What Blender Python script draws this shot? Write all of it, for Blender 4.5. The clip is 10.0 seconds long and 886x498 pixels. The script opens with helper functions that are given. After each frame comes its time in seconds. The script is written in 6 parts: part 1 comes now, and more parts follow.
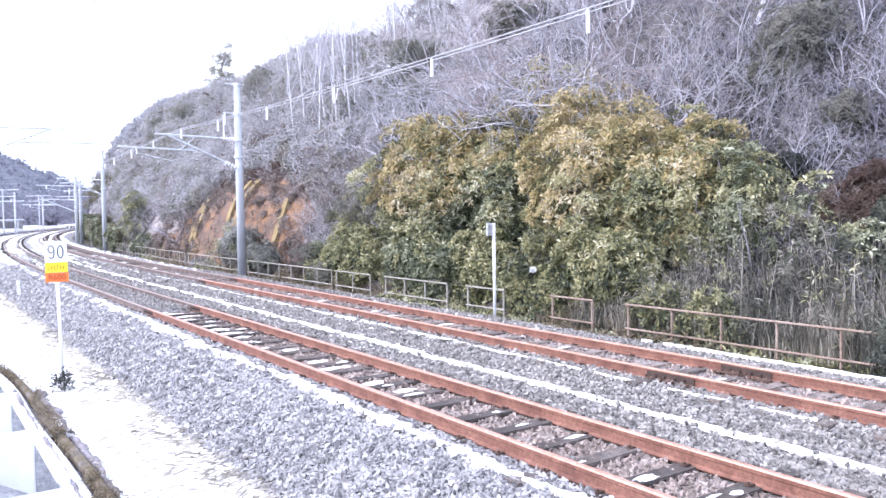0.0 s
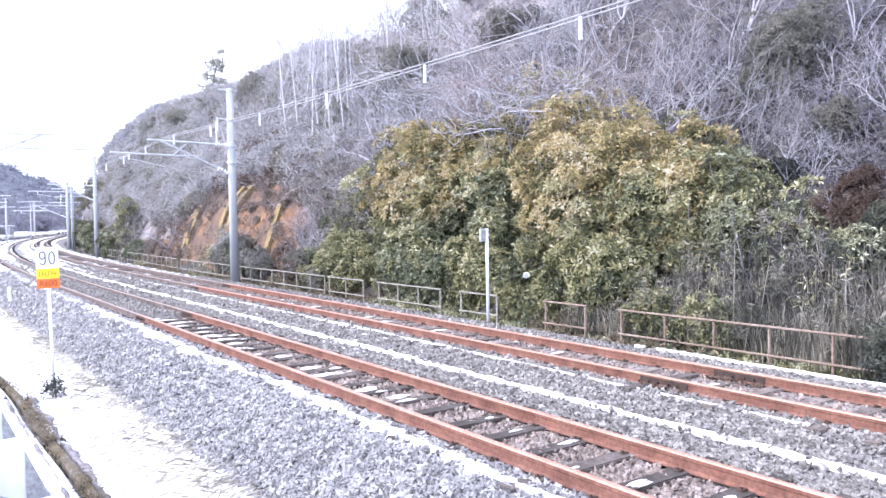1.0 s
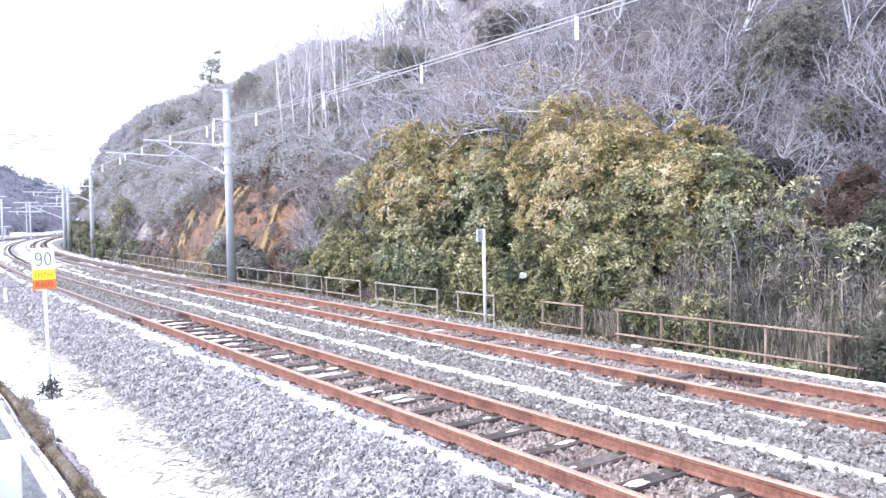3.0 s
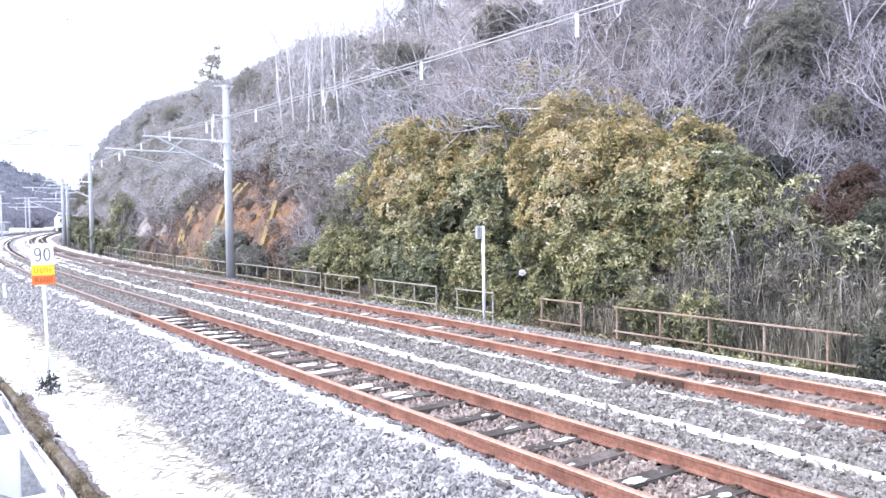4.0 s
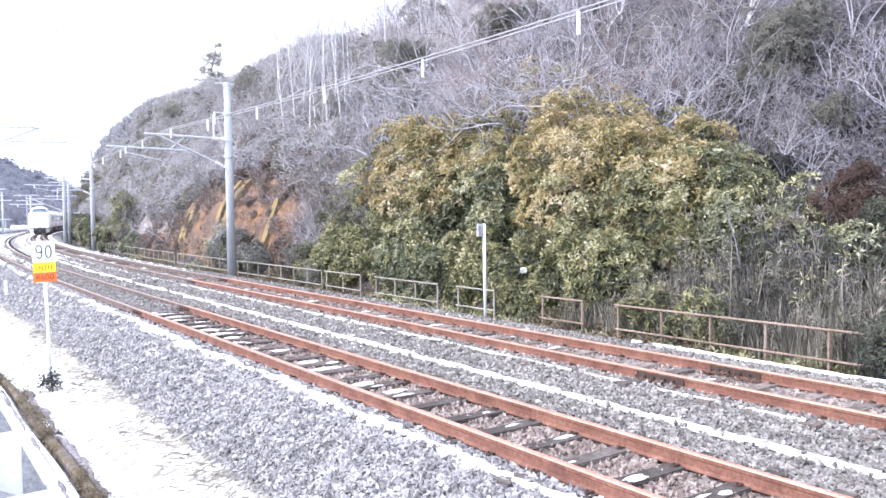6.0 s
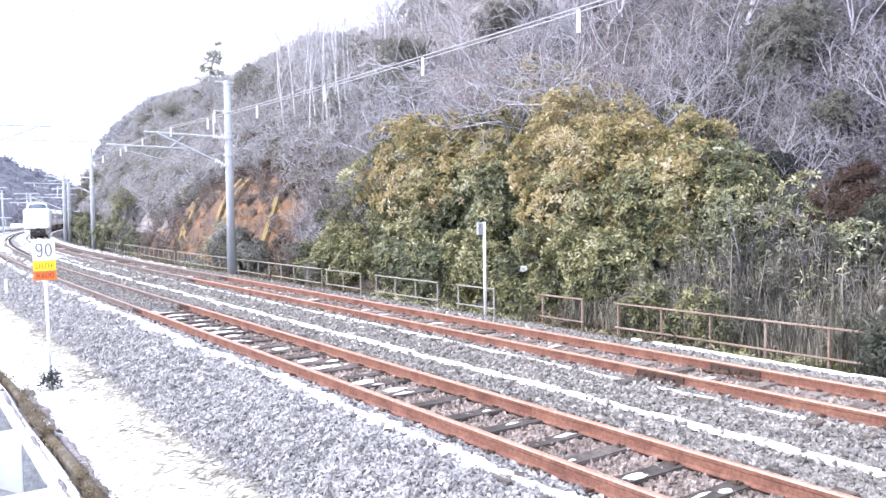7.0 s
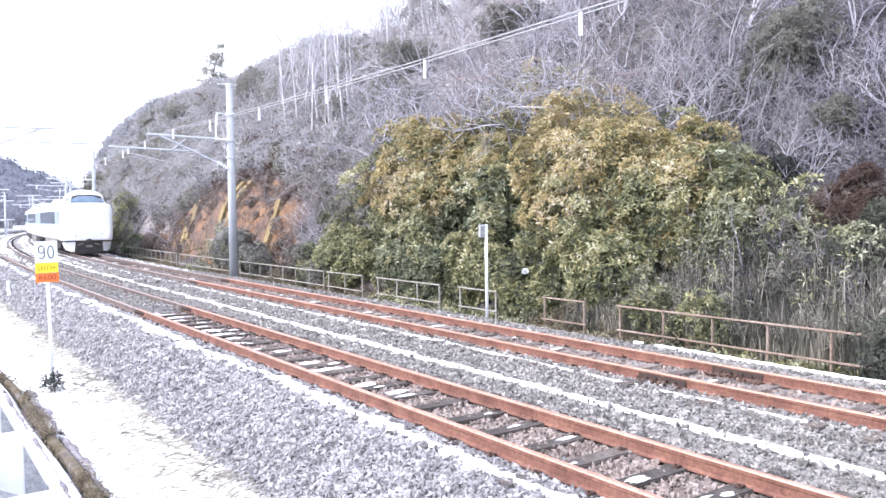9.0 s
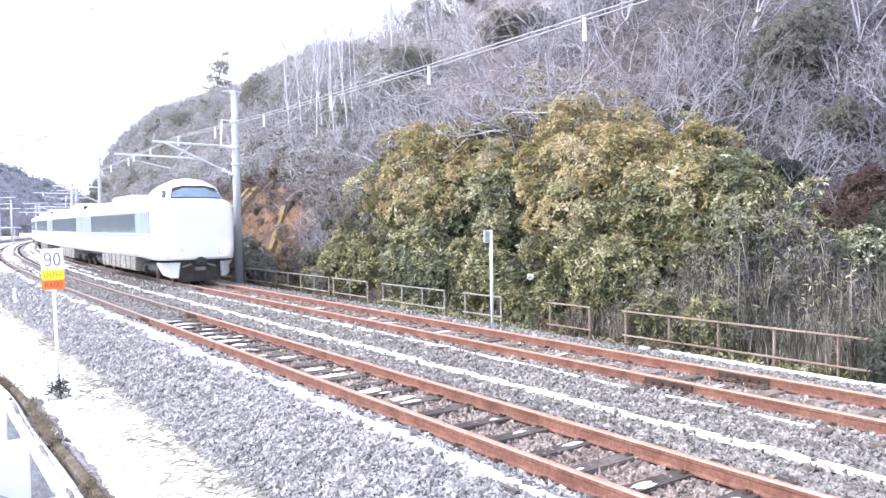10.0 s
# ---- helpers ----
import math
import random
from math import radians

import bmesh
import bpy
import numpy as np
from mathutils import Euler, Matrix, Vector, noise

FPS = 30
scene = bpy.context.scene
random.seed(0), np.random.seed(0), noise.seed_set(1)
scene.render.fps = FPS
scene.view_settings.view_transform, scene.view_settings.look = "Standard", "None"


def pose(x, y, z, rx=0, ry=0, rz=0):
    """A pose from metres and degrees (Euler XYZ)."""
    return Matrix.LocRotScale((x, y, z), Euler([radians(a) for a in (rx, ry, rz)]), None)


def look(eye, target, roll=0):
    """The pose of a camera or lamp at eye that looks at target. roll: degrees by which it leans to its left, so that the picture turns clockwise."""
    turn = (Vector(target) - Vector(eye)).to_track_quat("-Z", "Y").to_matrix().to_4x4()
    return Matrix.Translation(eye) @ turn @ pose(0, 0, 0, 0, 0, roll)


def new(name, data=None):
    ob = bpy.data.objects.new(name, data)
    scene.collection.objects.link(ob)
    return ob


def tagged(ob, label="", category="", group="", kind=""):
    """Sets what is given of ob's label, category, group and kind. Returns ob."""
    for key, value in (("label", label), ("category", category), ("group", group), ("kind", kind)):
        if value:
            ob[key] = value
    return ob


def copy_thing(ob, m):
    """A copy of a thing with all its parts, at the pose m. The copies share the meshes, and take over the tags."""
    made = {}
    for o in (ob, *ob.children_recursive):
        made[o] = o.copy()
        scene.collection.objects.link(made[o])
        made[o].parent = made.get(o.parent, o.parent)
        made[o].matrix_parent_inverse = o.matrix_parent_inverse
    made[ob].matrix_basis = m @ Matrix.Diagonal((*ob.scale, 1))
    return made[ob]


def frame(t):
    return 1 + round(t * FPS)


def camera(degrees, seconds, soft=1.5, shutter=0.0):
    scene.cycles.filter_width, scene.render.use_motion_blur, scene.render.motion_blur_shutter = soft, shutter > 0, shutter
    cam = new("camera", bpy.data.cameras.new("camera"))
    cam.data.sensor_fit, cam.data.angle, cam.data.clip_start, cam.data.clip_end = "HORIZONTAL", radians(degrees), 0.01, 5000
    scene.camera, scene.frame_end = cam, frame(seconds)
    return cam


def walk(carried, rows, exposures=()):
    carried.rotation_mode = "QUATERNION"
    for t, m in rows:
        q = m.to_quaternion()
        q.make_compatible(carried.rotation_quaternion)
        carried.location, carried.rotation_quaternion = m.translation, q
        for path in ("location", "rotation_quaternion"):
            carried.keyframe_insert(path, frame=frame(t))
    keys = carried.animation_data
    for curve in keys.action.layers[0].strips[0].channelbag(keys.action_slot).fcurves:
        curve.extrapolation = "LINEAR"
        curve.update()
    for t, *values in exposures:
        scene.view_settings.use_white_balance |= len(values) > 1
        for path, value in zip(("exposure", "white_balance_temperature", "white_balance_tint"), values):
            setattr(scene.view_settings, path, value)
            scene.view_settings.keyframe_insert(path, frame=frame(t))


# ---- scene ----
cam = camera(60, 10.0, soft=1.5, shutter=0.3)
EYE = (0.0, 0.0, 2.202)
walk(cam, [
    (0.0, pose(*EYE, 87.592, 0.962, -34.894)),
    (0.5, pose(*EYE, 87.656, 0.941, -35.064)),
    (1.0, pose(*EYE, 88.007, 1.009, -35.405)),
    (1.5, pose(*EYE, 88.002, 1.032, -35.653)),
    (2.0, pose(*EYE, 88.064, 1.034, -35.578)),
    (2.5, pose(*EYE, 88.039, 1.099, -35.647)),
    (4.0, pose(*EYE, 87.796, 0.885, -35.685)),
    (4.5, pose(*EYE, 87.571, 0.743, -35.782)),
    (5.0, pose(*EYE, 87.556, 0.800, -35.779)),
    (5.5, pose(*EYE, 87.670, 0.807, -35.632)),
    (7.0, pose(*EYE, 87.498, 0.831, -35.596)),
    (7.5, pose(*EYE, 87.629, 0.798, -35.579)),
    (8.0, pose(*EYE, 87.653, 0.734, -35.554)),
    (8.5, pose(*EYE, 87.586, 0.722, -35.507)),
    (9.0, pose(*EYE, 87.683, 0.777, -35.456)),
    (9.5, pose(*EYE, 87.981, 0.876, -35.341)),
    (10.0, pose(*EYE, 88.117, 1.020, -35.103)),
], exposures=[(0.0, 1.32, 5600, 17), (2.5, 1.32, 5740, 16), (4.0, 1.32, 5800, 14), (10.0, 1.32, 5850, 14)])

# ---- light: bright overcast winter sky, weak veiled sun ----
SUN_EL, SUN_AZ = radians(40), radians(-75)   # azimuth from +Y towards +X
world = bpy.data.worlds.new("sky")
scene.world = world
world.use_nodes = True
wn, wl = world.node_tree.nodes, world.node_tree.links
wn.clear()
w_out = wn.new("ShaderNodeOutputWorld")
w_bg = wn.new("ShaderNodeBackground")
w_sky = wn.new("ShaderNodeTexSky")
w_sky.sky_type, w_sky.sun_disc = "NISHITA", False
w_sky.sun_elevation, w_sky.sun_rotation = SUN_EL, SUN_AZ
w_sky.dust_density, w_sky.air_density = 3.0, 1.0
w_mix = wn.new("ShaderNodeMixRGB")
w_mix.inputs[0].default_value = 0.8
w_mix.inputs[2].default_value = (8.6, 8.8, 9.4, 1)   # cloud veil
w_bg.inputs[1].default_value = 0.12
wl.new(w_sky.outputs[0], w_mix.inputs[1])
wl.new(w_mix.outputs[0], w_bg.inputs[0])
wl.new(w_bg.outputs[0], w_out.inputs[0])
sun = new("sun", bpy.data.lights.new("sun", "SUN"))
sun.data.energy, sun.data.angle, sun.data.color = 2.0, radians(14), (1.0, 0.93, 0.82)
sun.matrix_world = look((0, 0, 0), (-math.sin(SUN_AZ) * math.cos(SUN_EL), -math.cos(SUN_AZ) * math.cos(SUN_EL), -math.sin(SUN_EL)))


# ---- materials ----
def ramp(nt, fac, stops):
    r = nt.nodes.new("ShaderNodeValToRGB")
    els = r.color_ramp.elements
    while len(els) < len(stops):
        els.new(0.5)
    for e, (at, c) in zip(els, stops):
        e.position, e.color = at, (*c, 1)
    nt.links.new(fac, r.inputs[0])
    return r.outputs[0]


def noise_tex(nt, scale, detail=4.0, rough=0.6, coord=None):
    n = nt.nodes.new("ShaderNodeTexNoise")
    n.inputs["Scale"].default_value, n.inputs["Detail"].default_value, n.inputs["Roughness"].default_value = scale, detail, rough
    if coord is not None:
        nt.links.new(coord, n.inputs["Vector"])
    return n.outputs["Fac"]


def blend(nt, fac, a, b, mode="MIX"):
    m = nt.nodes.new("ShaderNodeMixRGB")
    m.blend_type = mode
    for sock, v in zip(m.inputs, (fac, a, b)):
        if isinstance(v, (int, float)):
            sock.default_value = v
        elif isinstance(v, tuple):
            sock.default_value = (*v, 1)
        else:
            nt.links.new(v, sock)
    return m.outputs[0]


def make_material(name, colours, scale=4.0, rough=0.8, metal=0.0, bump=0.0, bump_scale=None, fine=None, island=0.0, objvar=0.0, sheen=0.5):
    """colours: two to four, spread by a noise; fine: scale of a second, finer noise that lightens and darkens."""
    m = bpy.data.materials.new(name)
    m.use_nodes = True
    nt = m.node_tree
    b = nt.nodes["Principled BSDF"]
    tc = nt.nodes.new("ShaderNodeTexCoord").outputs["Object"]
    n = noise_tex(nt, scale, 5, 0.62, tc)
    k = len(colours)
    col = ramp(nt, n, [(0.3 + 0.4 * i / max(1, k - 1), c) for i, c in enumerate(colours)])
    if fine:
        f = noise_tex(nt, fine, 3, 0.7, tc)
        g = ramp(nt, f, [(0.3, (0.62, 0.62, 0.62)), (0.7, (1.28, 1.28, 1.28))])
        col = blend(nt, 1.0, col, g, "MULTIPLY")
    if island or objvar:
        if island:
            src = nt.nodes.new("ShaderNodeNewGeometry").outputs["Random Per Island"]
        else:
            src = nt.nodes.new("ShaderNodeObjectInfo").outputs["Random"]
        a = island or objvar
        v = ramp(nt, src, [(0.0, (1 - a,) * 3), (1.0, (1 + a,) * 3)])
        col = blend(nt, 1.0, col, v, "MULTIPLY")
    nt.links.new(col, b.inputs["Base Color"])
    b.inputs["Roughness"].default_value, b.inputs["Metallic"].default_value = rough, metal
    b.inputs["Specular IOR Level"].default_value = sheen
    if bump:
        bn = nt.nodes.new("ShaderNodeBump")
        bn.inputs["Strength"].default_value = 1.0
        bn.inputs["Distance"].default_value = bump
        nt.links.new(noise_tex(nt, bump_scale or scale * 4, 4, 0.65, tc), bn.inputs["Height"])
        nt.links.new(bn.outputs[0], b.inputs["Normal"])
    return m


def leaf_material(name, colours, rough=0.38):
    """Each leaf takes one of the colours; clumps drift between them by a slow noise; light passes through a little."""
    m = bpy.data.materials.new(name)
    m.use_nodes = True
    nt = m.node_tree
    b = nt.nodes["Principled BSDF"]
    tc = nt.nodes.new("ShaderNodeTexCoord").outputs["Object"]
    isl = nt.nodes.new("ShaderNodeNewGeometry").outputs["Random Per Island"]
    n = noise_tex(nt, 0.9, 3, 0.6, tc)
    mix = nt.nodes.new("ShaderNodeMath")
    mix.operation = "MULTIPLY_ADD"
    nt.links.new(isl, mix.inputs[0])
    mix.inputs[1].default_value = 0.45
    sub = nt.nodes.new("ShaderNodeMath")
    sub.operation = "MULTIPLY_ADD"
    nt.links.new(n, sub.inputs[0])
    sub.inputs[1].default_value = 1.4
    sub.inputs[2].default_value = -0.43
    nt.links.new(sub.outputs[0], mix.inputs[2])
    k = len(colours)
    col = ramp(nt, mix.outputs[0], [(0.18 + 0.64 * i / (k - 1), c) for i, c in enumerate(colours)])
    nt.links.new(col, b.inputs["Base Color"])
    b.inputs["Roughness"].default_value = rough
    out = nt.nodes["Material Output"]
    tl = nt.nodes.new("ShaderNodeBsdfTranslucent")
    nt.links.new(col, tl.inputs["Color"])
    ms = nt.nodes.new("ShaderNodeMixShader")
    ms.inputs[0].default_value = 0.35
    nt.links.new(b.outputs[0], ms.inputs[1])
    nt.links.new(tl.outputs[0], ms.inputs[2])
    nt.links.new(ms.outputs[0], out.inputs[0])
    return m


def glow_material(name, colour, strength):
    m = bpy.data.materials.new(name)
    m.use_nodes = True
    b = m.node_tree.nodes["Principled BSDF"]
    b.inputs["Base Color"].default_value = (0.8, 0.8, 0.8, 1)
    b.inputs["Emission Color"].default_value = (*colour, 1)
    b.inputs["Emission Strength"].default_value = strength
    return m


M = {}
M["rust"] = make_material("rusted_rail_steel", [(0.12, 0.051, 0.037), (0.193, 0.088, 0.063), (0.253, 0.124, 0.088)], 3.0, 0.75, 0.0, 0.002, 60, 25)
M["rail_top"] = make_material("rail_running_surface", [(0.435, 0.213, 0.155), (0.549, 0.314, 0.246)], 2.0, 0.5, 0.3, 0, None, 30)
M["rust_dull"] = make_material("dull_brown_rail_steel", [(0.085, 0.063, 0.057), (0.145, 0.109, 0.099), (0.204, 0.156, 0.142)], 3.0, 0.75, 0.0, 0.002, 60, 25)
M["rail_top_dull"] = make_material("dull_rail_running_surface", [(0.24, 0.17, 0.145), (0.34, 0.26, 0.23)], 2.0, 0.5, 0.3, 0, None, 30)
M["mid_stone"] = make_material("brownish_ballast_stone", [(0.132, 0.123, 0.118), (0.233, 0.218, 0.209), (0.353, 0.333, 0.322)], 5.0, 0.9, 0.0, 0.0, None, 40, island=0.4)
M["dirty_concrete"] = make_material("snow_stained_concrete", [(0.16, 0.14, 0.145), (0.3, 0.28, 0.3), (0.5, 0.485, 0.51)], 3.0, 0.9, 0.0, 0.01, 18, 12)
# the valley wood's colour already holds the haze of distance
M["far_mauve"] = leaf_material("hazed_mauve_wood", [(0.17, 0.172, 0.21), (0.21, 0.208, 0.248), (0.25, 0.245, 0.285)], 0.9)
M["sleeper"] = make_material("weathered_sleeper_wood", [(0.042, 0.034, 0.032), (0.08, 0.066, 0.061), (0.135, 0.114, 0.108)], 6.0, 0.9, 0.0, 0.006, 40, 30, objvar=0.35)
M["brown_sleeper"] = make_material("dusty_brown_sleeper_wood", [(0.075, 0.06, 0.053), (0.135, 0.11, 0.098), (0.21, 0.178, 0.163)], 6.0, 0.9, 0.0, 0.006, 40, 30, objvar=0.35)
M["clip"] = make_material("dark_rust_iron", [(0.075, 0.048, 0.04), (0.15, 0.088, 0.066)], 12.0, 0.8, 0.2, 0.002, 60)
M["fishplate"] = make_material("black_iron_joint_plate", [(0.04, 0.028, 0.026), (0.09, 0.056, 0.045)], 12.0, 0.8, 0.2, 0.002, 60)
M["bed"] = make_material("ballast_bed", [(0.12, 0.112, 0.112), (0.22, 0.21, 0.213), (0.33, 0.32, 0.325)], 14.0, 0.95, 0.0, 0.03, 16, 45)
M["stone"] = make_material("ballast_stone", [(0.168, 0.162, 0.168), (0.295, 0.285, 0.293), (0.43, 0.417, 0.424)], 5.0, 0.9, 0.0, 0.0, None, 40, island=0.4)
M["snow"] = make_material("old_snow", [(0.78, 0.79, 0.82), (0.9, 0.91, 0.93)], 3.0, 0.7, 0.0, 0.02, 14)
M["earth"] = make_material("leaf_litter_earth", [(0.03, 0.027, 0.03), (0.065, 0.057, 0.06), (0.1, 0.088, 0.088), (0.19, 0.165, 0.16)], 1.6, 0.95, 0.0, 0.1, 5, 9)
M["red_earth"] = make_material("red_clay", [(0.08, 0.06, 0.051), (0.145, 0.096, 0.075), (0.2, 0.118, 0.073), (0.31, 0.168, 0.08)], 0.8, 0.95, 0.0, 0.06, 4, 6)
M["ochre"] = make_material("ochre_lichen_concrete", [(0.2, 0.145, 0.07), (0.31, 0.23, 0.105)], 2.0, 0.9, 0.0, 0.02, 20, 12)
M["galv"] = make_material("galvanised_steel", [(0.5, 0.52, 0.55), (0.64, 0.66, 0.69)], 5.0, 0.5, 0.2, 0.0, None, 40)
M["concrete"] = make_material("grey_concrete", [(0.33, 0.33, 0.34), (0.45, 0.45, 0.46)], 3.0, 0.9, 0.0, 0.004, 50, 20)
M["pole"] = make_material("concrete_pole", [(0.37, 0.385, 0.42), (0.48, 0.495, 0.53)], 0.8, 0.75, 0.0, 0.002, 30)
M["white"] = make_material("white_enamel", [(0.74, 0.75, 0.77), (0.84, 0.85, 0.86)], 3.0, 0.45)
M["fence_rust"] = make_material("rusty_fence_pipe", [(0.17, 0.135, 0.1), (0.28, 0.205, 0.165), (0.38, 0.31, 0.265)], 1.2, 0.8, 0.1, 0.002, 50, 20)
M["fence_grey"] = make_material("weathered_fence_pipe", [(0.27, 0.25, 0.22), (0.4, 0.38, 0.34)], 1.5, 0.8, 0.1, 0.002, 50, 20)
M["cable"] = make_material("cable_sheath", [(0.36, 0.36, 0.38), (0.46, 0.46, 0.48)], 3.0, 0.6, 0.3)
M["copper"] = make_material("dull_copper_wire", [(0.2, 0.19, 0.19), (0.28, 0.27, 0.27)], 3.0, 0.6, 0.3)
M["porcelain"] = make_material("white_porcelain", [(0.8, 0.8, 0.8), (0.88, 0.88, 0.88)], 4.0, 0.25)
M["moss"] = make_material("mossy_concrete", [(0.05, 0.038, 0.027), (0.125, 0.094, 0.05), (0.16, 0.135, 0.11), (0.22, 0.195, 0.19)], 3.0, 0.95, 0.0, 0.03, 22, 9)
M["yellow"] = make_material("yellow_enamel", [(0.85, 0.62, 0.01), (0.9, 0.68, 0.02)], 3.0, 0.45)
M["orange"] = make_material("orange_enamel", [(0.8, 0.17, 0.02), (0.86, 0.2, 0.03)], 3.0, 0.45)
M["ink"] = make_material("dark_lettering", [(0.05, 0.05, 0.055), (0.08, 0.08, 0.085)], 8.0, 0.6)
M["ink_red"] = make_material("red_brown_lettering", [(0.32, 0.05, 0.02), (0.38, 0.07, 0.03)], 8.0, 0.6)
M["ink_ochre"] = make_material("brown_lettering", [(0.32, 0.2, 0.01), (0.4, 0.26, 0.02)], 8.0, 0.6)
M["car_white"] = make_material("train_white_paint", [(0.8, 0.81, 0.83), (0.86, 0.87, 0.88)], 0.6, 0.3)
M["car_roof"] = make_material("train_roof_grey", [(0.62, 0.63, 0.66), (0.7, 0.71, 0.74)], 1.0, 0.6)
M["car_panel"] = make_material("train_pale_blue_panel", [(0.21, 0.26, 0.34), (0.26, 0.31, 0.39)], 1.0, 0.35)
M["car_stripe"] = make_material("train_sea_green_stripe", [(0.15, 0.34, 0.37), (0.19, 0.4, 0.42)], 1.0, 0.35)
M["car_dark"] = make_material("underframe_dark", [(0.035, 0.033, 0.035), (0.08, 0.072, 0.07)], 3.0, 0.8, 0.0, 0.004, 20, 14)
M["car_box"] = make_material("underframe_box_grey", [(0.2, 0.185, 0.17), (0.33, 0.31, 0.29)], 2.5, 0.75, 0.0, 0.0, None, 10)
M["glass"] = make_material("tinted_window_glass", [(0.075, 0.095, 0.105), (0.14, 0.165, 0.175)], 0.6, 0.12, 0.0, sheen=0.7)
# bluish reflected sky is put into this glass's base colour
M["windscreen"] = make_material("sky_toned_windscreen", [(0.15, 0.23, 0.36), (0.3, 0.39, 0.5)], 0.8, 0.08, 0.0, sheen=0.9)
M["lamp_on"] = glow_material("lit_headlamp", (1.0, 0.95, 0.82), 60)
M["bark_pale"] = make_material("pale_winter_bark", [(0.32, 0.31, 0.345), (0.49, 0.475, 0.52)], 2.0, 0.9, 0.0, 0, None, 20, objvar=0.25)
M["bark_grey"] = make_material("grey_brown_bark", [(0.21, 0.19, 0.2), (0.36, 0.335, 0.345)], 2.0, 0.9, 0.0, 0, None, 20, objvar=0.25)
# lavender tint of the air is mixed into the twig colour
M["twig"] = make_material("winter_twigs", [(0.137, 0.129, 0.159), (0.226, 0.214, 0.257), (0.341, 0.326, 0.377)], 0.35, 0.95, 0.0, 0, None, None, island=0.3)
M["birch"] = make_material("white_birch_bark", [(0.5, 0.49, 0.505), (0.66, 0.65, 0.665)], 2.0, 0.85, 0.0, 0, None, 14)
# the pale last stop of each laurel ramp paints sky glints on glossy leaves
M["laurel"] = leaf_material("evergreen_leaf", [(0.055, 0.065, 0.049), (0.128, 0.143, 0.088), (0.24, 0.246, 0.133), (0.37, 0.356, 0.184), (0.49, 0.455, 0.262), (0.66, 0.63, 0.48)])
# the dark laurels' own green, also painted as shade at the crowns' feet
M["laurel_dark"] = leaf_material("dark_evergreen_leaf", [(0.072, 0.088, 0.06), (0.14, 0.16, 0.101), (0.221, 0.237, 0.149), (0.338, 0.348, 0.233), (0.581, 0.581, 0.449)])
# gold of the sunlit tops, put into the leaf colour
M["laurel_gold"] = leaf_material("sunlit_gold_leaf", [(0.11, 0.107, 0.066), (0.27, 0.25, 0.125), (0.42, 0.363, 0.17), (0.56, 0.442, 0.225), (0.52, 0.44, 0.31), (0.66, 0.6, 0.45)])
M["conifer"] = leaf_material("conifer_needle", [(0.1, 0.098, 0.07), (0.165, 0.155, 0.105), (0.25, 0.225, 0.15)], 0.7)
M["reed"] = leaf_material("dry_bamboo_grass", [(0.045, 0.049, 0.043), (0.103, 0.102, 0.086), (0.221, 0.206, 0.173), (0.471, 0.432, 0.377)], 0.7)
M["dead_leaf"] = leaf_material("dead_brown_leaf", [(0.085, 0.055, 0.047), (0.125, 0.083, 0.068), (0.175, 0.122, 0.1)], 0.8)
# bluish distance haze is mixed into the ridge's own colour
M["far_wood"] = make_material("hazed_winter_wood", [(0.099, 0.108, 0.138), (0.117, 0.123, 0.153), (0.134, 0.138, 0.166)], 0.03, 1.0, 0.0, 0.2, 0.25, 0.15)
M["straw"] = leaf_material("pale_straw", [(0.22, 0.2, 0.165), (0.4, 0.37, 0.32), (0.58, 0.55, 0.5)], 0.8)
M["brown_stone"] = make_material("rust_stained_ballast", [(0.15, 0.117, 0.104), (0.26, 0.212, 0.192), (0.37, 0.32, 0.302)], 5.0, 0.9, 0.0, 0.0, None, 40, island=0.4)
# painted haze lightens these far twigs; pale nearer brush shares the colour
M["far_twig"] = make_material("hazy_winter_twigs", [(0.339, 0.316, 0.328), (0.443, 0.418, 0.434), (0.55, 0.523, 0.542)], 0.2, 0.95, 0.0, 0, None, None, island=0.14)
# far-flank litter, made paler than the near earth to carry distance haze
M["litter_hazed"] = make_material("haze_lightened_litter", [(0.182, 0.159, 0.159), (0.27, 0.24, 0.24), (0.365, 0.331, 0.331)], 0.5, 0.95, 0.0, 0.08, 3, 5)
M["brown_twig"] = make_material("red_brown_twigs", [(0.23, 0.19, 0.195), (0.35, 0.3, 0.305)], 0.5, 0.95, 0.0, 0, None, None, island=0.3)
M["dry_moss"] = leaf_material("dry_moss", [(0.14, 0.11, 0.08), (0.22, 0.18, 0.12), (0.32, 0.28, 0.22)], 0.9)
M["shade_leaf"] = leaf_material("dull_shade_leaf", [(0.04, 0.046, 0.042), (0.085, 0.093, 0.075), (0.14, 0.145, 0.11), (0.24, 0.235, 0.18)], 0.6)
M["weed"] = leaf_material("dark_weed_leaf", [(0.035, 0.04, 0.04), (0.06, 0.065, 0.06), (0.1, 0.1, 0.095)], 0.7)
M["soft_olive"] = leaf_material("soft_olive_brown_needle", [(0.14, 0.137, 0.124), (0.205, 0.198, 0.172), (0.285, 0.272, 0.236)], 0.85)
M["violet_grey"] = make_material("grey_violet_patch", [(0.14, 0.12, 0.13), (0.24, 0.215, 0.235), (0.36, 0.335, 0.36)], 4.0, 0.9, 0.0, 0.02, 18, 12)
M["brown_scrub"] = leaf_material("brown_scrub_leaf", [(0.122, 0.098, 0.09), (0.207, 0.17, 0.154), (0.329, 0.282, 0.258)], 0.8)
M["floor_leaf"] = leaf_material("forest_floor_leaf", [(0.055, 0.054, 0.064), (0.11, 0.102, 0.114), (0.14, 0.137, 0.125), (0.29, 0.275, 0.295)], 0.8)
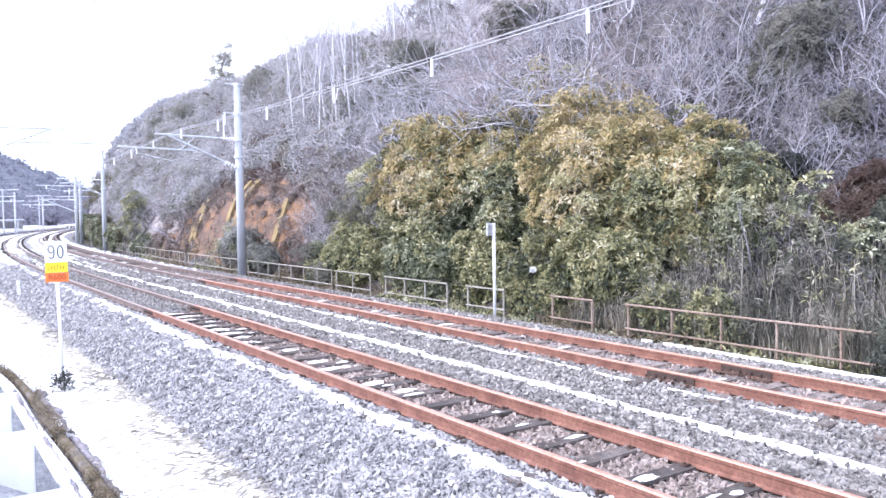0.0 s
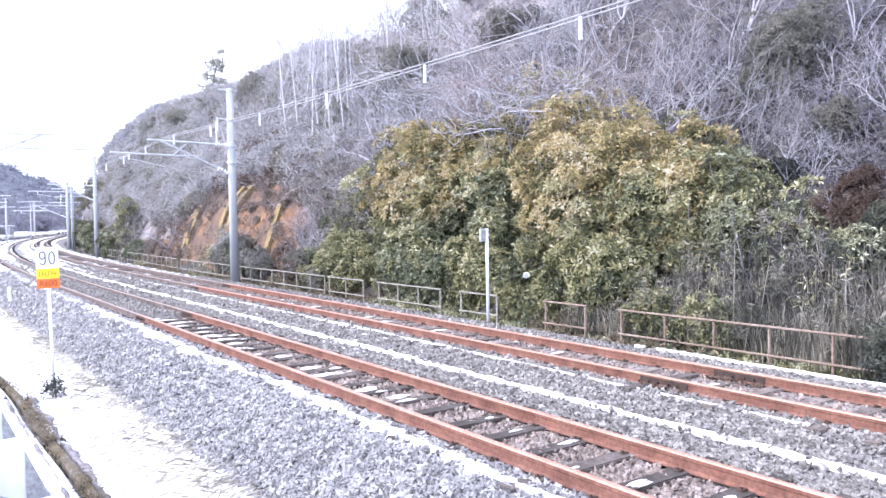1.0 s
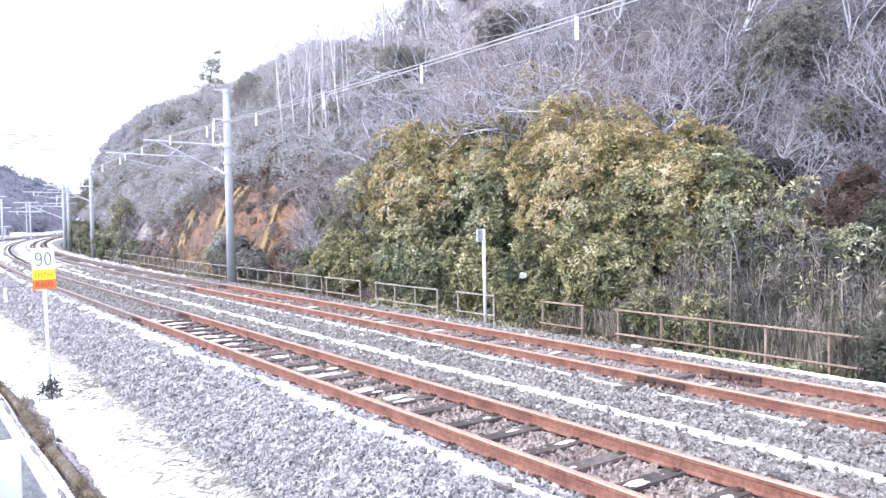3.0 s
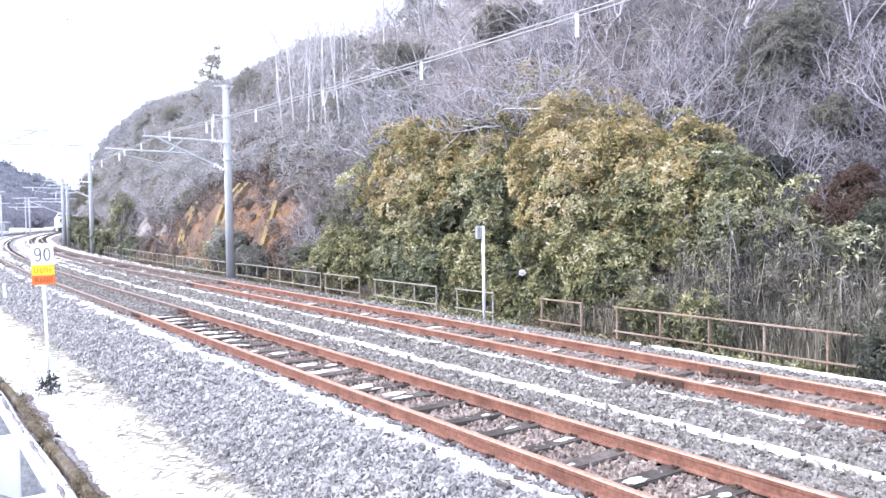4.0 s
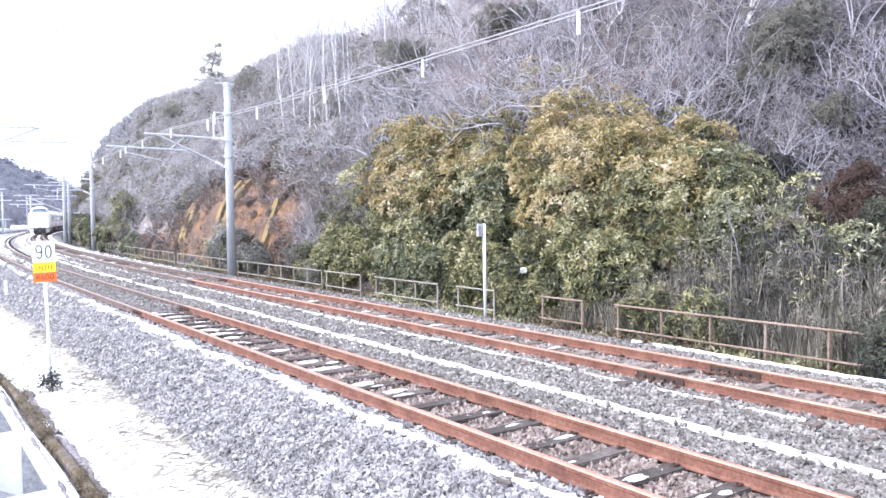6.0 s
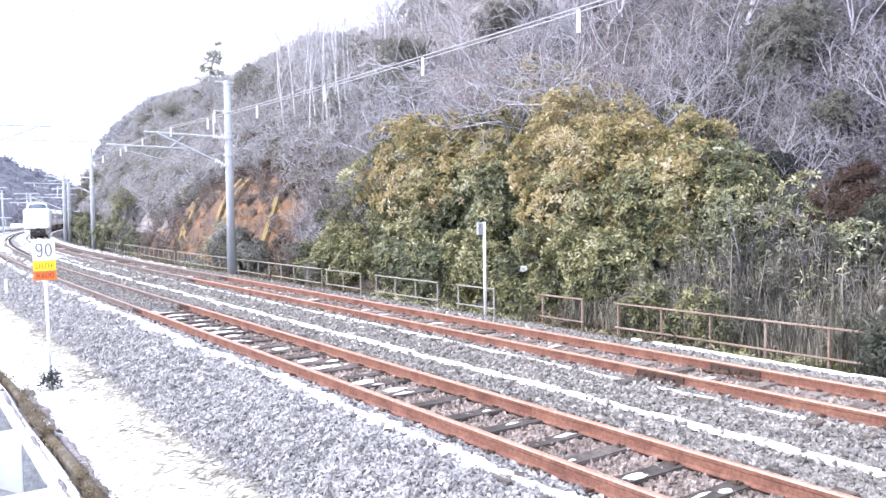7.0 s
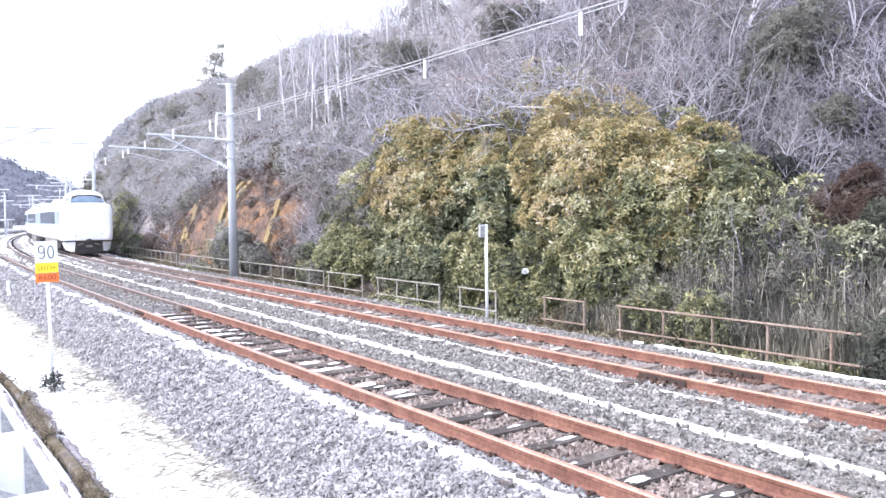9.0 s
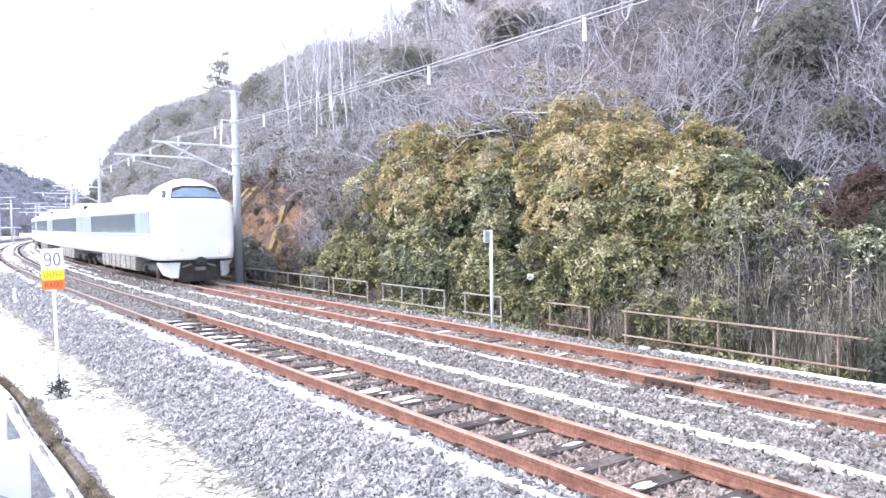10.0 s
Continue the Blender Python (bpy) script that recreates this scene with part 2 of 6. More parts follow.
# ridge crowns are paled and blued, haze painted in
M["far_leaf"] = leaf_material("hazed_tree_crown", [(0.204, 0.22, 0.268), (0.236, 0.246, 0.294), (0.268, 0.268, 0.312)], 0.9)
M["grey_leaf"] = leaf_material("grey_green_leaf", [(0.132, 0.132, 0.121), (0.24, 0.236, 0.218), (0.36, 0.352, 0.329), (0.516, 0.504, 0.497)])
# olive paled by painted distance haze; some nearer shrubs share it
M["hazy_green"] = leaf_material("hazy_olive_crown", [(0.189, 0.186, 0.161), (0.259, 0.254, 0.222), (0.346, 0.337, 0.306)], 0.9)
# blue-grey of the air put into the ridge crowns' colour
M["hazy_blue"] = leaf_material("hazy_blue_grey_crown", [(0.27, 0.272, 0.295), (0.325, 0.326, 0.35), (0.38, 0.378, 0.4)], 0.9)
# both mauves carry haze in the twiglets' base colour
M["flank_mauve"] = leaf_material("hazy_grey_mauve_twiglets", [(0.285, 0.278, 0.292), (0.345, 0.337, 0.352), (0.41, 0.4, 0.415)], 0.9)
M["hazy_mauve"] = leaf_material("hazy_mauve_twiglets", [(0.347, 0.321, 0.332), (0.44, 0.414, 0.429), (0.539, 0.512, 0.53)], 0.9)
M["roof_tile"] = make_material("grey_roof", [(0.2, 0.22, 0.27), (0.3, 0.32, 0.36)], 2.0, 0.8)


# ---- plan: straight track along +Y, then a curve to the right ----
NEAR, FAR, S_CURVE, RADIUS, GRADE, GAUGE = 5.308, 9.032, 28.3, 570.0, 0.0047, 1.13
FAR_RISE = 0.012


def plan(s, u, z=0.0):
    """The place s metres along the line, u metres to its hill side, z above the rail tops."""
    if s <= S_CURVE:
        return Vector((u, s, z + GRADE * s))
    a = (s - S_CURVE) / RADIUS
    return Vector((RADIUS - (RADIUS - u) * math.cos(a), S_CURVE + (RADIUS - u) * math.sin(a), z + GRADE * s))


def heading(s):
    """Turn about z, in degrees, of a thing whose +Y runs along the line."""
    return -math.degrees(max(0.0, s - S_CURVE) / RADIUS)


def unplan(x, y):
    x, y = np.asarray(x, float), np.asarray(y, float)
    r = np.hypot(x - RADIUS, y - S_CURVE)
    u = np.where(y <= S_CURVE, x, RADIUS - r)
    s = np.where(y <= S_CURVE, y, S_CURVE + RADIUS * np.arctan2(y - S_CURVE, np.maximum(RADIUS - x, 1e-3)))
    return s, u


rng = np.random.default_rng(7)


def wave(x, y, scale, seed=0.0):
    """Smooth cheap noise on arrays, about -1..1."""
    x, y = x / scale + seed * 13.7, y / scale + seed * 7.3
    return (np.sin(1.3 * x + 0.7 * y + 1.1 * seed) + np.sin(-0.8 * x + 1.7 * y + 2.3) + np.sin(2.3 * x + 1.9 * y + 0.4 + seed) * 0.6
            + np.sin(3.1 * x - 2.7 * y + 1.9) * 0.5 + np.sin(-4.3 * x - 3.9 * y + seed) * 0.35) / 2.4


# skyline of the wooded hill: bearing from +Y in degrees, slope of the sight line
SKY_AZ = np.array([-10, 5, 8, 10.5, 11.3, 12.4, 13.3, 14.4, 15.5, 17, 18.4, 20.2, 21.8, 23.4, 25, 27.5, 29.2, 31.7, 34.2, 35.8, 40, 50, 70, 100, 140])
SKY_EL = np.array([0.0, 0.01, 0.02, 0.045, 0.087, 0.097, 0.114, 0.132, 0.145, 0.152, 0.165, 0.169, 0.184, 0.203, 0.225, 0.245, 0.256, 0.26, 0.272, 0.29, 0.36, 0.42, 0.45, 0.45, 0.3])


def bare_top(s):
    """How far up the bank, in u, the bare red earth reaches."""
    return np.interp(s, [29, 31, 37, 42.6, 46, 54, 56], [12.9, 14.9, 15.6, 14.8, 14.0, 13.4, 12.9])


def terrain(x, y):
    x, y = np.asarray(x, float), np.asarray(y, float)
    s, u = unplan(x, y)
    base = GRADE * np.clip(s, -40, 330)
    prof = np.interp(u, [-30, -3, 0.2, 0.45, 1.0, 1.62, 1.7, 2.9, 4.15, 10.5, 11.3, 12.4, 12.9], [0.3, 0.45, 0.45, -0.3, -0.62, -0.72, -0.6, -0.6, -0.33, -0.33, -0.42, -0.55, -0.5])
    z = base + prof
    d, az = np.hypot(x, y), np.degrees(np.arctan2(x, y))
    el = np.interp(az, SKY_AZ, SKY_EL)
    rise = np.clip(u - 13.0 + 0.5 * wave(x, y, 6.0, 1), 0, None)
    steep = np.interp(s, [0, 40, 75, 130], [0.76, 0.8, 1.25, 2.3])
    cut = np.clip((s - 29) / 4, 0, 1) * np.clip((67 - s) / 15, 0, 1)
    up = 1.9 * cut * np.clip(rise / 1.3, 0, 1) + steep * rise + 0.9 * np.clip(rise / 3, 0, 1)
    cap = np.clip(el * np.minimum(d, np.interp(az, [10, 19, 24, 36, 45], [150, 130, 78, 80, 140])) + 2.2 - base - prof - np.interp(az, [10, 19, 24, 30, 36], [1.3, 1.4, 1.5, 2.5, 2.9]), 0.3, 120) + wave(x, y, 14.0, 2) * 0.5
    hill = np.minimum(up, cap)
    hill = hill + np.where(rise > 1, 0.35 * wave(x, y, 4.0, 3) + 0.8 * wave(x, y, 17.0, 4), 0) * np.clip(rise / 8, 0, 1)
    z = np.where(u > 12.6, z + np.maximum(hill, 0), z)
    return z


def mesh_object(name, verts, faces, material, smooth=False, parent=None):
    """faces: an (n, k) array with k 3 or 4, or a list of such."""
    me = bpy.data.meshes.new(name)
    verts = np.asarray(verts, np.float32)
    groups = [np.asarray(f, np.int32) for f in (faces if isinstance(faces, list) else [faces]) if len(f)]
    loops = np.concatenate([f.ravel() for f in groups])
    totals = np.concatenate([np.full(len(f), f.shape[1], np.int32) for f in groups])
    starts = np.concatenate([[0], np.cumsum(totals)[:-1]]).astype(np.int32)
    me.vertices.add(len(verts))
    me.vertices.foreach_set("co", verts.ravel())
    me.loops.add(len(loops))
    me.loops.foreach_set("vertex_index", loops)
    me.polygons.add(len(totals))
    me.polygons.foreach_set("loop_start", starts)
    me.polygons.foreach_set("use_smooth", np.full(len(totals), smooth))
    me.materials.append(material)
    me.update(calc_edges=True)
    ob = new(name, me)
    if parent is not None:
        ob.parent = parent
    return ob


def part(name, bm, material, parent, label="", smooth=False):
    """Links a bmesh as one mesh object under a thing or part."""
    me = bpy.data.meshes.new(name)
    for f in bm.faces:
        f.smooth = smooth
    bm.to_mesh(me)
    bm.free()
    me.materials.append(material)
    ob = new(name, me)
    ob.parent = parent
    if label:
        ob["label"] = label
    return ob


def thing(name, m, label, category, group="", kind=""):
    ob = new(name)
    ob.empty_display_size = 0.2
    ob.matrix_basis = m
    return tagged(ob, label, category, group, kind)


def box(sx, sy, sz, at=(0, 0, 0), bevel=0.0, bm=None, turn=None):
    """A bevelled block centred on at."""
    bm = bm or bmesh.new()
    made = bmesh.ops.create_cube(bm, size=1.0)["verts"]
    m = Matrix.Translation(at) @ (turn or Matrix()) @ Matrix.Diagonal((sx, sy, sz, 1))
    bmesh.ops.transform(bm, matrix=m, verts=made)
    if bevel:
        edges = {e for v in made for e in v.link_edges}
        bmesh.ops.bevel(bm, geom=list(edges), offset=bevel, segments=2, affect="EDGES")
    return bm


def rod(a, b, r, r2=None, sides=8, bm=None):
    """A round bar from a to b."""
    bm = bm or bmesh.new()
    a, b = Vector(a), Vector(b)
    made = bmesh.ops.create_cone(bm, cap_ends=True, segments=sides, radius1=r, radius2=r if r2 is None else r2, depth=(b - a).length)["verts"]
    m = Matrix.Translation((a + b) / 2) @ (b - a).to_track_quat("Z", "Y").to_matrix().to_4x4()
    bmesh.ops.transform(bm, matrix=m, verts=made)
    return bm


def sweep(profile, stations, closed=True):
    """Verts and quads of a profile [(u, z)] carried along [(s, du, dz)]."""
    verts, faces = [], []
    n = len(profile)
    for s, du, dz in stations:
        verts += [plan(s, u + du, z + dz) for u, z in profile]
    for i in range(len(stations) - 1):
        for j in range(n if closed else n - 1):
            k = (j + 1) % n
            faces.append((i * n + j, i * n + k, (i + 1) * n + k, (i + 1) * n + j))
    return [tuple(v) for v in verts], faces


# ---- ground ----
def graded(lo, hi, near_lo, near_hi, fine, growth=1.12):
    pts = list(np.arange(near_lo, near_hi + fine, fine))
    step, p = fine, near_hi
    while p < hi:
        step *= growth
        p += step
        pts.append(p)
    step, p = fine, near_lo
    while p > lo:
        step *= growth
        p -= step
        pts.insert(0, p)
    return np.array(pts)


def build_ground():
    gx = graded(-3000, 3000, -2, 44, 0.5, 1.09)
    gy = graded(-900, 3500, 0, 210, 0.8, 1.08)
    X, Y = np.meshgrid(gx, gy)
    Z = terrain(X, Y)
    nx, ny = len(gx), len(gy)
    i = np.arange(nx * ny).reshape(ny, nx)
    faces = np.stack([i[:-1, :-1], i[:-1, 1:], i[1:, 1:], i[1:, :-1]], -1).reshape(-1, 4)
    ob = mesh_object("ground", np.stack([X, Y, Z], -1).reshape(-1, 3), faces, M["earth"], True)
    me = ob.data
    me.materials.append(M["red_earth"])
    me.materials.append(M["snow"])
    me.materials.append(M["litter_hazed"])
    me.materials.append(M["concrete"])
    cx, cy = X[:-1, :-1].ravel(), Y[:-1, :-1].ravel()
    s, u = unplan(cx, cy)
    idx = np.zeros(len(cx), np.int32)
    red = (u > 12.8) & (u < bare_top(s) + 0.3 * wave(cx, cy, 3, 5)) & (s > 31 + wave(cx, cy, 3, 6)) & (s < 54 + 3 * wave(cx, cy, 4, 7))
    idx[(u > 12.8) & ((s > 30) | ((s > 19) & (u > 17.5) & (cx < 0.72 * cy)))] = 3
    idx[red] = 1
    idx[(u < 4.2) & (u > -60) & (s < 380) & ((u < 0.2) | (u > 0.7))] = 2
    idx[(u >= 0.2) & (u <= 0.7) & (s < 60) & (s > -30)] = 4
    me.polygons.foreach_set("material_index", idx)
    return tagged(ob, "leaf-littered earth ground rising into a wooded winter hillside", "ground", kind="structure")


build_ground()


BED = [(2.72, -0.66), (2.95, -0.56), (3.5, -0.36), (3.95, -0.2), (4.3, -0.17), (4.68, -0.17), (4.85, -0.195), (5.75, -0.195), (5.95, -0.17), (6.2, -0.17), (7.1, -0.235), (8.1, -0.155), (FAR, -0.16), (9.95, -0.155), (10.5, -0.19), (11.15, -0.25), (11.6, -0.45), (11.85, -0.6)]


def build_ballast():
    prof = BED
    st = [(s, 0, 0) for s in np.concatenate([np.arange(-40, 60, 2.0), np.arange(60, 440, 6.0)])]
    v, f = sweep(prof, st, False)
    ob = mesh_object("ballast_bed", v, np.array(f), M["bed"], True)
    tagged(ob, "grey crushed-stone ballast bed under the two tracks", "ballast", kind="structure")
    v, f = sweep([(4.78, -0.19), (4.84, -0.128), (5.3, -0.12), (5.77, -0.128), (5.83, -0.19)], [(19.6, 0, -0.06), (19.8, 0, 0)] + [(q, 0, 0) for q in np.arange(21, 200, 2.0)], False)
    tagged(mesh_object("ballast_fill", v, np.array(f), M["bed"], True), "fine pale ballast packed over the sleepers between the rails", "ballast", kind="structure")
    us, zs = np.array([p[0] for p in prof]), np.array([p[1] for p in prof])
    # loose stones on the near stretch
    oct_v = np.array([(1, 0, 0), (-1, 0, 0), (0, 1, 0), (0, -1, 0), (0, 0, 1), (0, 0, -1)], float)
    oct_f = np.array([(0, 2, 4), (2, 1, 4), (1, 3, 4), (3, 0, 4), (2, 0, 5), (1, 2, 5), (3, 1, 5), (0, 3, 5)])
    out_v, out_f, at = [], [], 0

    def scatter(n, s0, s1, u0, u1, size, lift=0.0):
        nonlocal at
        faces = oct_f if s0 < 8 else oct_f[:4]
        s, u = rng.uniform(s0, s1, n), rng.uniform(u0, u1, n)
        r = size * rng.uniform(0.6, 1.35, n)
        z = np.interp(u, us, zs) + lift + r * rng.uniform(-0.25, 0.62, n)
        sh = rng.uniform(0.55, 1.2, (n, 1, 3)) * r[:, None, None]
        v = oct_v[None] * sh + rng.normal(0, 0.22, (n, 6, 3)) * r[:, None, None]
        q = rng.normal(size=(n, 4))
        q /= np.linalg.norm(q, axis=1, keepdims=True)
        w, x, y, zq = q.T
        R = np.stack([1 - 2 * (y * y + zq * zq), 2 * (x * y - zq * w), 2 * (x * zq + y * w), 2 * (x * y + zq * w), 1 - 2 * (x * x + zq * zq), 2 * (y * zq - x * w),
                      2 * (x * zq - y * w), 2 * (y * zq + x * w), 1 - 2 * (x * x + y * y)], -1).reshape(n, 3, 3)
        if s0 >= 8:  # upper halves only, turned about the vertical
            c0, s0_ = np.cos(q[:, 0] * 3), np.sin(q[:, 0] * 3)
            o = np.zeros(n)
            R = np.stack([c0, -s0_, o, s0_, c0, o, q[:, 1] * 0.4, q[:, 2] * 0.4, np.ones(n)], -1).reshape(n, 3, 3)
        v = np.einsum("nij,nkj->nki", R, v)
        c = np.stack([u, s, z + GRADE * s], -1)
        far = s > S_CURVE
        a = (s - S_CURVE) / RADIUS
        c[far, 0] = (RADIUS - (RADIUS - u) * np.cos(a))[far]
        c[far, 1] = (S_CURVE + (RADIUS - u) * np.sin(a))[far]
        out_v.append((v + c[:, None]).reshape(-1, 3))
        out_f.append((faces[None] + (np.arange(n) * 6 + at)[:, None, None]).reshape(-1, 3))
        at += n * 6

    scatter(24000, 3.0, 12.0, 2.75, 4.65, 0.034)
    scatter(15000, 12.0, 24.0, 2.75, 4.65, 0.038)
    scatter(9000, 24.0, 45.0, 2.75, 4.65, 0.06)
    scatter(130, 3.0, 14.0, 4.2, 4.55, 0.03, 0.05)
    scatter(130, 14.0, 30.0, 4.15, 4.6, 0.032, 0.05)
    ob = mesh_object("ballast_stones", np.concatenate(out_v), np.concatenate(out_f), M["stone"])
    tagged(ob, "loose angular grey ballast stones beside and between the rails", "ballast", kind="stuff")
    out_v, out_f, at = [], [], 0
    scatter(15000, 2.5, 12.0, 5.95, 8.45, 0.035)
    scatter(13000, 12.0, 26.0, 5.95, 8.45, 0.039)
    scatter(6000, 26.0, 50.0, 5.95, 8.45, 0.06)
    scatter(90, 2.5, 12.0, 7.0, 7.24, 0.028, 0.06)
    scatter(110, 12.0, 28.0, 6.98, 7.26, 0.032, 0.06)
    scatter(8000, 3.0, 14.0, 9.65, 11.4, 0.035)
    scatter(6000, 14.0, 34.0, 9.65, 11.4, 0.046)
    scatter(2600, 19.7, 34.0, 4.8, 5.82, 0.04, 0.075)
    scatter(1200, 34.0, 60.0, 4.8, 5.82, 0.06, 0.075)
    ob = mesh_object("mixed_ballast", np.concatenate(out_v), np.concatenate(out_f), M["mid_stone"])
    tagged(ob, "brownish-grey ballast stones between and beyond the two tracks", "ballast", kind="stuff")
    out_v, out_f, at = [], [], 0
    scatter(9000, 2.5, 14.0, 4.8, 5.8, 0.036)
    scatter(4000, 14.0, 30.0, 4.8, 5.8, 0.038)
    scatter(5200, 3.0, 16.0, 8.5, 9.55, 0.034, -0.012)
    scatter(6000, 16.0, 40.0, 8.5, 9.55, 0.042, -0.01)
    tagged(mesh_object("stained_ballast", np.concatenate(out_v), np.concatenate(out_f), M["brown_stone"]), "rust-stained brownish ballast stones lying between the rails", "ballast", kind="stuff")
    out_v, out_f, at = [], [], 0
    for s_, u_ in ((6.75, FAR - 0.62), (6.75, FAR - 0.48), (6.35, FAR + 0.46)):
        scatter(60, s_ - 0.42, s_ + 0.42, u_ - 0.09, u_ + 0.09, 0.036, 0.03)
    tagged(mesh_object("oily_ballast", np.concatenate(out_v), np.concatenate(out_f), M["clip"]), "dark oily ballast stones heaped at the rail joint", "ballast", kind="stuff")


build_ballast()


def snow_strip(name, u0, half, s0, s1, z, seed, rag=0.6, step=0.25, gaps=0.0, label="ragged strip of old white snow on the ballast"):
    """A thin uneven ribbon of snow along the line, with ragged edges."""
    ss = np.arange(s0, s1, step)
    n = len(ss)
    r = np.random.default_rng(seed)
    jag = lambda k: np.convolve(r.normal(0, 1, n + 8), np.ones(k) / k ** 0.5, "same")[4:-4] * 0.35 + r.normal(0, 0.22, n)
    wide = half * np.clip(1 + rag * jag(5), 0.12, 2.2)
    mid = u0 + half * 0.6 * rag * jag(9)
    keep = np.convolve(r.normal(0, 1, n + 10), np.ones(5) / 5 ** 0.5, "same")[5:-5] > (-3 + 4 * gaps)
    cross = [(-1, -0.035), (-0.75, 0.012), (0, 0.028), (0.75, 0.012), (1, -0.035)]
    V, F = [], []
    for i, s in enumerate(ss):
        for c, dz in cross:
            V.append(tuple(plan(s, mid[i] + c * wide[i], z + dz + r.normal(0, 0.004))))
    for i in range(n - 1):
        if keep[i] and keep[i + 1]:
            F += [(i * 5 + j, i * 5 + j + 1, (i + 1) * 5 + j + 1, (i + 1) * 5 + j) for j in range(4)]
    ob = mesh_object(name, V, np.array(F), M["snow"], True)
    return tagged(ob, label, "snow", kind="stuff")


snow_strip("snow", 4.4, 0.085, 2, 9, -0.125, 1, 2.0, step=0.08, gaps=0.08)
snow_strip("snow", 4.36, 0.095, 8.9, 60, -0.125, 11, 1.9, step=0.11, gaps=0.05)
snow_strip("snow", 7.12, 0.02, 2, 11, -0.184, 2, 2.7, step=0.06, gaps=0.06)
snow_strip("snow", 7.15, 0.018, 2, 11, -0.18, 33, 2.6, step=0.07, gaps=0.4)
snow_strip("snow", 7.12, 0.042, 10.9, 24, -0.174, 13, 2.6, step=0.08, gaps=0.08)
snow_strip("snow", 7.12, 0.08, 23.8, 110, -0.172, 12, 1.6, step=0.2, gaps=0.18)
snow_strip("snow", 8.1, 0.022, 4.5, 11, -0.138, 34, 2.2, step=0.07, gaps=0.3)
snow_strip("snow", 8.12, 0.075, 11, 140, -0.14, 3, 1.2, step=0.2, gaps=0.12)
snow_strip("snow", 11.1, 0.02, 1, 9.6, -0.198, 4, 1.8, step=0.12, gaps=0.2)
snow_strip("snow", 6.05, 0.11, 21, 200, -0.16, 5, 0.9, step=0.3, gaps=0.15)
snow_strip("snow", NEAR, 0.36, 36, 260, -0.11, 8, 0.7, step=0.4, gaps=0.12)
snow_strip("snow", FAR, 0.34, 72, 260, -0.15, 9, 0.7, step=0.6, gaps=0.15)
snow_strip("snow", 7.6, 0.12, 40, 150, -0.17, 14, 1.2, step=0.3, gaps=0.2)
snow_strip("snow", 10.35, 0.2, 60, 200, -0.16, 15, 1.0, step=0.4, gaps=0.15)
snow_strip("snow", 4.3, 0.22, 50, 260, -0.16, 6, 0.5, step=0.6)
snow_strip("snow", 7.15, 0.45, 90, 260, -0.2, 7, 0.5, step=0.8)


# ---- tracks ----
RAIL = [(-0.064, -0.153), (0.064, -0.153), (0.064, -0.141), (0.028, -0.122), (0.027, -0.058), (0.033, -0.047), (0.033, -0.016), (0.022, 0.0), (-0.022, 0.0), (-0.033, -0.016), (-0.033, -0.047), (-0.027, -0.058), (-0.028, -0.122), (-0.064, -0.141)]


def build_track(name, u, rise, label, joints, seed, dull):
    tr = thing(name, Matrix(), label, "railway track", "tracks", "structure")
    near = [(s, 0, rise) for s in [*np.arange(-30, dull, 4.0), dull]]
    beyond = [(s, 0, rise) for s in [dull + 0.008, *np.arange(dull + 2, 130, 2.5), *np.arange(131, 440, 5.0)]]
    for off, st, skin in [(o, q, k) for o in (-GAUGE / 2, GAUGE / 2) for q, k in ((near, ""), (beyond, "_dull"))]:
        v, f = sweep([(a + u + off, b) for a, b in RAIL], st)
        rail = mesh_object("rail", v, np.array(f), M["rust" + skin], False, tr)
        rail.data.materials.append(M["rail_top" + skin])
        n = len(RAIL)
        top = [i for i in range(len(f)) if i % n in (6, 7, 8)]
        for i in top:
            rail.data.polygons[i].material_index = 1
    sleeper = box(2.1, 0.21, 0.14, (0, 0, 0), 0.012)
    base = part("sleeper", sleeper, M["sleeper" if u == NEAR else "brown_sleeper"], tr)
    clip_bm = box(0.085, 0.06, 0.018, (0, 0, -0.006), 0.006)
    clip_bm = box(0.026, 0.026, 0.026, (0.03, 0, 0.01), 0, clip_bm)
    clip = part("rail_clip", clip_bm, M["clip"], tr)
    r = np.random.default_rng(seed)
    s, first, clips = 7.05 - 0.65 * 17, True, 0
    while s < 165:
        o = base if first else new("sleeper", base.data)
        o.parent = tr
        o.matrix_basis = Matrix.Translation(plan(s + r.normal(0, 0.02), u + r.normal(0, 0.015), -0.208 + rise + r.normal(0, 0.006))) @ pose(0, 0, 0, 0, 0, heading(s) + r.normal(0, 0.7))
        if s < 45:
            for off in (-GAUGE / 2 - 0.1, -GAUGE / 2 + 0.1, GAUGE / 2 - 0.1, GAUGE / 2 + 0.1):
                c = clip if clips == 0 else new("rail_clip", clip.data)
                clips += 1
                c.parent = tr
                c.matrix_basis = Matrix.Translation(plan(s, u + off, -0.122 + rise)) @ pose(0, 0, 0, 0, 0, heading(s) + (180 if off in (-GAUGE / 2 - 0.1, GAUGE / 2 - 0.1) else 0))
        first = False
        s += 0.65
    for sj, off in joints:
        bm = bmesh.new()
        for side in (-1, 1):
            box(0.03, 0.8, 0.1, (side * 0.026, 0, -0.085), 0.006, bm)
            for k in (-0.24, -0.09, 0.09, 0.24):
                rod((side * 0.036, k, -0.085), (side * 0.07, k, -0.085), 0.017, None, 6, bm)
        j = part("fishplate", bm, M["fishplate"], tr, "dark bolted joint plates on the rail web")
        j.matrix_basis = Matrix.Translation(plan(sj, u + off * GAUGE / 2, rise)) @ pose(0, 0, 0, 0, 0, heading(sj))
    return tr


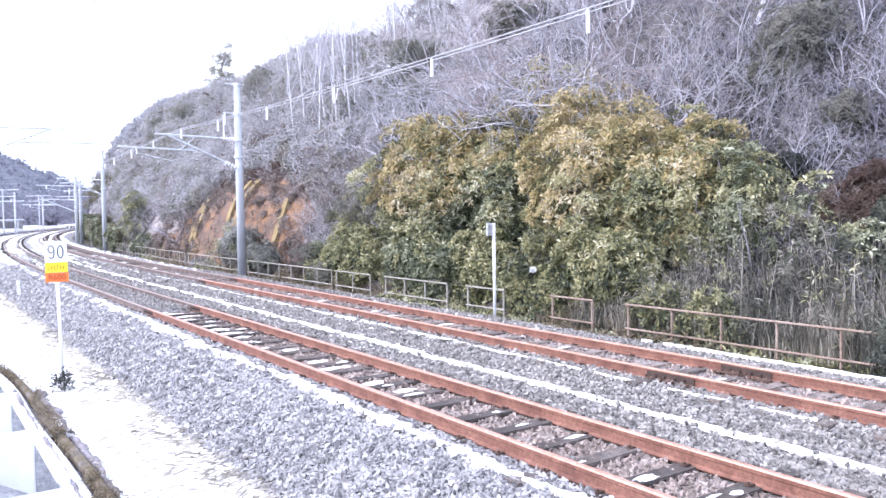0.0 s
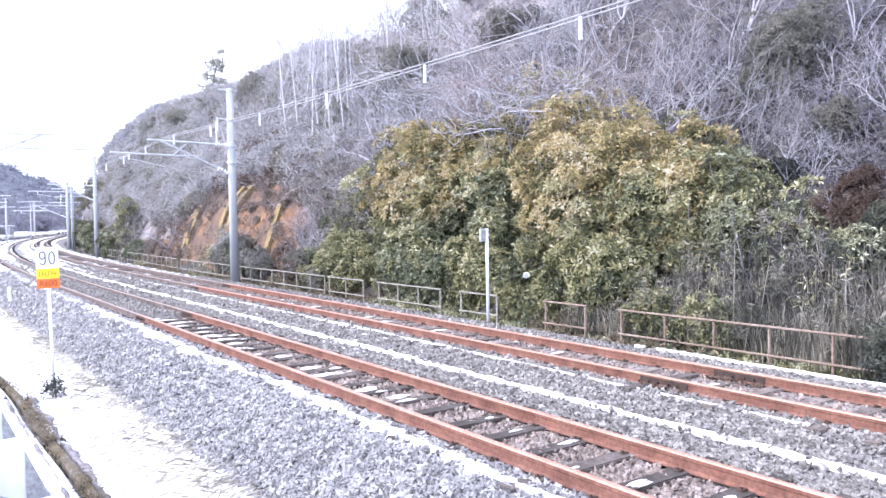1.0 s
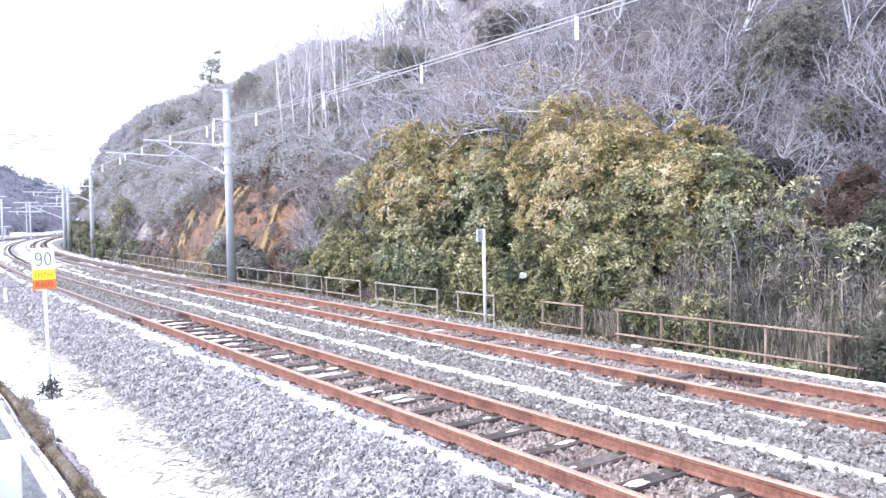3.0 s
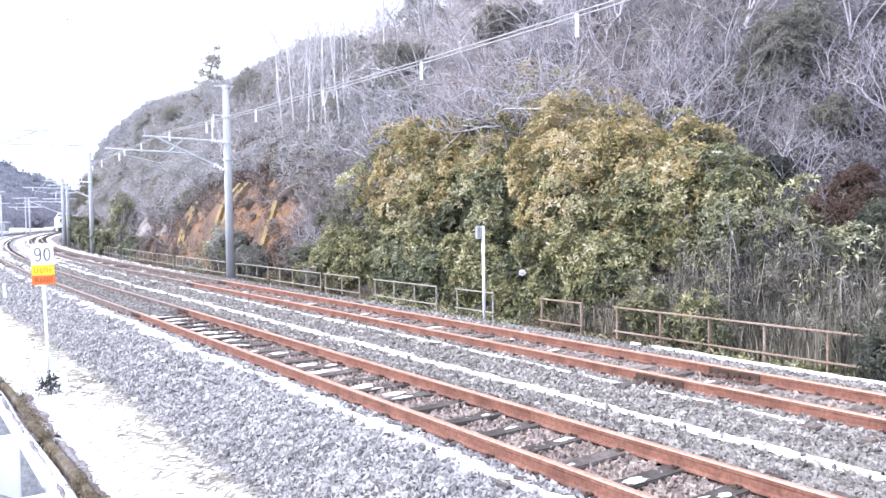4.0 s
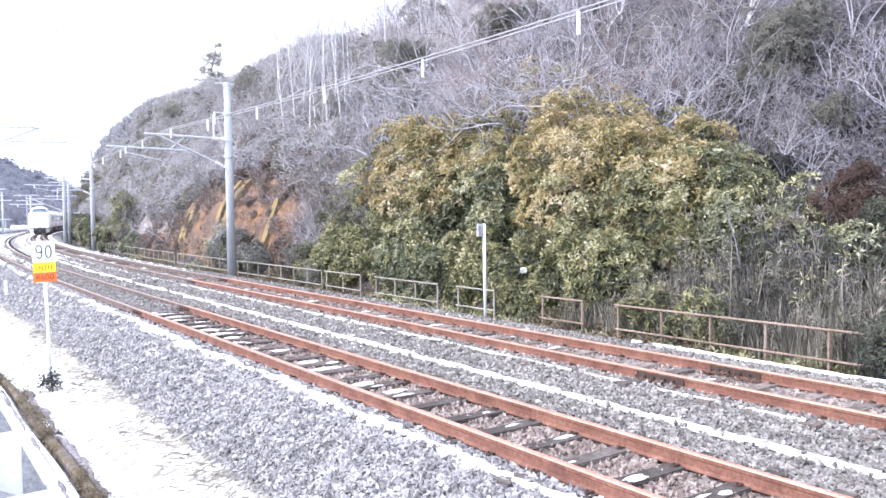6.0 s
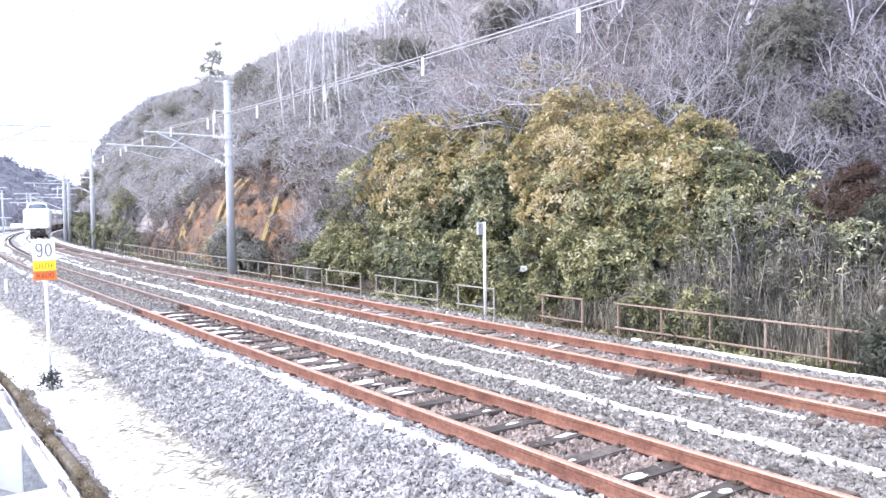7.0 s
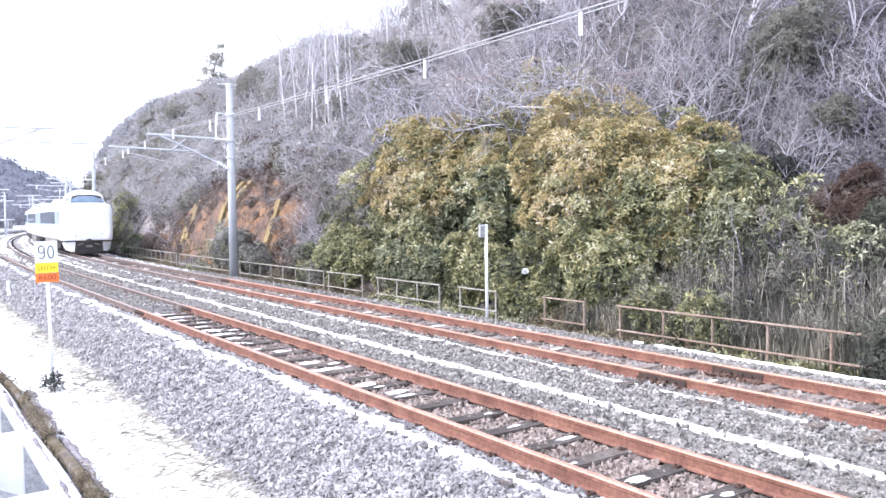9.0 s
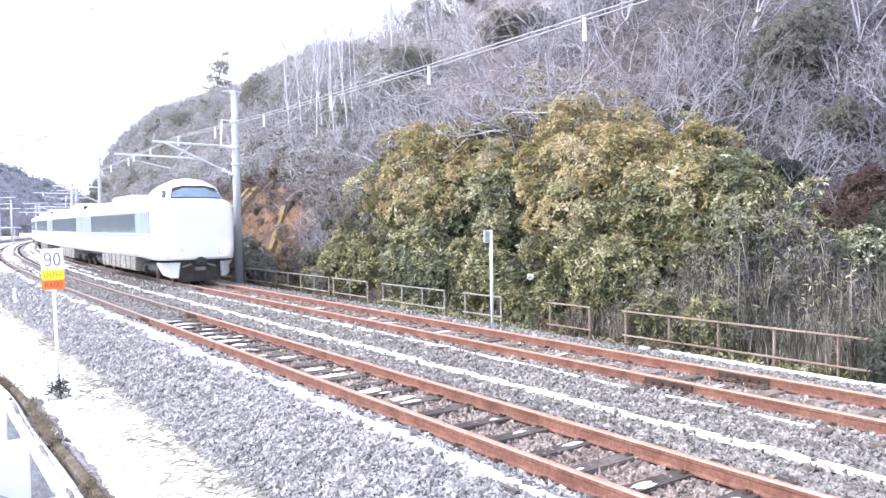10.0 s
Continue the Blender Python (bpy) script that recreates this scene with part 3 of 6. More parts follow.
build_track("track_near", NEAR, 0.0, "rusty-topped railway track on weathered dark wooden sleepers", [(19.35, -1), (19.35, 1)], 3, 19.35)
build_track("track_far", FAR, FAR_RISE, "rust-brown railway track with ballast heaped between its rails", [(6.75, -1), (6.35, 1), (27.0, -1), (27.0, 1)], 4, 27.0)


def build_crib_snow():
    """Snow left lying between the sleepers, in flat ragged patches."""
    r = np.random.default_rng(77)
    V, F, at = [], [], 0
    spots = []
    for k in range(2, 90):
        s = 7.05 - 0.65 * 17 + 0.65 * (k + 15.5)
        spots.append((s, NEAR + r.normal(0, 0.12), 0.42, 0.13, 0.75 if 9 < s < 22 else 0.35))
        spots.append((s, FAR + r.normal(0, 0.25), 0.3, 0.1, 0.12 if s < 15 else 0.3))
    for k in range(0, 40):  # thin slabs left on the sleepers
        s = 7.05 - 0.65 * 17 + 0.65 * (k + 10)
        for u0, top, chance in ((NEAR, -0.133, 0.5), (NEAR, -0.133, 0.4), (FAR, -0.121, 0.22)):
            spots.append((s + r.normal(0, 0.04), u0 + r.uniform(-0.38, 0.38), 0.2, 0.055, chance, top))
    for _ in range(1900):
        s, u = 11 + 60 * r.random() ** 0.95, r.choice((r.uniform(2.9, 4.4), r.uniform(5.98, 8.4), r.normal(4.35, 0.15), r.normal(7.15, 0.22), r.uniform(9.8, 11.3)))
        spots.append((s, u, 0.09, 0.14, 0.9, float(np.interp(u, [p[0] for p in BED], [p[1] for p in BED])) + 0.018))
    for s, u, wu, ws, chance, level in [(*q, None)[:6] for q in spots]:
        if r.random() > chance:
            continue
        wu, ws = wu * r.uniform(0.35, 1.0), ws * r.uniform(0.5, 1.1)
        n = 14
        z = (-0.145 if u < 7 else -0.125) if level is None else level
        c = plan(s, u, z + 0.014)
        V.append(tuple(c))
        for i in range(n):
            a = 6.2832 * i / n
            k = r.uniform(0.7, 1.15)
            V.append(tuple(plan(s + ws * k * math.sin(a), u + wu * k * math.cos(a), z - 0.012)))
        F += [(at, at + 1 + i, at + 1 + (i + 1) % n) for i in range(n)]
        at += n + 1
    ob = mesh_object("snow_patches", V, np.array(F), M["snow"], True)
    tagged(ob, "small white snow patches left between the sleepers", "snow", kind="stuff")


build_crib_snow()


# ---- line-side things ----
def ground_z(x, y):
    return float(terrain(np.array([x]), np.array([y]))[0])


FENCE_U, FENCE_TOP = 12.25, 0.26


def build_fence(s0, posts, step, material, label):
    f = thing("fence", Matrix(), label, "fence", "trackside pipe fences")
    pts = [s0 + i * step for i in range(posts)]
    for s in pts:
        a, b = plan(s, FENCE_U, -0.75), plan(s, FENCE_U, FENCE_TOP + 0.02)
        part("post", rod(a, b, 0.026, None, 6), material, f)
    for name, z in (("top_rail", FENCE_TOP), ("middle_rail", FENCE_TOP - 0.5)):
        part(name, rod(plan(pts[0] - 0.06, FENCE_U - 0.03, z), plan(pts[-1] + 0.06, FENCE_U - 0.03, z), 0.021, None, 6), material, f)
    return f


build_fence(5.31, 6, 1.112, M["fence_rust"], "rusty brown two-rail pipe fence overgrown by reeds")
build_fence(11.9, 2, 1.26, M["fence_rust"], "short rusty pipe fence half hidden by shrubs")
build_fence(14.95, 2, 1.5, M["fence_grey"], "weathered grey pipe fence behind the marker post")
build_fence(17.42, 4, 1.11, M["fence_grey"], "weathered grey pipe fence in front of dark shrubs")
build_fence(21.75, 3, 1.19, M["fence_grey"], "weathered grey pipe fence beside the ballast")
build_fence(24.5, 8, 1.18, M["fence_grey"], "weathered grey pipe fence below the red earth bank")
for k in range(8):
    build_fence(34.0 + 9.0 * k, 8, 1.18, M["fence_grey"], "weathered grey pipe fence at the foot of the bank")


def insulator(a, b, n, r, parent):
    """A rod with porcelain sheds from a to b."""
    a, b = Vector(a), Vector(b)
    bm = rod(a, b, r * 0.4, None, 8)
    for i in range(n):
        c = a.lerp(b, (i + 0.5) / n)
        d = (b - a).normalized() * 0.018
        rod(c - d, c + d, r, r * 0.55, 10, bm)
    return part("insulator", bm, M["porcelain"], parent, "white ribbed insulator")


def build_pole(s, u, height, label, arms=True, lean=0.0, turn=0.0):
    """A round concrete mast with a bracket arm over the far track. +X of the thing points to the hill."""
    base = plan(s, u, -0.55)
    p = thing("catenary_pole", Matrix.Translation(base) @ pose(0, 0, 0, 0, lean, heading(s) + turn), label, "catenary pole", "catenary poles")
    part("mast", rod((0, 0, -0.1), (0, 0, height), 0.185, 0.135, 16), M["pole"], p, smooth=True)
    part("cap_band", rod((0, 0, height - 0.12), (0, 0, height + 0.03), 0.155, None, 14), M["galv"], p)
    bm = rod((-0.5, 0, height - 0.02), (0.3, 0, height - 0.02), 0.035, None, 6)
    part("top_crossarm", bm, M["galv"], p)
    for zc in (height - 1.25, height - 2.35, height - 3.05):
        part("clamp", rod((0, 0, zc - 0.05), (0, 0, zc + 0.05), 0.2, None, 14), M["galv"], p)
    part("side_arm", rod((0, 0, height - 1.25), (-0.62, 0, height - 1.22), 0.028, None, 6), M["galv"], p)
    insulator((-0.56, 0, height - 1.25), (-0.56, 0, height - 1.75), 4, 0.07, p)
    if arms:
        zt, zl = height - 2.32, height - 2.85
        part("bracket_tube", rod((-0.15, 0, zt), (-3.4, 0, zt + 0.08), 0.042, None, 8), M["galv"], p)
        part("bracket_stay", rod((-0.25, 0, zt - 1.12), (-2.9, 0, zt + 0.06), 0.042, None, 8), M["galv"], p)
        insulator((-0.15, 0, zt - 1.17), (-0.62, 0, zt - 0.95), 4, 0.085, p)
        insulator((-0.15, 0, zt), (-0.7, 0, zt + 0.01), 5, 0.075, p)
        part("registration_tube", rod((-1.75, 0, zl), (-4.8, 0, zl + 0.06), 0.036, None, 8), M["galv"], p)
        part("bracket_brace", rod((-2.45, 0, zl), (-1.85, 0, zt - 0.02), 0.026, None, 6), M["galv"], p)
        part("bracket_brace", rod((-1.95, 0, zl), (-1.95, 0, zt - 0.4), 0.022, None, 6), M["galv"], p)
        insulator((-4.1, 0, zl + 0.03), (-4.1, 0, zl - 0.22), 3, 0.06, p)
        part("steady_arm", rod((-4.1, 0, zl - 0.16), (-2.7, 0, zl - 0.45), 0.016, None, 6), M["galv"], p)
        part("drop_rod", rod((-0.62, 0, zt + 0.95), (-0.62, 0, zt + 0.05), 0.026, None, 6), M["white"], p)
    return p


build_pole(31.6, 11.55, 8.32, "grey concrete catenary pole with a bracket arm over the far track")
build_pole(67.5, 11.75, 8.2, "grey concrete catenary pole standing among bushes by the curve")
build_pole(86.0, 11.15, 7.0, "grey concrete catenary pole where the track bends out of sight")
build_pole(86.4, 11.6, 6.6, "slim concrete pole paired beside a catenary pole", False)
build_pole(35.0, 2.0, 8.7, "concrete catenary pole reaching a bracket over the near track", turn=180.0)
build_pole(158.0, 1.2, 7.6, "distant catenary pole on the outer side of the curve", False)
build_pole(186.0, 2.2, 7.6, "distant catenary pole on the outer side of the curve", False)


def build_wires():
    w = thing("overhead_line", Matrix(), "pale overhead wires with white hanger sleeves above the far track", "overhead line")
    for name, zz, r, sag in (("messenger_wire", 5.62, 0.012, 0.3), ("auxiliary_wire", 5.55, 0.011, 0.3), ("contact_wire", 4.9, 0.0045, 0.04)):
        verts, faces = [], []
        ss = list(np.arange(-14, 190, 1.3))
        for s in ss:
            span = 39.0
            k = ((s - 31.6) % span) / span
            z = zz - sag * 4 * k * (1 - k) + (0 if name == "contact_wire" else 0.12)
            c = plan(s, FAR, z)
            for a in range(5):
                verts.append((c.x + r * math.cos(a * 1.2566), c.y, c.z + r * math.sin(a * 1.2566)))
        for i in range(len(ss) - 1):
            faces += [(i * 5 + a, i * 5 + (a + 1) % 5, (i + 1) * 5 + (a + 1) % 5, (i + 1) * 5 + a) for a in range(5)]
        mesh_object(name, verts, np.array(faces), M["copper" if name == "contact_wire" else "cable"], True, w)
    s = 8.81 - 4.45 * 2
    while s < 60:
        k = ((s - 31.6) % 39.0) / 39.0
        zt = 5.74 - 0.3 * 4 * k * (1 - k)
        bm = rod(plan(s, FAR, zt - 0.03), plan(s, FAR, zt - 0.4), 0.03, 0.034, 8)
        part("hanger_sleeve", bm, M["white"], w, "white plastic hanger sleeve")
        part("hanger_rod", rod(plan(s, FAR, zt - 0.4), plan(s, FAR, 4.88), 0.006, None, 5), M["copper"], w)
        s += 4.45
    f = thing("feeder_wire", Matrix(), "thin pale feeder wire high beside the near track", "wire")
    part("conductor", rod(plan(10, 3.0, 6.21), plan(34, 3.0, 6.36), 0.009, None, 5), M["cable"], f)


build_wires()


def build_marker_post(s, u):
    p = thing("marker_post", Matrix.Translation(plan(s, u, -0.45)) @ pose(0, 0, 0, 0, 0, 0), "slim pale post with a small box-like plate at its top", "marker post")
    part("post", rod((0, 0, -0.1), (0, 0, 2.42), 0.038, None, 10), M["white"], p, smooth=True)
    bm = box(0.2, 0.05, 0.3, (-0.09, 0.03, 2.27), 0.012)
    part("plate", bm, M["galv"], p, "grey plate seen from its edge")
    part("plate_face", box(0.15, 0.012, 0.24, (-0.09, 0.0, 2.27), 0.004), M["concrete"], p)
    for z in (2.15, 2.38):
        part("bracket", box(0.12, 0.07, 0.03, (-0.02, 0.01, z), 0.005), M["galv"], p)


build_marker_post(14.0, 11.2)


def build_stake(x, y):
    z = ground_z(x, y)
    k = thing("marker_stake", Matrix.Translation((x, y, z)) @ pose(0, 0, 0, 3, -4, 10), "short white marker stake at the edge of the ballast", "marker stake")
    part("stake", box(0.09, 0.07, 0.75, (0, 0, 0.27), 0.008), M["white"], k)


build_stake(3.12, 30.4)


def build_scrap(place, size, label, seed):
    """A crumpled sheet of white plastic caught in the growth."""
    r = np.random.default_rng(seed)
    n = 6
    g = np.stack(np.meshgrid(np.linspace(-1, 1, n), np.linspace(-1, 1, n)), -1).reshape(-1, 2)
    V = np.stack([g[:, 0] * size, r.normal(0, 0.3, n * n) * size, g[:, 1] * size * 0.8], -1) + r.normal(0, 0.12, (n * n, 3)) * size
    i = np.arange(n * n).reshape(n, n)
    F = np.stack([i[:-1, :-1], i[:-1, 1:], i[1:, 1:], i[1:, :-1]], -1).reshape(-1, 4)
    t = thing("plastic_scrap", Matrix.Translation(place) @ pose(0, 0, 0, 0, 0, -40), label, "litter")
    mesh_object("sheet", V, F, M["white"], True, t)


build_scrap((12.75, 14.4, 0.85), 0.08, "crumpled white plastic scrap caught in the shrub", 5)


def lettering(name, body, size, at, material, parent):
    """Built-in font, turned into a mesh that lies on a plate facing -Y."""
    cu = bpy.data.curves.new(name, "FONT")
    cu.body, cu.size, cu.align_x, cu.align_y, cu.extrude = body, size, "CENTER", "CENTER", 0.002
    tmp = new(name, cu)
    me = bpy.data.meshes.new_from_object(tmp.evaluated_get(bpy.context.evaluated_depsgraph_get()))
    bpy.data.objects.remove(tmp)
    me.materials.clear()
    me.materials.append(material)
    ob = new(name, me)
    ob.parent = parent
    ob.matrix_basis = pose(*at, 90, 0, 0)
    return ob


def build_sign(s, u):
    g = plan(s, u, 0)
    z0 = ground_z(g.x, g.y)
    sg = thing("speed_sign", Matrix.Translation((g.x, g.y, z0)) @ pose(0, 0, 0, 0, -1.0, -12), "white speed sign 90 over yellow and orange plates on post", "sign")
    top = 1.91 - z0
    W = 0.335
    part("post", rod((0, 0.03, -0.2), (0, 0.03, top - 0.02), 0.028, None, 10), M["white"], sg, smooth=True)
    plate = part("number_plate", box(W, 0.012, 0.35, (0, 0, top - 0.175), 0.004), M["white"], sg, "white plate with thin dark numerals")
    # numerals as thin rounded strokes
    for x0, nine in ((-0.068, True), (0.068, False)):
        bm = bmesh.new()
        zc, hw, hh = top - 0.18, 0.042, 0.1
        if nine:
            pts = [(x0 + hw * math.cos(a), zc + 0.045 + 0.06 * math.sin(a)) for a in [6.2832 * i / 20 for i in range(21)]]
            tail = [(x0 + hw, zc + 0.045), (x0 + hw, zc - 0.02), (x0 + hw * 0.85, zc - 0.075), (x0 + hw * 0.3, zc - 0.102), (x0 - hw * 0.35, zc - 0.1), (x0 - hw * 0.85, zc - 0.078)]
            runs = [pts, tail]
        else:
            runs = [[(x0 + hw * math.cos(a), zc + hh * math.sin(a)) for a in [6.2832 * i / 24 for i in range(25)]]]
        for run in runs:
            for (xa, za), (xb, zb) in zip(run, run[1:]):
                rod((xa, -0.009, za), (xb, -0.009, zb), 0.0085, None, 6, bm)
        part("numeral", bm, M["ink"], plate)
    y = part("yellow_plate", box(W, 0.012, 0.165, (0, 0, top - 0.435), 0.004), M["yellow"], sg, "yellow plate with unreadable brown marks")
    r = random.Random(4)
    for i in range(6):
        x = -0.11 + 0.045 * i
        part("mark", box(0.009, 0.006, 0.08, (x - 0.012, -0.009, top - 0.435)), M["ink_ochre"], y)
        part("mark", box(0.03, 0.006, 0.011, (x, -0.009, top - 0.435 + r.choice((-0.035, 0.0, 0.035)))), M["ink_ochre"], y)
    o = part("orange_plate", box(W + 0.01, 0.012, 0.155, (0, 0, top - 0.598), 0.004), M["orange"], sg, "orange plate with red lettering R600")
    lettering("letters", "R600", 0.128, (0, -0.012, top - 0.598), M["ink_red"], o)
    for z in (top - 0.1, top - 0.3, top - 0.435, top - 0.6):
        part("clamp", box(0.08, 0.05, 0.025, (0, 0.03, z), 0.004), M["galv"], sg)


build_sign(14.0, 2.02)


def build_white_fence():
    """Old white slab posts along the path edge, each with a small grey wedge added towards the drain for a triangle of
    shade.
    """
    for k in range(5):
        y = 6.6 + 2.12 * k
        p = thing("slab_post", Matrix.Translation((0.97, y, -0.01)), "thick white-painted concrete slab post with a grey shade wedge", "fence post", "white slab posts")
        part("slab", box(0.5, 0.13, 0.9, (-0.25, 0.03, -0.34), 0.015), M["white"], p)
        # the shaded triangle beside the slab, built as a grey wedge
        bm = bmesh.new()
        front = [(0.0, -0.02), (0.0, -0.72), (0.3, -0.72)]
        vs = [[bm.verts.new((x, yy, z)) for x, z in front] for yy in (-0.03, 0.09)]
        bm.faces.new(vs[0])
        bm.faces.new(list(reversed(vs[1])))
        for i in range(3):
            j = (i + 1) % 3
            bm.faces.new((vs[0][j], vs[0][i], vs[1][i], vs[1][j]))
        part("shade_wedge", bm, M["concrete"], p, "grey wedge standing in for a triangle of shade")
        part("foot", box(0.62, 0.26, 0.12, (-0.2, 0.03, -0.72), 0.02), M["concrete"], p)


build_white_fence()


def bend(s):
    """The drain swings away from the line past the sign."""
    return -0.02 * max(0.0, s - 13.0) ** 2 if s < 20 else -0.98 - 0.28 * (s - 20)


def build_channel():
    st = [(s, bend(s) + 0.02 * math.sin(s * 0.9), 0.015 * math.sin(s * 0.9)) for s in np.arange(3, 22, 0.35)]
    d = thing("drain_channel", Matrix(), "mossy concrete drain channel along the snowy verge", "drain channel", kind="structure")
    for name, u in (("outer_wall", 1.16), ("inner_wall", 1.45)):
        w = 0.11 if name == "inner_wall" else 0.22
        prof = [(u, -0.95), (u + w, -0.95), (u + w + 0.005, -0.56), (u + w - 0.02, -0.53), (u + 0.02, -0.53), (u, -0.56)]
        v, f = sweep(prof, st)
        mesh_object(name, v, np.array(f), M["moss"] if name == "inner_wall" else M["snow"], False, d)
    v, f = sweep([(1.2, -0.62), (1.5, -0.66)], st, False)
    mesh_object("channel_floor", v, np.array(f), M["dirty_concrete"], False, d)


build_channel()
v_, f_ = sweep([(0.5, -0.7), (0.8, -0.7), (1.05, -0.69), (1.155, -0.66)], [(s_, bend(s_), 0.012 * math.sin(s_ * 1.7)) for s_ in np.arange(3, 20, 0.4)], False)
tagged(mesh_object("snow_ledge", v_, np.array(f_), M["snow"], True), "trodden white snow between the slab posts and drain", "snow", kind="stuff")
# ragged grey-violet patches along the drain and its wall
for seed, u, half, z in ((21, 1.63, 0.05, -0.6), (22, 1.36, 0.05, -0.622), (23, 1.3, 0.016, -0.524)):
    dirt = snow_strip("wall_patch", u, half, 3, 14, z, seed, 1.8, step=0.09, gaps=0.42)
    dirt.data.materials[0] = M["violet_grey"]
    tagged(dirt, "ragged grey-violet patches beside the drain wall", "dirt", kind="stuff")


# ---- train ----
CAR = 16.2


def shell(profiles, material, name, parent, label="", smooth=True, cap=True):
    """profiles: rings [(y, [(x, z), ...])] of equal length, joined along y."""
    n = len(profiles[0][1])
    V, F = [], []
    for y, ring in profiles:
        V += [(x, y, z) for x, z in ring]
    for i in range(len(profiles) - 1):
        for j in range(n):
            k = (j + 1) % n
            F.append((i * n + j, (i + 1) * n + j, (i + 1) * n + k, i * n + k))
    me = bpy.data.meshes.new(name)
    faces = list(F)
    if cap:
        faces += [tuple(range(n)), tuple(reversed(range((len(profiles) - 1) * n, len(profiles) * n)))]
    me.from_pydata(V, [], faces)
    for p in me.polygons:
        p.use_smooth = smooth and len(p.vertices) == 4
    me.materials.append(material)
    ob = new(name, me)
    ob.parent = parent
    if label:
        ob["label"] = label
    return ob


def ring(half, low, shoulder, top, bulge=0.0):
    """A car's cross-section, counter-clockwise from the lower left."""
    pts = [(-half * 0.97, low), (-half, low + 0.35), (-half - bulge, 1.6), (-half * 0.99, shoulder - 0.25), (-half * 0.93, shoulder), (-half * 0.78, shoulder + (top - shoulder) * 0.55),
           (-half * 0.5, shoulder + (top - shoulder) * 0.88), (0, top)]
    return pts + [(-x, z) for x, z in reversed(pts[:-1])]


def build_car(front):
    """A car whose nose (front) or end points to -Y; its origin is at rail level, in the middle of its length."""
    h = CAR / 2
    name = "train_car"
    car = thing(name, Matrix(), "white express train car with dark windows and a pale sea-green stripe" if not front else "white express train's leading car with a domed cab and lit headlamps", "train car", "train cars")
    B, Z0, SH, TOP = 1.45, 0.93, 3.06, 3.38
    if front:
        secs = [(-h, ring(1.12, 0.98, 2.6, 2.98)), (-h + 0.08, ring(1.27, 0.9, 2.86, 3.12)), (-h + 0.4, ring(1.39, 0.88, 3.0, 3.2)), (-h + 1.3, ring(1.44, 0.88, 3.06, 3.28)), (-h + 3.2, ring(B, Z0, SH, TOP)), (h - 0.12, ring(B, Z0, SH, TOP))]
    else:
        secs = [(-h + 0.12, ring(B, Z0, SH, TOP)), (h - 0.12, ring(B, Z0, SH, TOP))]
    shell(secs, M["car_white"], "body", car)
    if front:
        def dome(w, z0, z1):
            pts = [(-w, z0), (-w * 0.98, z0 + (z1 - z0) * 0.45), (-w * 0.86, z0 + (z1 - z0) * 0.75), (-w * 0.5, z0 + (z1 - z0) * 0.94), (0, z1)]
            return pts + [(-x, z) for x, z in reversed(pts[:-1])]
        shell([(-h + 0.3, dome(1.06, 2.95, 3.1)), (-h + 0.62, dome(1.06, 2.95, 3.55)), (-h + 0.95, dome(1.08, 2.95, 3.82)), (-h + 1.5, dome(1.12, 2.95, 3.97)), (-h + 2.6, dome(1.16, 2.95, 3.8)), (-h + 4.2, dome(1.1, 2.95, 3.37))],
              M["car_white"], "cab_dome", car, "white raised cab dome")
        # windscreen laid on the dome's front slope, in a dark surround
        for name, g, mat, lb in (("windscreen_surround", 0.03, "car_dark", ""), ("windscreen", 0.0, "windscreen", "slanted cab windscreen with bluish sky reflection in its colour")):
            bm = bmesh.new()
            lo = [(-0.92 - g, -h + 0.37 + g * 0.5, 3.2 - g), (-0.45, -h + 0.28 + g * 0.5, 3.21 - g), (0.45, -h + 0.28 + g * 0.5, 3.21 - g), (0.92 + g, -h + 0.37 + g * 0.5, 3.2 - g)]
            hi = [(-0.78 - g, -h + 0.67 + g * 0.5, 3.54 + g), (-0.4, -h + 0.62 + g * 0.5, 3.63 + g), (0.4, -h + 0.62 + g * 0.5, 3.63 + g), (0.78 + g, -h + 0.67 + g * 0.5, 3.53 + g)]
            vs = [bm.verts.new(v) for v in lo + hi]
            for i in range(3):
                bm.faces.new((vs[i], vs[i + 1], vs[i + 5], vs[i + 4]))
            bmesh.ops.solidify(bm, geom=bm.faces[:], thickness=0.05)
            part(name, bm, M[mat], car, lb)
        for sx in (-1, 1):
            part("cab_side_window", box(0.04, 0.8, 0.3, (sx * 1.05, -h + 1.1, 3.34), 0.015, turn=pose(0, 0, 0, 0, -sx * 6, sx * 2)), M["glass"], car)
            part("headlamp", box(0.24, 0.06, 0.11, (sx * 0.86, -h + 0.0, 1.2), 0.02, turn=pose(0, 0, 0, 0, 0, sx * 16)), M["lamp_on"], car, "lit white headlamp")
            part("lamp_rim", box(0.34, 0.05, 0.17, (sx * 0.86, -h + 0.015, 1.2), 0.02, turn=pose(0, 0, 0, 0, 0, sx * 16)), M["car_panel"], car)
            part("nose_seam", box(0.5, 0.03, 0.014, (sx * 1.15, -h + 0.2, 1.32), 0.0, turn=pose(0, 0, 0, 0, 0, sx * 38)), M["car_panel"], car)
            # white skirt corners
            bm = bmesh.new()
            q = [(sx * 0.74, -h + 0.08, 0.8), (sx * 1.32, -h + 0.45, 0.8), (sx * 1.38, -h + 0.9, 0.8), (sx * 1.34, -h + 0.85, 0.64), (sx * 1.24, -h + 0.55, 0.34), (sx * 1.0, -h + 0.28, 0.23), (sx * 0.8, -h + 0.14, 0.24)]
            vs = [bm.verts.new(v) for v in q]
            mid = bm.verts.new((sx * 1.12, -h + 0.35, 0.55))
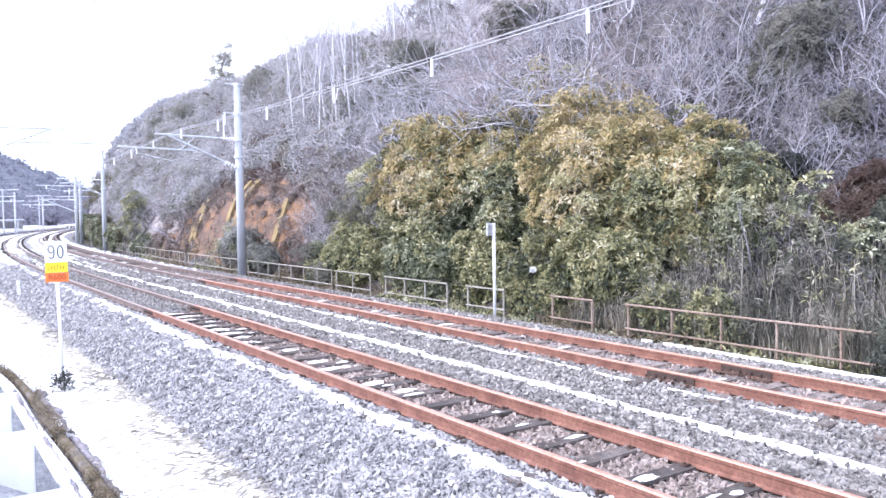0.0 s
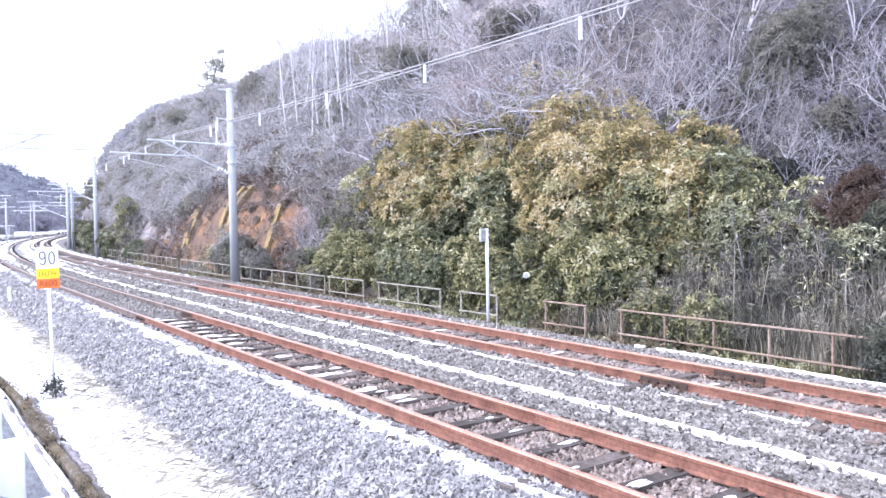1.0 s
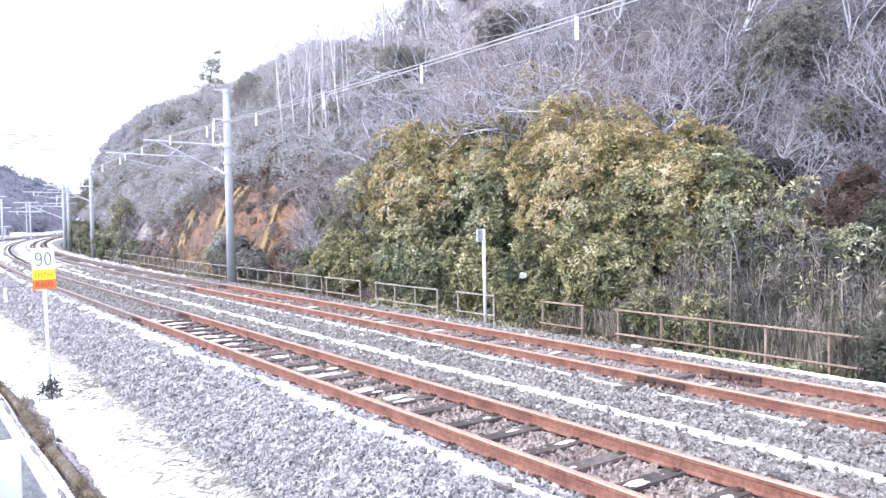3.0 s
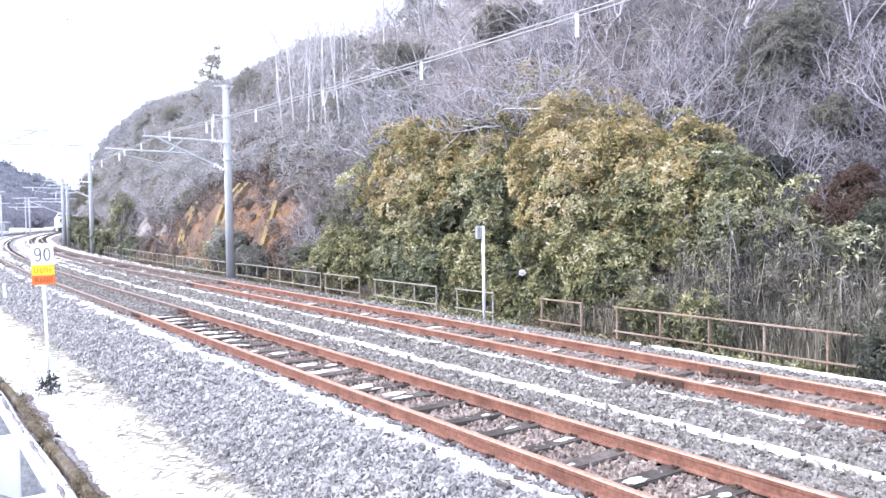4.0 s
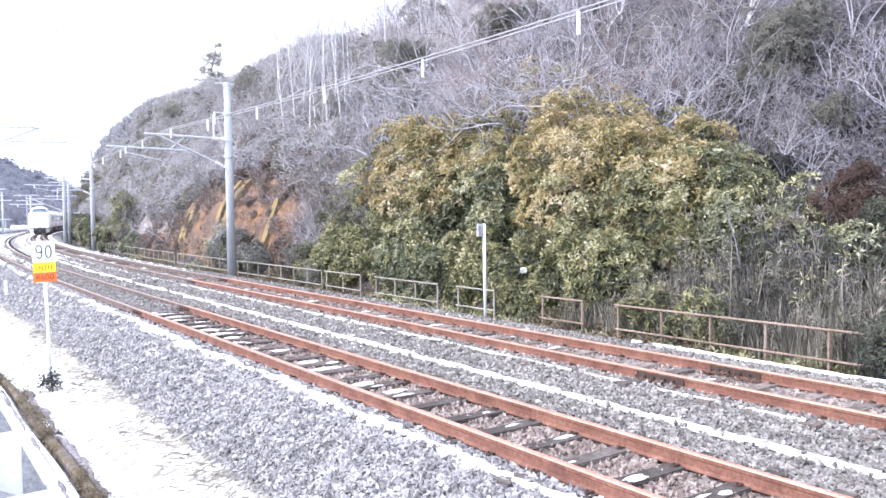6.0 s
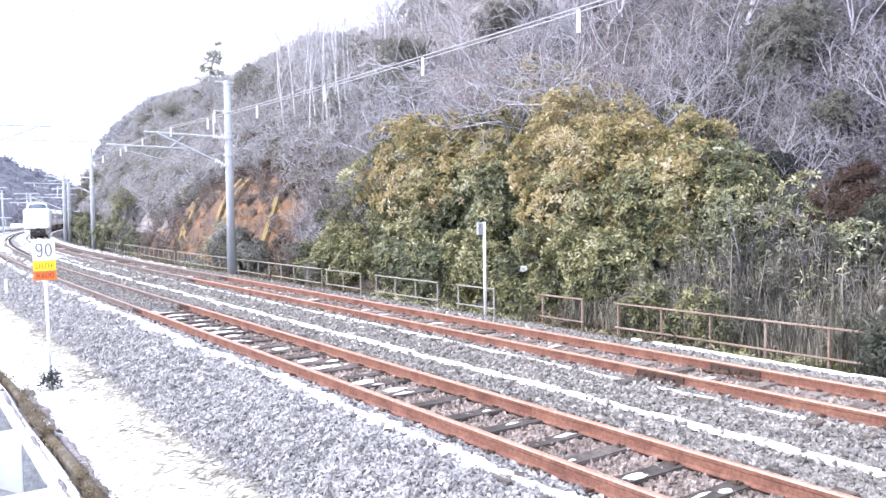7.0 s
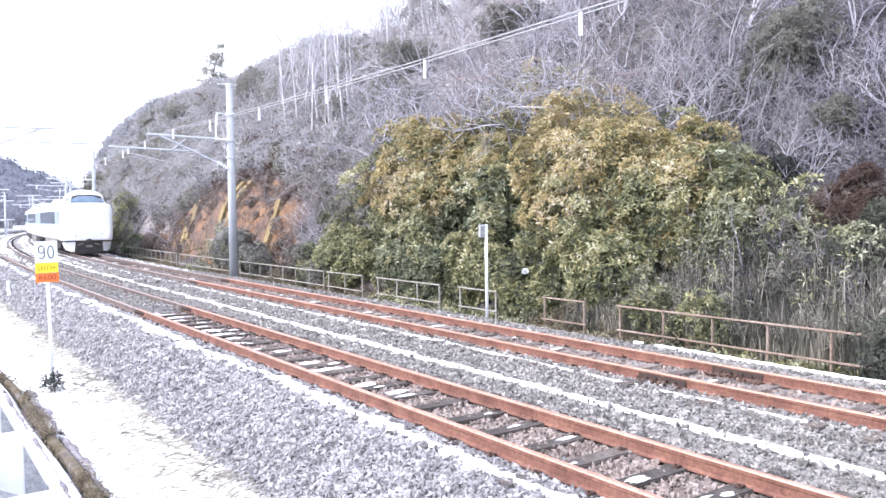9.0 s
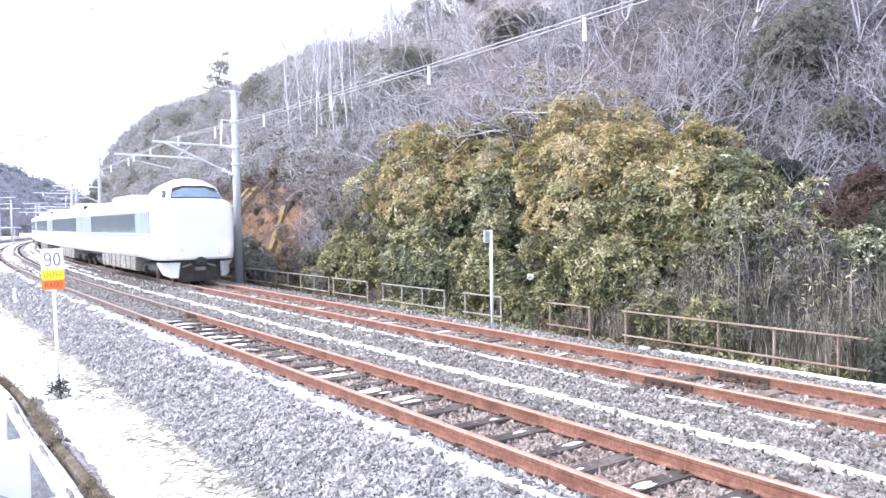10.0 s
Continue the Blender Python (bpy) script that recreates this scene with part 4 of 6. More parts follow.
            for a, b in zip(vs, vs[1:] + vs[:1]):
                bm.faces.new((a, b, mid) if sx > 0 else (b, a, mid))
            bmesh.ops.solidify(bm, geom=bm.faces[:], thickness=0.06)
            part("skirt", bm, M["car_white"], car, "white lower skirt plate")
        part("coupler_recess", box(1.7, 0.5, 0.72, (0, -h + 0.55, 0.56), 0.04), M["car_dark"], car, "black coupler recess")
        cp = part("coupler", box(0.36, 0.55, 0.3, (0, -h + 0.2, 0.84), 0.06), M["car_dark"], car, "dark coupler head")
        part("coupler_plate", box(0.4, 0.06, 0.13, (0, -h + 0.12, 0.55), 0.02), M["car_box"], cp)
        for sx in (-1, 1):
            part("hose", rod((sx * 0.3, -h + 0.2, 0.72), (sx * 0.62, -h + 0.25, 0.62), 0.035, None, 8), M["car_box"], car)
        part("snow_plough", box(1.5, 0.12, 0.3, (0, -h + 0.42, 0.22), 0.03), M["car_dark"], car)
    start = -h + (1.5 if front else 0.16)
    for sx in (-1, 1):
        x = sx * (B + 0.004)
        part("window_band", box(0.03, h - 0.16 - start, 0.86, (x, (start + h - 0.16) / 2, 2.28), 0.008), M["car_panel"], car, "pale blue-grey window band")
        y, ln = (-h + 3.7, 9.6) if front else (-h + 2.2, 11.8)
        win = part("window", box(0.03, ln, 0.78, (x + sx * 0.006, y + ln / 2, 2.28), 0.012), M["glass"], car)
        for q in np.arange(y + 1.6, y + ln - 0.4, 1.6):
            part("mullion", box(0.02, 0.022, 0.78, (x + sx * 0.01, q, 2.28), 0.0), M["car_dark"], win)
        part("stripe", box(0.02, h - 0.16 - start, 0.07, (x + sx * 0.002, (start + h - 0.16) / 2, 1.78), 0.0), M["car_stripe"], car, "thin sea-green stripe")
        part("lower_line", box(0.02, h - 0.16 - start, 0.025, (x + sx * 0.002, (start + h - 0.16) / 2, 1.42), 0.0), M["car_panel"], car)
        yd = -h + 2.3 if front else h - 1.0
        door = part("side_door", box(0.025, 0.8, 1.95, (x + sx * 0.001, yd, 2.08), 0.01), M["car_white"], car)
        part("door_window", box(0.02, 0.42, 0.72, (x + sx * 0.012, yd, 2.3), 0.01), M["car_panel"], door)
        for q in (-0.42, 0.42):
            part("door_seam", box(0.012, 0.02, 1.95, (x + sx * 0.012, yd + q, 2.08), 0.0), M["car_box"], door)
        for yb, ln in ((-h + 4.3, 2.8), (-h + 7.2, 2.3), (-h + 9.6, 1.6)):
            eq = part("equipment_box", box(0.5, ln, 0.62, (sx * 1.12, yb + ln / 2, 0.66), 0.03), M["car_box"], car, "grimy grey equipment box")
            for q in np.arange(yb + 0.9, yb + ln - 0.3, 0.9):
                part("box_gap", box(0.02, 0.05, 0.56, (sx * 1.375, q, 0.66), 0.0), M["car_dark"], eq)
        part("marker_light", box(0.03, 0.2, 0.13, (x - sx * 0.03, start + 2.0, 3.02), 0.01), M["car_panel"], car)
    if not front:
        bm = bmesh.new()
        for i in range(7):
            box(2.55 if i % 2 else 2.66, 0.05, 2.3, (0, -h - 0.15 + 0.05 * i, 2.1), 0.01, bm)
        part("gangway_bellows", bm, M["car_dark"], car, "dark folded gangway bellows")
    part("underframe", box(2.6, CAR - (2.4 if front else 0.8), 0.3, (0, 0.9 if front else 0, 0.95), 0.02), M["car_dark"], car)
    part("air_conditioner", box(1.9, 4.0, 0.24, (0, 0.6 if front else -2.4, TOP + 0.02), 0.08), M["car_roof"], car)
    for yb in (-h + 2.7, h - 2.7):
        bg = part("bogie", box(2.1, 2.7, 0.34, (0, yb, 0.55), 0.05), M["car_dark"], car, "dark bogie frame")
        for yw in (-1.05, 1.05):
            for sx in (-1, 1):
                part("wheel", rod((sx * 0.5, yb + yw, 0.43), (sx * 0.63, yb + yw, 0.43), 0.43, None, 20), M["clip"], bg)
                part("axle_box", box(0.16, 0.3, 0.26, (sx * 1.1, yb + yw, 0.45), 0.03), M["car_dark"], bg)
    return car


lead_car = build_car(True)
plain_car = build_car(False)
cars = [lead_car, plain_car] + [copy_thing(plain_car, Matrix()) for _ in range(5)]
NOSE_AT_END, SPEED, SLOWING = 28.6, 21.1, 0.68


def motions():
    """The train runs towards the viewer along the far track slowing a little."""
    for k, car in enumerate(cars):
        rows = []
        for i in range(21):
            t = i * 0.5
            left = 10.0 - t
            mid = NOSE_AT_END + SPEED * left + SLOWING * left * left + CAR * (k + 0.5)
            a, b = plan(mid - 5.4, FAR, FAR_RISE), plan(mid + 5.4, FAR, FAR_RISE)
            d = b - a
            turn = -math.degrees(math.atan2(d.x, d.y))
            c = (a + b) / 2
            rows.append((t, pose(c.x, c.y, c.z, 0.27, 0, turn)))
        walk(car, rows)


# ---- plants ----
def tubes(lines, sides=4):
    """lines: [(points (n, 3), radii (n,))]; verts and quads of thin tapering stems."""
    V, F, at = [], [], 0
    for P, R in lines:
        P, R = np.asarray(P, float), np.asarray(R, float)
        n = len(P)
        d = np.gradient(P, axis=0)
        d /= np.linalg.norm(d, axis=1, keepdims=True) + 1e-9
        ref = np.where(np.abs(d[:, 2:3]) < 0.9, np.array([[0, 0, 1.0]]), np.array([[1.0, 0, 0]]))
        a = np.cross(d, ref)
        a /= np.linalg.norm(a, axis=1, keepdims=True) + 1e-9
        b = np.cross(d, a)
        ang = np.arange(sides) * 2 * math.pi / sides
        ringv = P[:, None] + R[:, None, None] * (a[:, None] * np.cos(ang)[None, :, None] + b[:, None] * np.sin(ang)[None, :, None])
        V.append(ringv.reshape(-1, 3))
        i = np.arange(n - 1)[:, None] * sides + np.arange(sides)[None]
        j = np.arange(n - 1)[:, None] * sides + (np.arange(sides)[None] + 1) % sides
        F.append((np.stack([i, j, j + sides, i + sides], -1) + at).reshape(-1, 4))
        at += n * sides
    return np.concatenate(V), np.concatenate(F)


def stem(r, start, way, length, n, wander, lift):
    P = [np.array(start, float)]
    d = np.array(way, float)
    d /= np.linalg.norm(d)
    for _ in range(n - 1):
        d = d + r.normal(0, wander, 3) + np.array([0, 0, lift])
        d /= np.linalg.norm(d)
        P.append(P[-1] + d * length / (n - 1))
    return np.array(P)


def vase_skeleton(seed, height, forks=5, spread=0.5):
    """A tree that forks low into spreading limbs, limbs into branches, branches into twigs."""
    r = np.random.default_rng(seed)
    trunk, branch = [], []
    base = stem(r, (0, 0, -0.3), (r.normal(0, 0.12), r.normal(0, 0.12), 1), height * r.uniform(0.16, 0.3), 4, 0.06, 0.0)
    r0 = 0.0125 * height
    trunk.append((base, np.linspace(r0 * 1.15, r0 * 0.85, 4)))

    def grow(p, way, length, rad, level):
        n = (7, 5, 4, 2)[level]
        P = stem(r, p, way, length, n, (0.24, 0.3, 0.34, 0.3)[level], (0.07, 0.03, 0.02, 0.0)[level])
        (trunk if level == 0 else branch).append((P, np.linspace(rad, rad * 0.45, n)))
        if level == 3:
            return
        kids = (r.integers(3, 6), r.integers(3, 5), 2)[level]
        for _ in range(kids):
            f = r.uniform(0.3, 1.0)
            i = min(n - 2, int(f * (n - 1)))
            q = P[i] + (P[i + 1] - P[i]) * (f * (n - 1) - i)
            d = (P[i + 1] - P[i]) / np.linalg.norm(P[i + 1] - P[i])
            side = r.normal(0, 1, 3)
            side -= side @ d * d
            side /= np.linalg.norm(side)
            ang = r.uniform(0.4, 0.95)
            grow(q, d * math.cos(ang) + side * math.sin(ang) + np.array([0, 0, 0.12]), length * r.uniform(0.45, 0.75), max(rad * 0.5, 0.0055), level + 1)

    for k in range(forks):
        a = 6.283 * k / forks + r.normal(0, 0.4)
        q = base[2] + (base[3] - base[2]) * r.uniform(0, 1)
        grow(q, (math.cos(a) * spread, math.sin(a) * spread, r.uniform(0.6, 1.0)), height * r.uniform(0.45, 0.75), r0 * r.uniform(0.45, 0.7), 0)
    return trunk, branch


def bare_skeleton(seed, height, stems=1, spread=0.55, limbs=9, twigs=7, fine=3, lift=0.1, tilt=0.12):
    """Trunk lines and branch lines of a leafless tree."""
    r = np.random.default_rng(seed)
    trunk, branch = [], []
    for k in range(stems):
        lean = r.normal(0, tilt, 3)
        T = stem(r, (r.normal(0, 0.06), r.normal(0, 0.06), -0.3), (lean[0], lean[1], 1), height * r.uniform(0.75, 1.0), 8, 0.07, 0.05)
        rad = np.linspace(0.011 * height, 0.0025 * height, 8)
        trunk.append((T, rad))
        for _ in range(limbs):
            f = r.uniform(0.3, 0.97)
            i = min(6, int(f * 7))
            p = T[i] + (T[i + 1] - T[i]) * (f * 7 - i)
            az = r.uniform(0, 2 * math.pi)
            ln = height * r.uniform(0.22, 0.42) * (1.25 - f)  * 1.3
            L = stem(r, p, (math.cos(az) * spread * 1.6, math.sin(az) * spread * 1.6, 0.75), ln, 5, 0.16, lift)
            branch.append((L, np.linspace(rad[i] * 0.5, 0.006, 5)))
            for _ in range(twigs):
                g = r.uniform(0.25, 1.0)
                j = min(3, int(g * 4))
                q = L[j] + (L[j + 1] - L[j]) * (g * 4 - j)
                w = (L[j + 1] - L[j]) / np.linalg.norm(L[j + 1] - L[j]) + r.normal(0, 0.55, 3) + np.array([0, 0, 0.25])
                W = stem(r, q, w, ln * r.uniform(0.25, 0.55), 4, 0.2, 0.06)
                branch.append((W, np.linspace(0.009, 0.004, 4)))
                for _ in range(fine):
                    i2 = r.integers(1, 4)
                    X = stem(r, W[i2], W[i2] - W[i2 - 1] + r.normal(0, 0.12, 3) * ln * 0.5, ln * r.uniform(0.12, 0.3), 3, 0.2, 0.05)
                    branch.append((X, np.linspace(0.006, 0.003, 3)))
    return trunk, branch


def rosettes(r, p, axis, leaves, size, slim=0.36, open_=1.0):
    """Whorls of leaves at points p that face along axis: verts and quads, one quad a leaf."""
    n = len(p)
    ref = np.where(np.abs(axis[:, 2:3]) < 0.8, np.array([[0, 0, 1.0]]), np.array([[1.0, 0, 0]]))
    a = np.cross(axis, ref)
    a /= np.linalg.norm(a, axis=1, keepdims=True)
    b = np.cross(axis, a)
    ang = r.uniform(0, 6.283, (n, 1)) + np.arange(leaves)[None] * 6.283 / leaves + r.normal(0, 0.25, (n, leaves))
    rad = a[:, None] * np.cos(ang)[..., None] + b[:, None] * np.sin(ang)[..., None]
    way = rad * open_ + axis[:, None] * r.uniform(-0.1, 0.9, (n, leaves, 1)) + r.normal(0, 0.15, (n, leaves, 3))
    way /= np.linalg.norm(way, axis=-1, keepdims=True)
    side = np.cross(way, axis[:, None] + r.normal(0, 0.2, way.shape))
    side /= np.linalg.norm(side, axis=-1, keepdims=True) + 1e-9
    up = np.cross(side, way)
    ln = size * r.uniform(0.6, 1.3, (n, leaves, 1))
    w = ln * slim * 0.5
    base = p[:, None] + way * 0.02
    V = np.stack([base, base + way * ln * 0.55 + side * w + up * ln * 0.05, base + way * ln - up * ln * 0.14, base + way * ln * 0.55 - side * w + up * ln * 0.05], 2)
    return V.reshape(-1, 3), np.arange(n * leaves * 4).reshape(-1, 4)


def build_shrub(x, y, z, rx, ry, rz, count, leaf, low, high, label, seed, lobes=26, gold=0.5, name="shrub", category="shrub", leaves=8, lump=0.42, slim=0.36, foot=-5.0):
    """An evergreen of stems and leaf whorls, gathered in clumps on a lobed crown with gaps. z is the ground; the crown
    reaches from it to 2 rz above. Below foot its leaves are dark green. Gold towards the top and dark green at the foot
    put sun and shade into the leaf colour.
    """
    r = np.random.default_rng(seed)
    sh = thing(name, Matrix.Translation((x, y, z)), label, category, "evergreens on the bank")
    R = np.array([rx, ry, rz])
    L = r.normal(size=(lobes, 3))
    L[:, 2] = L[:, 2] * 0.8 + 0.15
    L /= np.linalg.norm(L, axis=1, keepdims=True)
    size_l = r.uniform(0.5, 1.1, lobes)
    rc = 0.17 + 0.075 * max(rx, rz)
    area = 12.57 * (((rx * ry) ** 1.6 + (rx * rz) ** 1.6 + (ry * rz) ** 1.6) / 3) ** 0.625
    nc = int(np.clip(area / (3.14 * rc * rc) * 1.25, 14, 260))
    # spread the clumps evenly: of some tries, the one farthest from those that stand
    D = np.zeros((nc, 3))
    for i in range(nc):
        tries = r.normal(size=(7, 3))
        tries /= np.linalg.norm(tries, axis=1, keepdims=True)
        D[i] = tries[np.argmin((tries @ D[:i].T).max(1))] if i else tries[0]
    cosang = D @ L.T
    bump = np.exp(-(1 - cosang) * 16 / size_l[None]) * size_l[None]
    k = (1 - lump) + lump * 1.15 * bump.max(1) + r.normal(0, 0.05, nc)
    size_c = rc * r.uniform(0.6, 1.35, nc)
    C = D * k[:, None] * R - D * size_c[:, None] * 0.5
    C[:, 2] += rz * 0.95
    out = D * 0.85 + np.array([0, 0, 0.6]) + r.normal(0, 0.2, (nc, 3))
    out /= np.linalg.norm(out, axis=1, keepdims=True)
    per = max(8, int(count * 1.35 / nc))
    q = r.normal(size=(nc, per, 3))
    q /= np.linalg.norm(q, axis=-1, keepdims=True)
    side = (q * out[:, None]).sum(-1, keepdims=True)
    q = np.where(side < -0.15, q - 2 * side * out[:, None], q)
    side = (q * out[:, None]).sum(-1, keepdims=True)
    p = C[:, None] + (q - out[:, None] * side * 0.35) * (size_c[:, None] * r.uniform(0.75, 1.08, (nc, per)))[..., None]
    ax = q * 0.8 + out[:, None] * 0.6 + np.array([0, 0, 0.25]) + r.normal(0, 0.25, q.shape)
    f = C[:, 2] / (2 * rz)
    # clumps turn gold with height, sunlight painted on the tops
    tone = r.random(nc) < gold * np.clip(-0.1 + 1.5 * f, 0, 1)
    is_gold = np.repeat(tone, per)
    p, ax = p.reshape(-1, 3), ax.reshape(-1, 3)
    # sparse leaves behind the gaps, kept off the sunlit gold to deepen the shade
    m = count // 4
    d = r.normal(size=(m, 3))
    d /= np.linalg.norm(d, axis=1, keepdims=True)
    p = np.concatenate([p, d * R * r.uniform(0.45, 0.75, (m, 1)) + np.array([0, 0, rz * 0.95])])
    ax = np.concatenate([ax, d + r.normal(0, 0.4, d.shape)])
    is_gold = np.concatenate([is_gold, np.zeros(m, bool)])
    ax /= np.linalg.norm(ax, axis=1, keepdims=True)
    keep = p[:, 2] > 0.05
    p, ax, is_gold = p[keep], ax[keep], is_gold[keep]
    # leaves below foot get the dark material as painted shade
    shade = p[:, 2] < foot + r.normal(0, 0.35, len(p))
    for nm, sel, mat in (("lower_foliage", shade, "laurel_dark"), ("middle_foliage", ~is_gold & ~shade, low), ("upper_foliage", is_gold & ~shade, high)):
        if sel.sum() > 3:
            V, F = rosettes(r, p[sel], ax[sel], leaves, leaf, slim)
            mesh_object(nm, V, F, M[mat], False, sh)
    lines = []
    ends = p[r.permutation(len(p))[:max(12, count // 60)]]
    for e in ends:
        P = np.array([(r.normal(0, 0.15), r.normal(0, 0.15), -0.3), e * np.array([0.35, 0.35, 0.4]) + r.normal(0, 0.12, 3), e * np.array([0.75, 0.75, 0.8]) + r.normal(0, 0.1, 3), e])
        lines.append((P, np.array([0.05, 0.035, 0.02, 0.006])))
    V, F = tubes(lines, 4)
    mesh_object("woody_frame", V, F, M["bark_grey"], True, sh)
    return sh


def on_bank(s, u):
    g = plan(s, u, 0)
    return g.x, g.y, ground_z(g.x, g.y)


def shrub_at(s, u, *rest, **more):
    """The crown is rooted at the bank's foot in front of it, so that it reaches down behind the fence."""
    x, y, z = on_bank(s, u)
    foot = on_bank(s, max(12.4, u - 0.85 * rest[0]))[2]
    return build_shrub(x, y, min(z, foot) - 0.1, *rest, **more)


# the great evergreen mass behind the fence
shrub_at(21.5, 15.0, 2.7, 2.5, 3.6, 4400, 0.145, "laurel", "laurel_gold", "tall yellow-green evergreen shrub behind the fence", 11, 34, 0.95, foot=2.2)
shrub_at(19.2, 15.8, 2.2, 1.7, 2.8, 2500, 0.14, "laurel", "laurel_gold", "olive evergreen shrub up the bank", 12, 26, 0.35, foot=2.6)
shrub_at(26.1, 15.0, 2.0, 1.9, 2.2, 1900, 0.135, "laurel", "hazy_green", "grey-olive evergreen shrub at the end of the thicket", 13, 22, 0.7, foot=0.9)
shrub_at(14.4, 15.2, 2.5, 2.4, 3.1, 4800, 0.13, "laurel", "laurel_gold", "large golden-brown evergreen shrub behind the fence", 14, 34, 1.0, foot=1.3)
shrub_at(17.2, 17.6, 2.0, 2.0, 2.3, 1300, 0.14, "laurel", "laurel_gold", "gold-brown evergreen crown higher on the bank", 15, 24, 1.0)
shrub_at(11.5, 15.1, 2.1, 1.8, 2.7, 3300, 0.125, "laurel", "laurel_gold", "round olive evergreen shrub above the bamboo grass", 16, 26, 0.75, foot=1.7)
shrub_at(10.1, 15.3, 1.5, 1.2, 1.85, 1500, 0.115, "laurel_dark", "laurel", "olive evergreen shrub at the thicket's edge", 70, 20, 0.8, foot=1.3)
shrub_at(17.3, 13.4, 1.0, 1.7, 1.3, 950, 0.15, "laurel", "laurel", "bushy olive evergreen against the fence", 17, 20, 0.3)
shrub_at(20.4, 13.3, 0.95, 2.2, 1.45, 1300, 0.15, "laurel_dark", "laurel", "dark glossy laurel leaning over the fence", 18, 24, 0.4)
shrub_at(24.4, 13.3, 0.95, 2.2, 1.3, 1200, 0.15, "laurel", "laurel", "dull yellow-green laurel pressed against the fence", 19, 24, 0.4)
shrub_at(15.0, 13.0, 0.75, 0.9, 0.95, 520, 0.14, "laurel", "laurel", "yellow-green shrub spilling through the fence", 20, 14, 0.5)
shrub_at(12.6, 13.3, 1.0, 1.5, 1.5, 1000, 0.14, "laurel", "laurel", "yellow-green shrub above the rusty fence", 21, 20, 0.5)
shrub_at(10.6, 13.1, 0.8, 0.8, 0.75, 420, 0.14, "laurel", "laurel", "small yellow-green shrub among bamboo grass", 22, 12, 0.5)
shrub_at(8.6, 15.6, 1.6, 1.7, 1.3, 800, 0.12, "laurel_dark", "laurel", "thin evergreen shrub at the edge of the bamboo grass", 23, 18, 0.5)
shrub_at(6.9, 15.0, 1.3, 1.2, 1.1, 700, 0.1, "shade_leaf", "laurel_dark", "dull green shrub on the bank above the fence", 24, 16, 0.5)
shrub_at(22.5, 20.0, 1.5, 1.5, 1.9, 700, 0.17, "laurel", "laurel_gold", "olive evergreen tree crown up the slope", 25, 22, 0.5)
shrub_at(5.3, 12.2, 0.75, 0.7, 0.85, 520, 0.08, "shade_leaf", "reed", "low grey-green shrub at the end of the fence", 26, 10, 0.0)
shrub_at(4.8, 12.2, 0.75, 0.7, 0.85, 420, 0.08, "shade_leaf", "reed", "low grey-green shrub growing beside the ballast", 27, 10, 0.4)

shrub_at(18.8, 13.1, 0.8, 1.2, 1.1, 700, 0.15, "laurel_dark", "laurel", "dark glossy laurel filling the fence's gap", 28, 16, 0.3)
shrub_at(9.3, 12.9, 0.6, 0.9, 0.7, 380, 0.12, "laurel", "laurel", "yellow-green shrub among the bamboo grass", 29, 12, 0.5)
shrub_at(15.9, 13.7, 0.9, 1.0, 0.95, 600, 0.14, "laurel_dark", "laurel", "dull green shrub under the golden crowns", 59, 16, 0.4)
shrub_at(14.1, 13.35, 0.8, 0.95, 0.95, 600, 0.14, "laurel", "laurel", "yellow-green shrub behind the fence post", 67, 14, 0.5)
shrub_at(17.6, 14.6, 1.1, 0.95, 2.0, 900, 0.15, "laurel_dark", "laurel", "dark green evergreen in the middle of the thicket", 68, 20, 0.6)
shrub_at(28.8, 13.2, 0.7, 1.3, 1.0, 600, 0.13, "brown_scrub", "hazy_green", "grey-brown shrub behind the pipe fence", 64, 14, 0.5)
shrub_at(26.4, 12.9, 0.6, 1.4, 0.7, 450, 0.13, "hazy_green", "laurel", "low grey-green shrub behind the pipe fence", 65, 14, 0.4)
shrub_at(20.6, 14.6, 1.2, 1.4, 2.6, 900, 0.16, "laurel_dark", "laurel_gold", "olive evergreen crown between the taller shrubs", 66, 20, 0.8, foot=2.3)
# shrubs by the poles and along the curve
shrub_at(32.6, 12.9, 0.8, 1.4, 0.95, 700, 0.14, "grey_leaf", "laurel_dark", "low grey-green shrub beside the concrete pole", 31, 14, 0.2)
shrub_at(36.4, 13.1, 1.0, 2.2, 1.4, 1100, 0.15, "grey_leaf", "laurel_dark", "grey-green shrub in front of the red earth", 32, 16, 0.2)
shrub_at(29.8, 14.0, 1.1, 1.2, 0.8, 400, 0.15, "brown_scrub", "soft_olive", "low shrub with dead brown leaves under the bank", 33, 14, 0.6)
shrub_at(61.5, 13.2, 1.1, 1.5, 2.75, 1000, 0.17, "hazy_green", "laurel", "light green pointed shrub by the fence", 34, 18, 0.5)
shrub_at(56.5, 13.0, 0.9, 2.4, 0.9, 600, 0.2, "laurel_dark", "hazy_green", "low dark shrub along the fence foot", 30, 16, 0.4)
for s_, u_, a_, b_, c_, sd_ in ((34.6, 15.8, 0.6, 1.5, 0.36, 81), (37.4, 15.9, 0.6, 1.6, 0.38, 82), (40.2, 15.4, 0.6, 1.6, 0.38, 83), (43.0, 14.9, 0.55, 1.5, 0.36, 84), (32.6, 15.4, 0.5, 1.0, 0.32, 85)):
    x_, y_, z_ = on_bank(s_, u_)
    build_shrub(x_, y_, z_ - 0.15, a_, b_, c_, 420, 0.1, "dead_leaf", "brown_scrub", "dark brown scrub overhanging the top of the red earth", sd_, 14, 0.6)
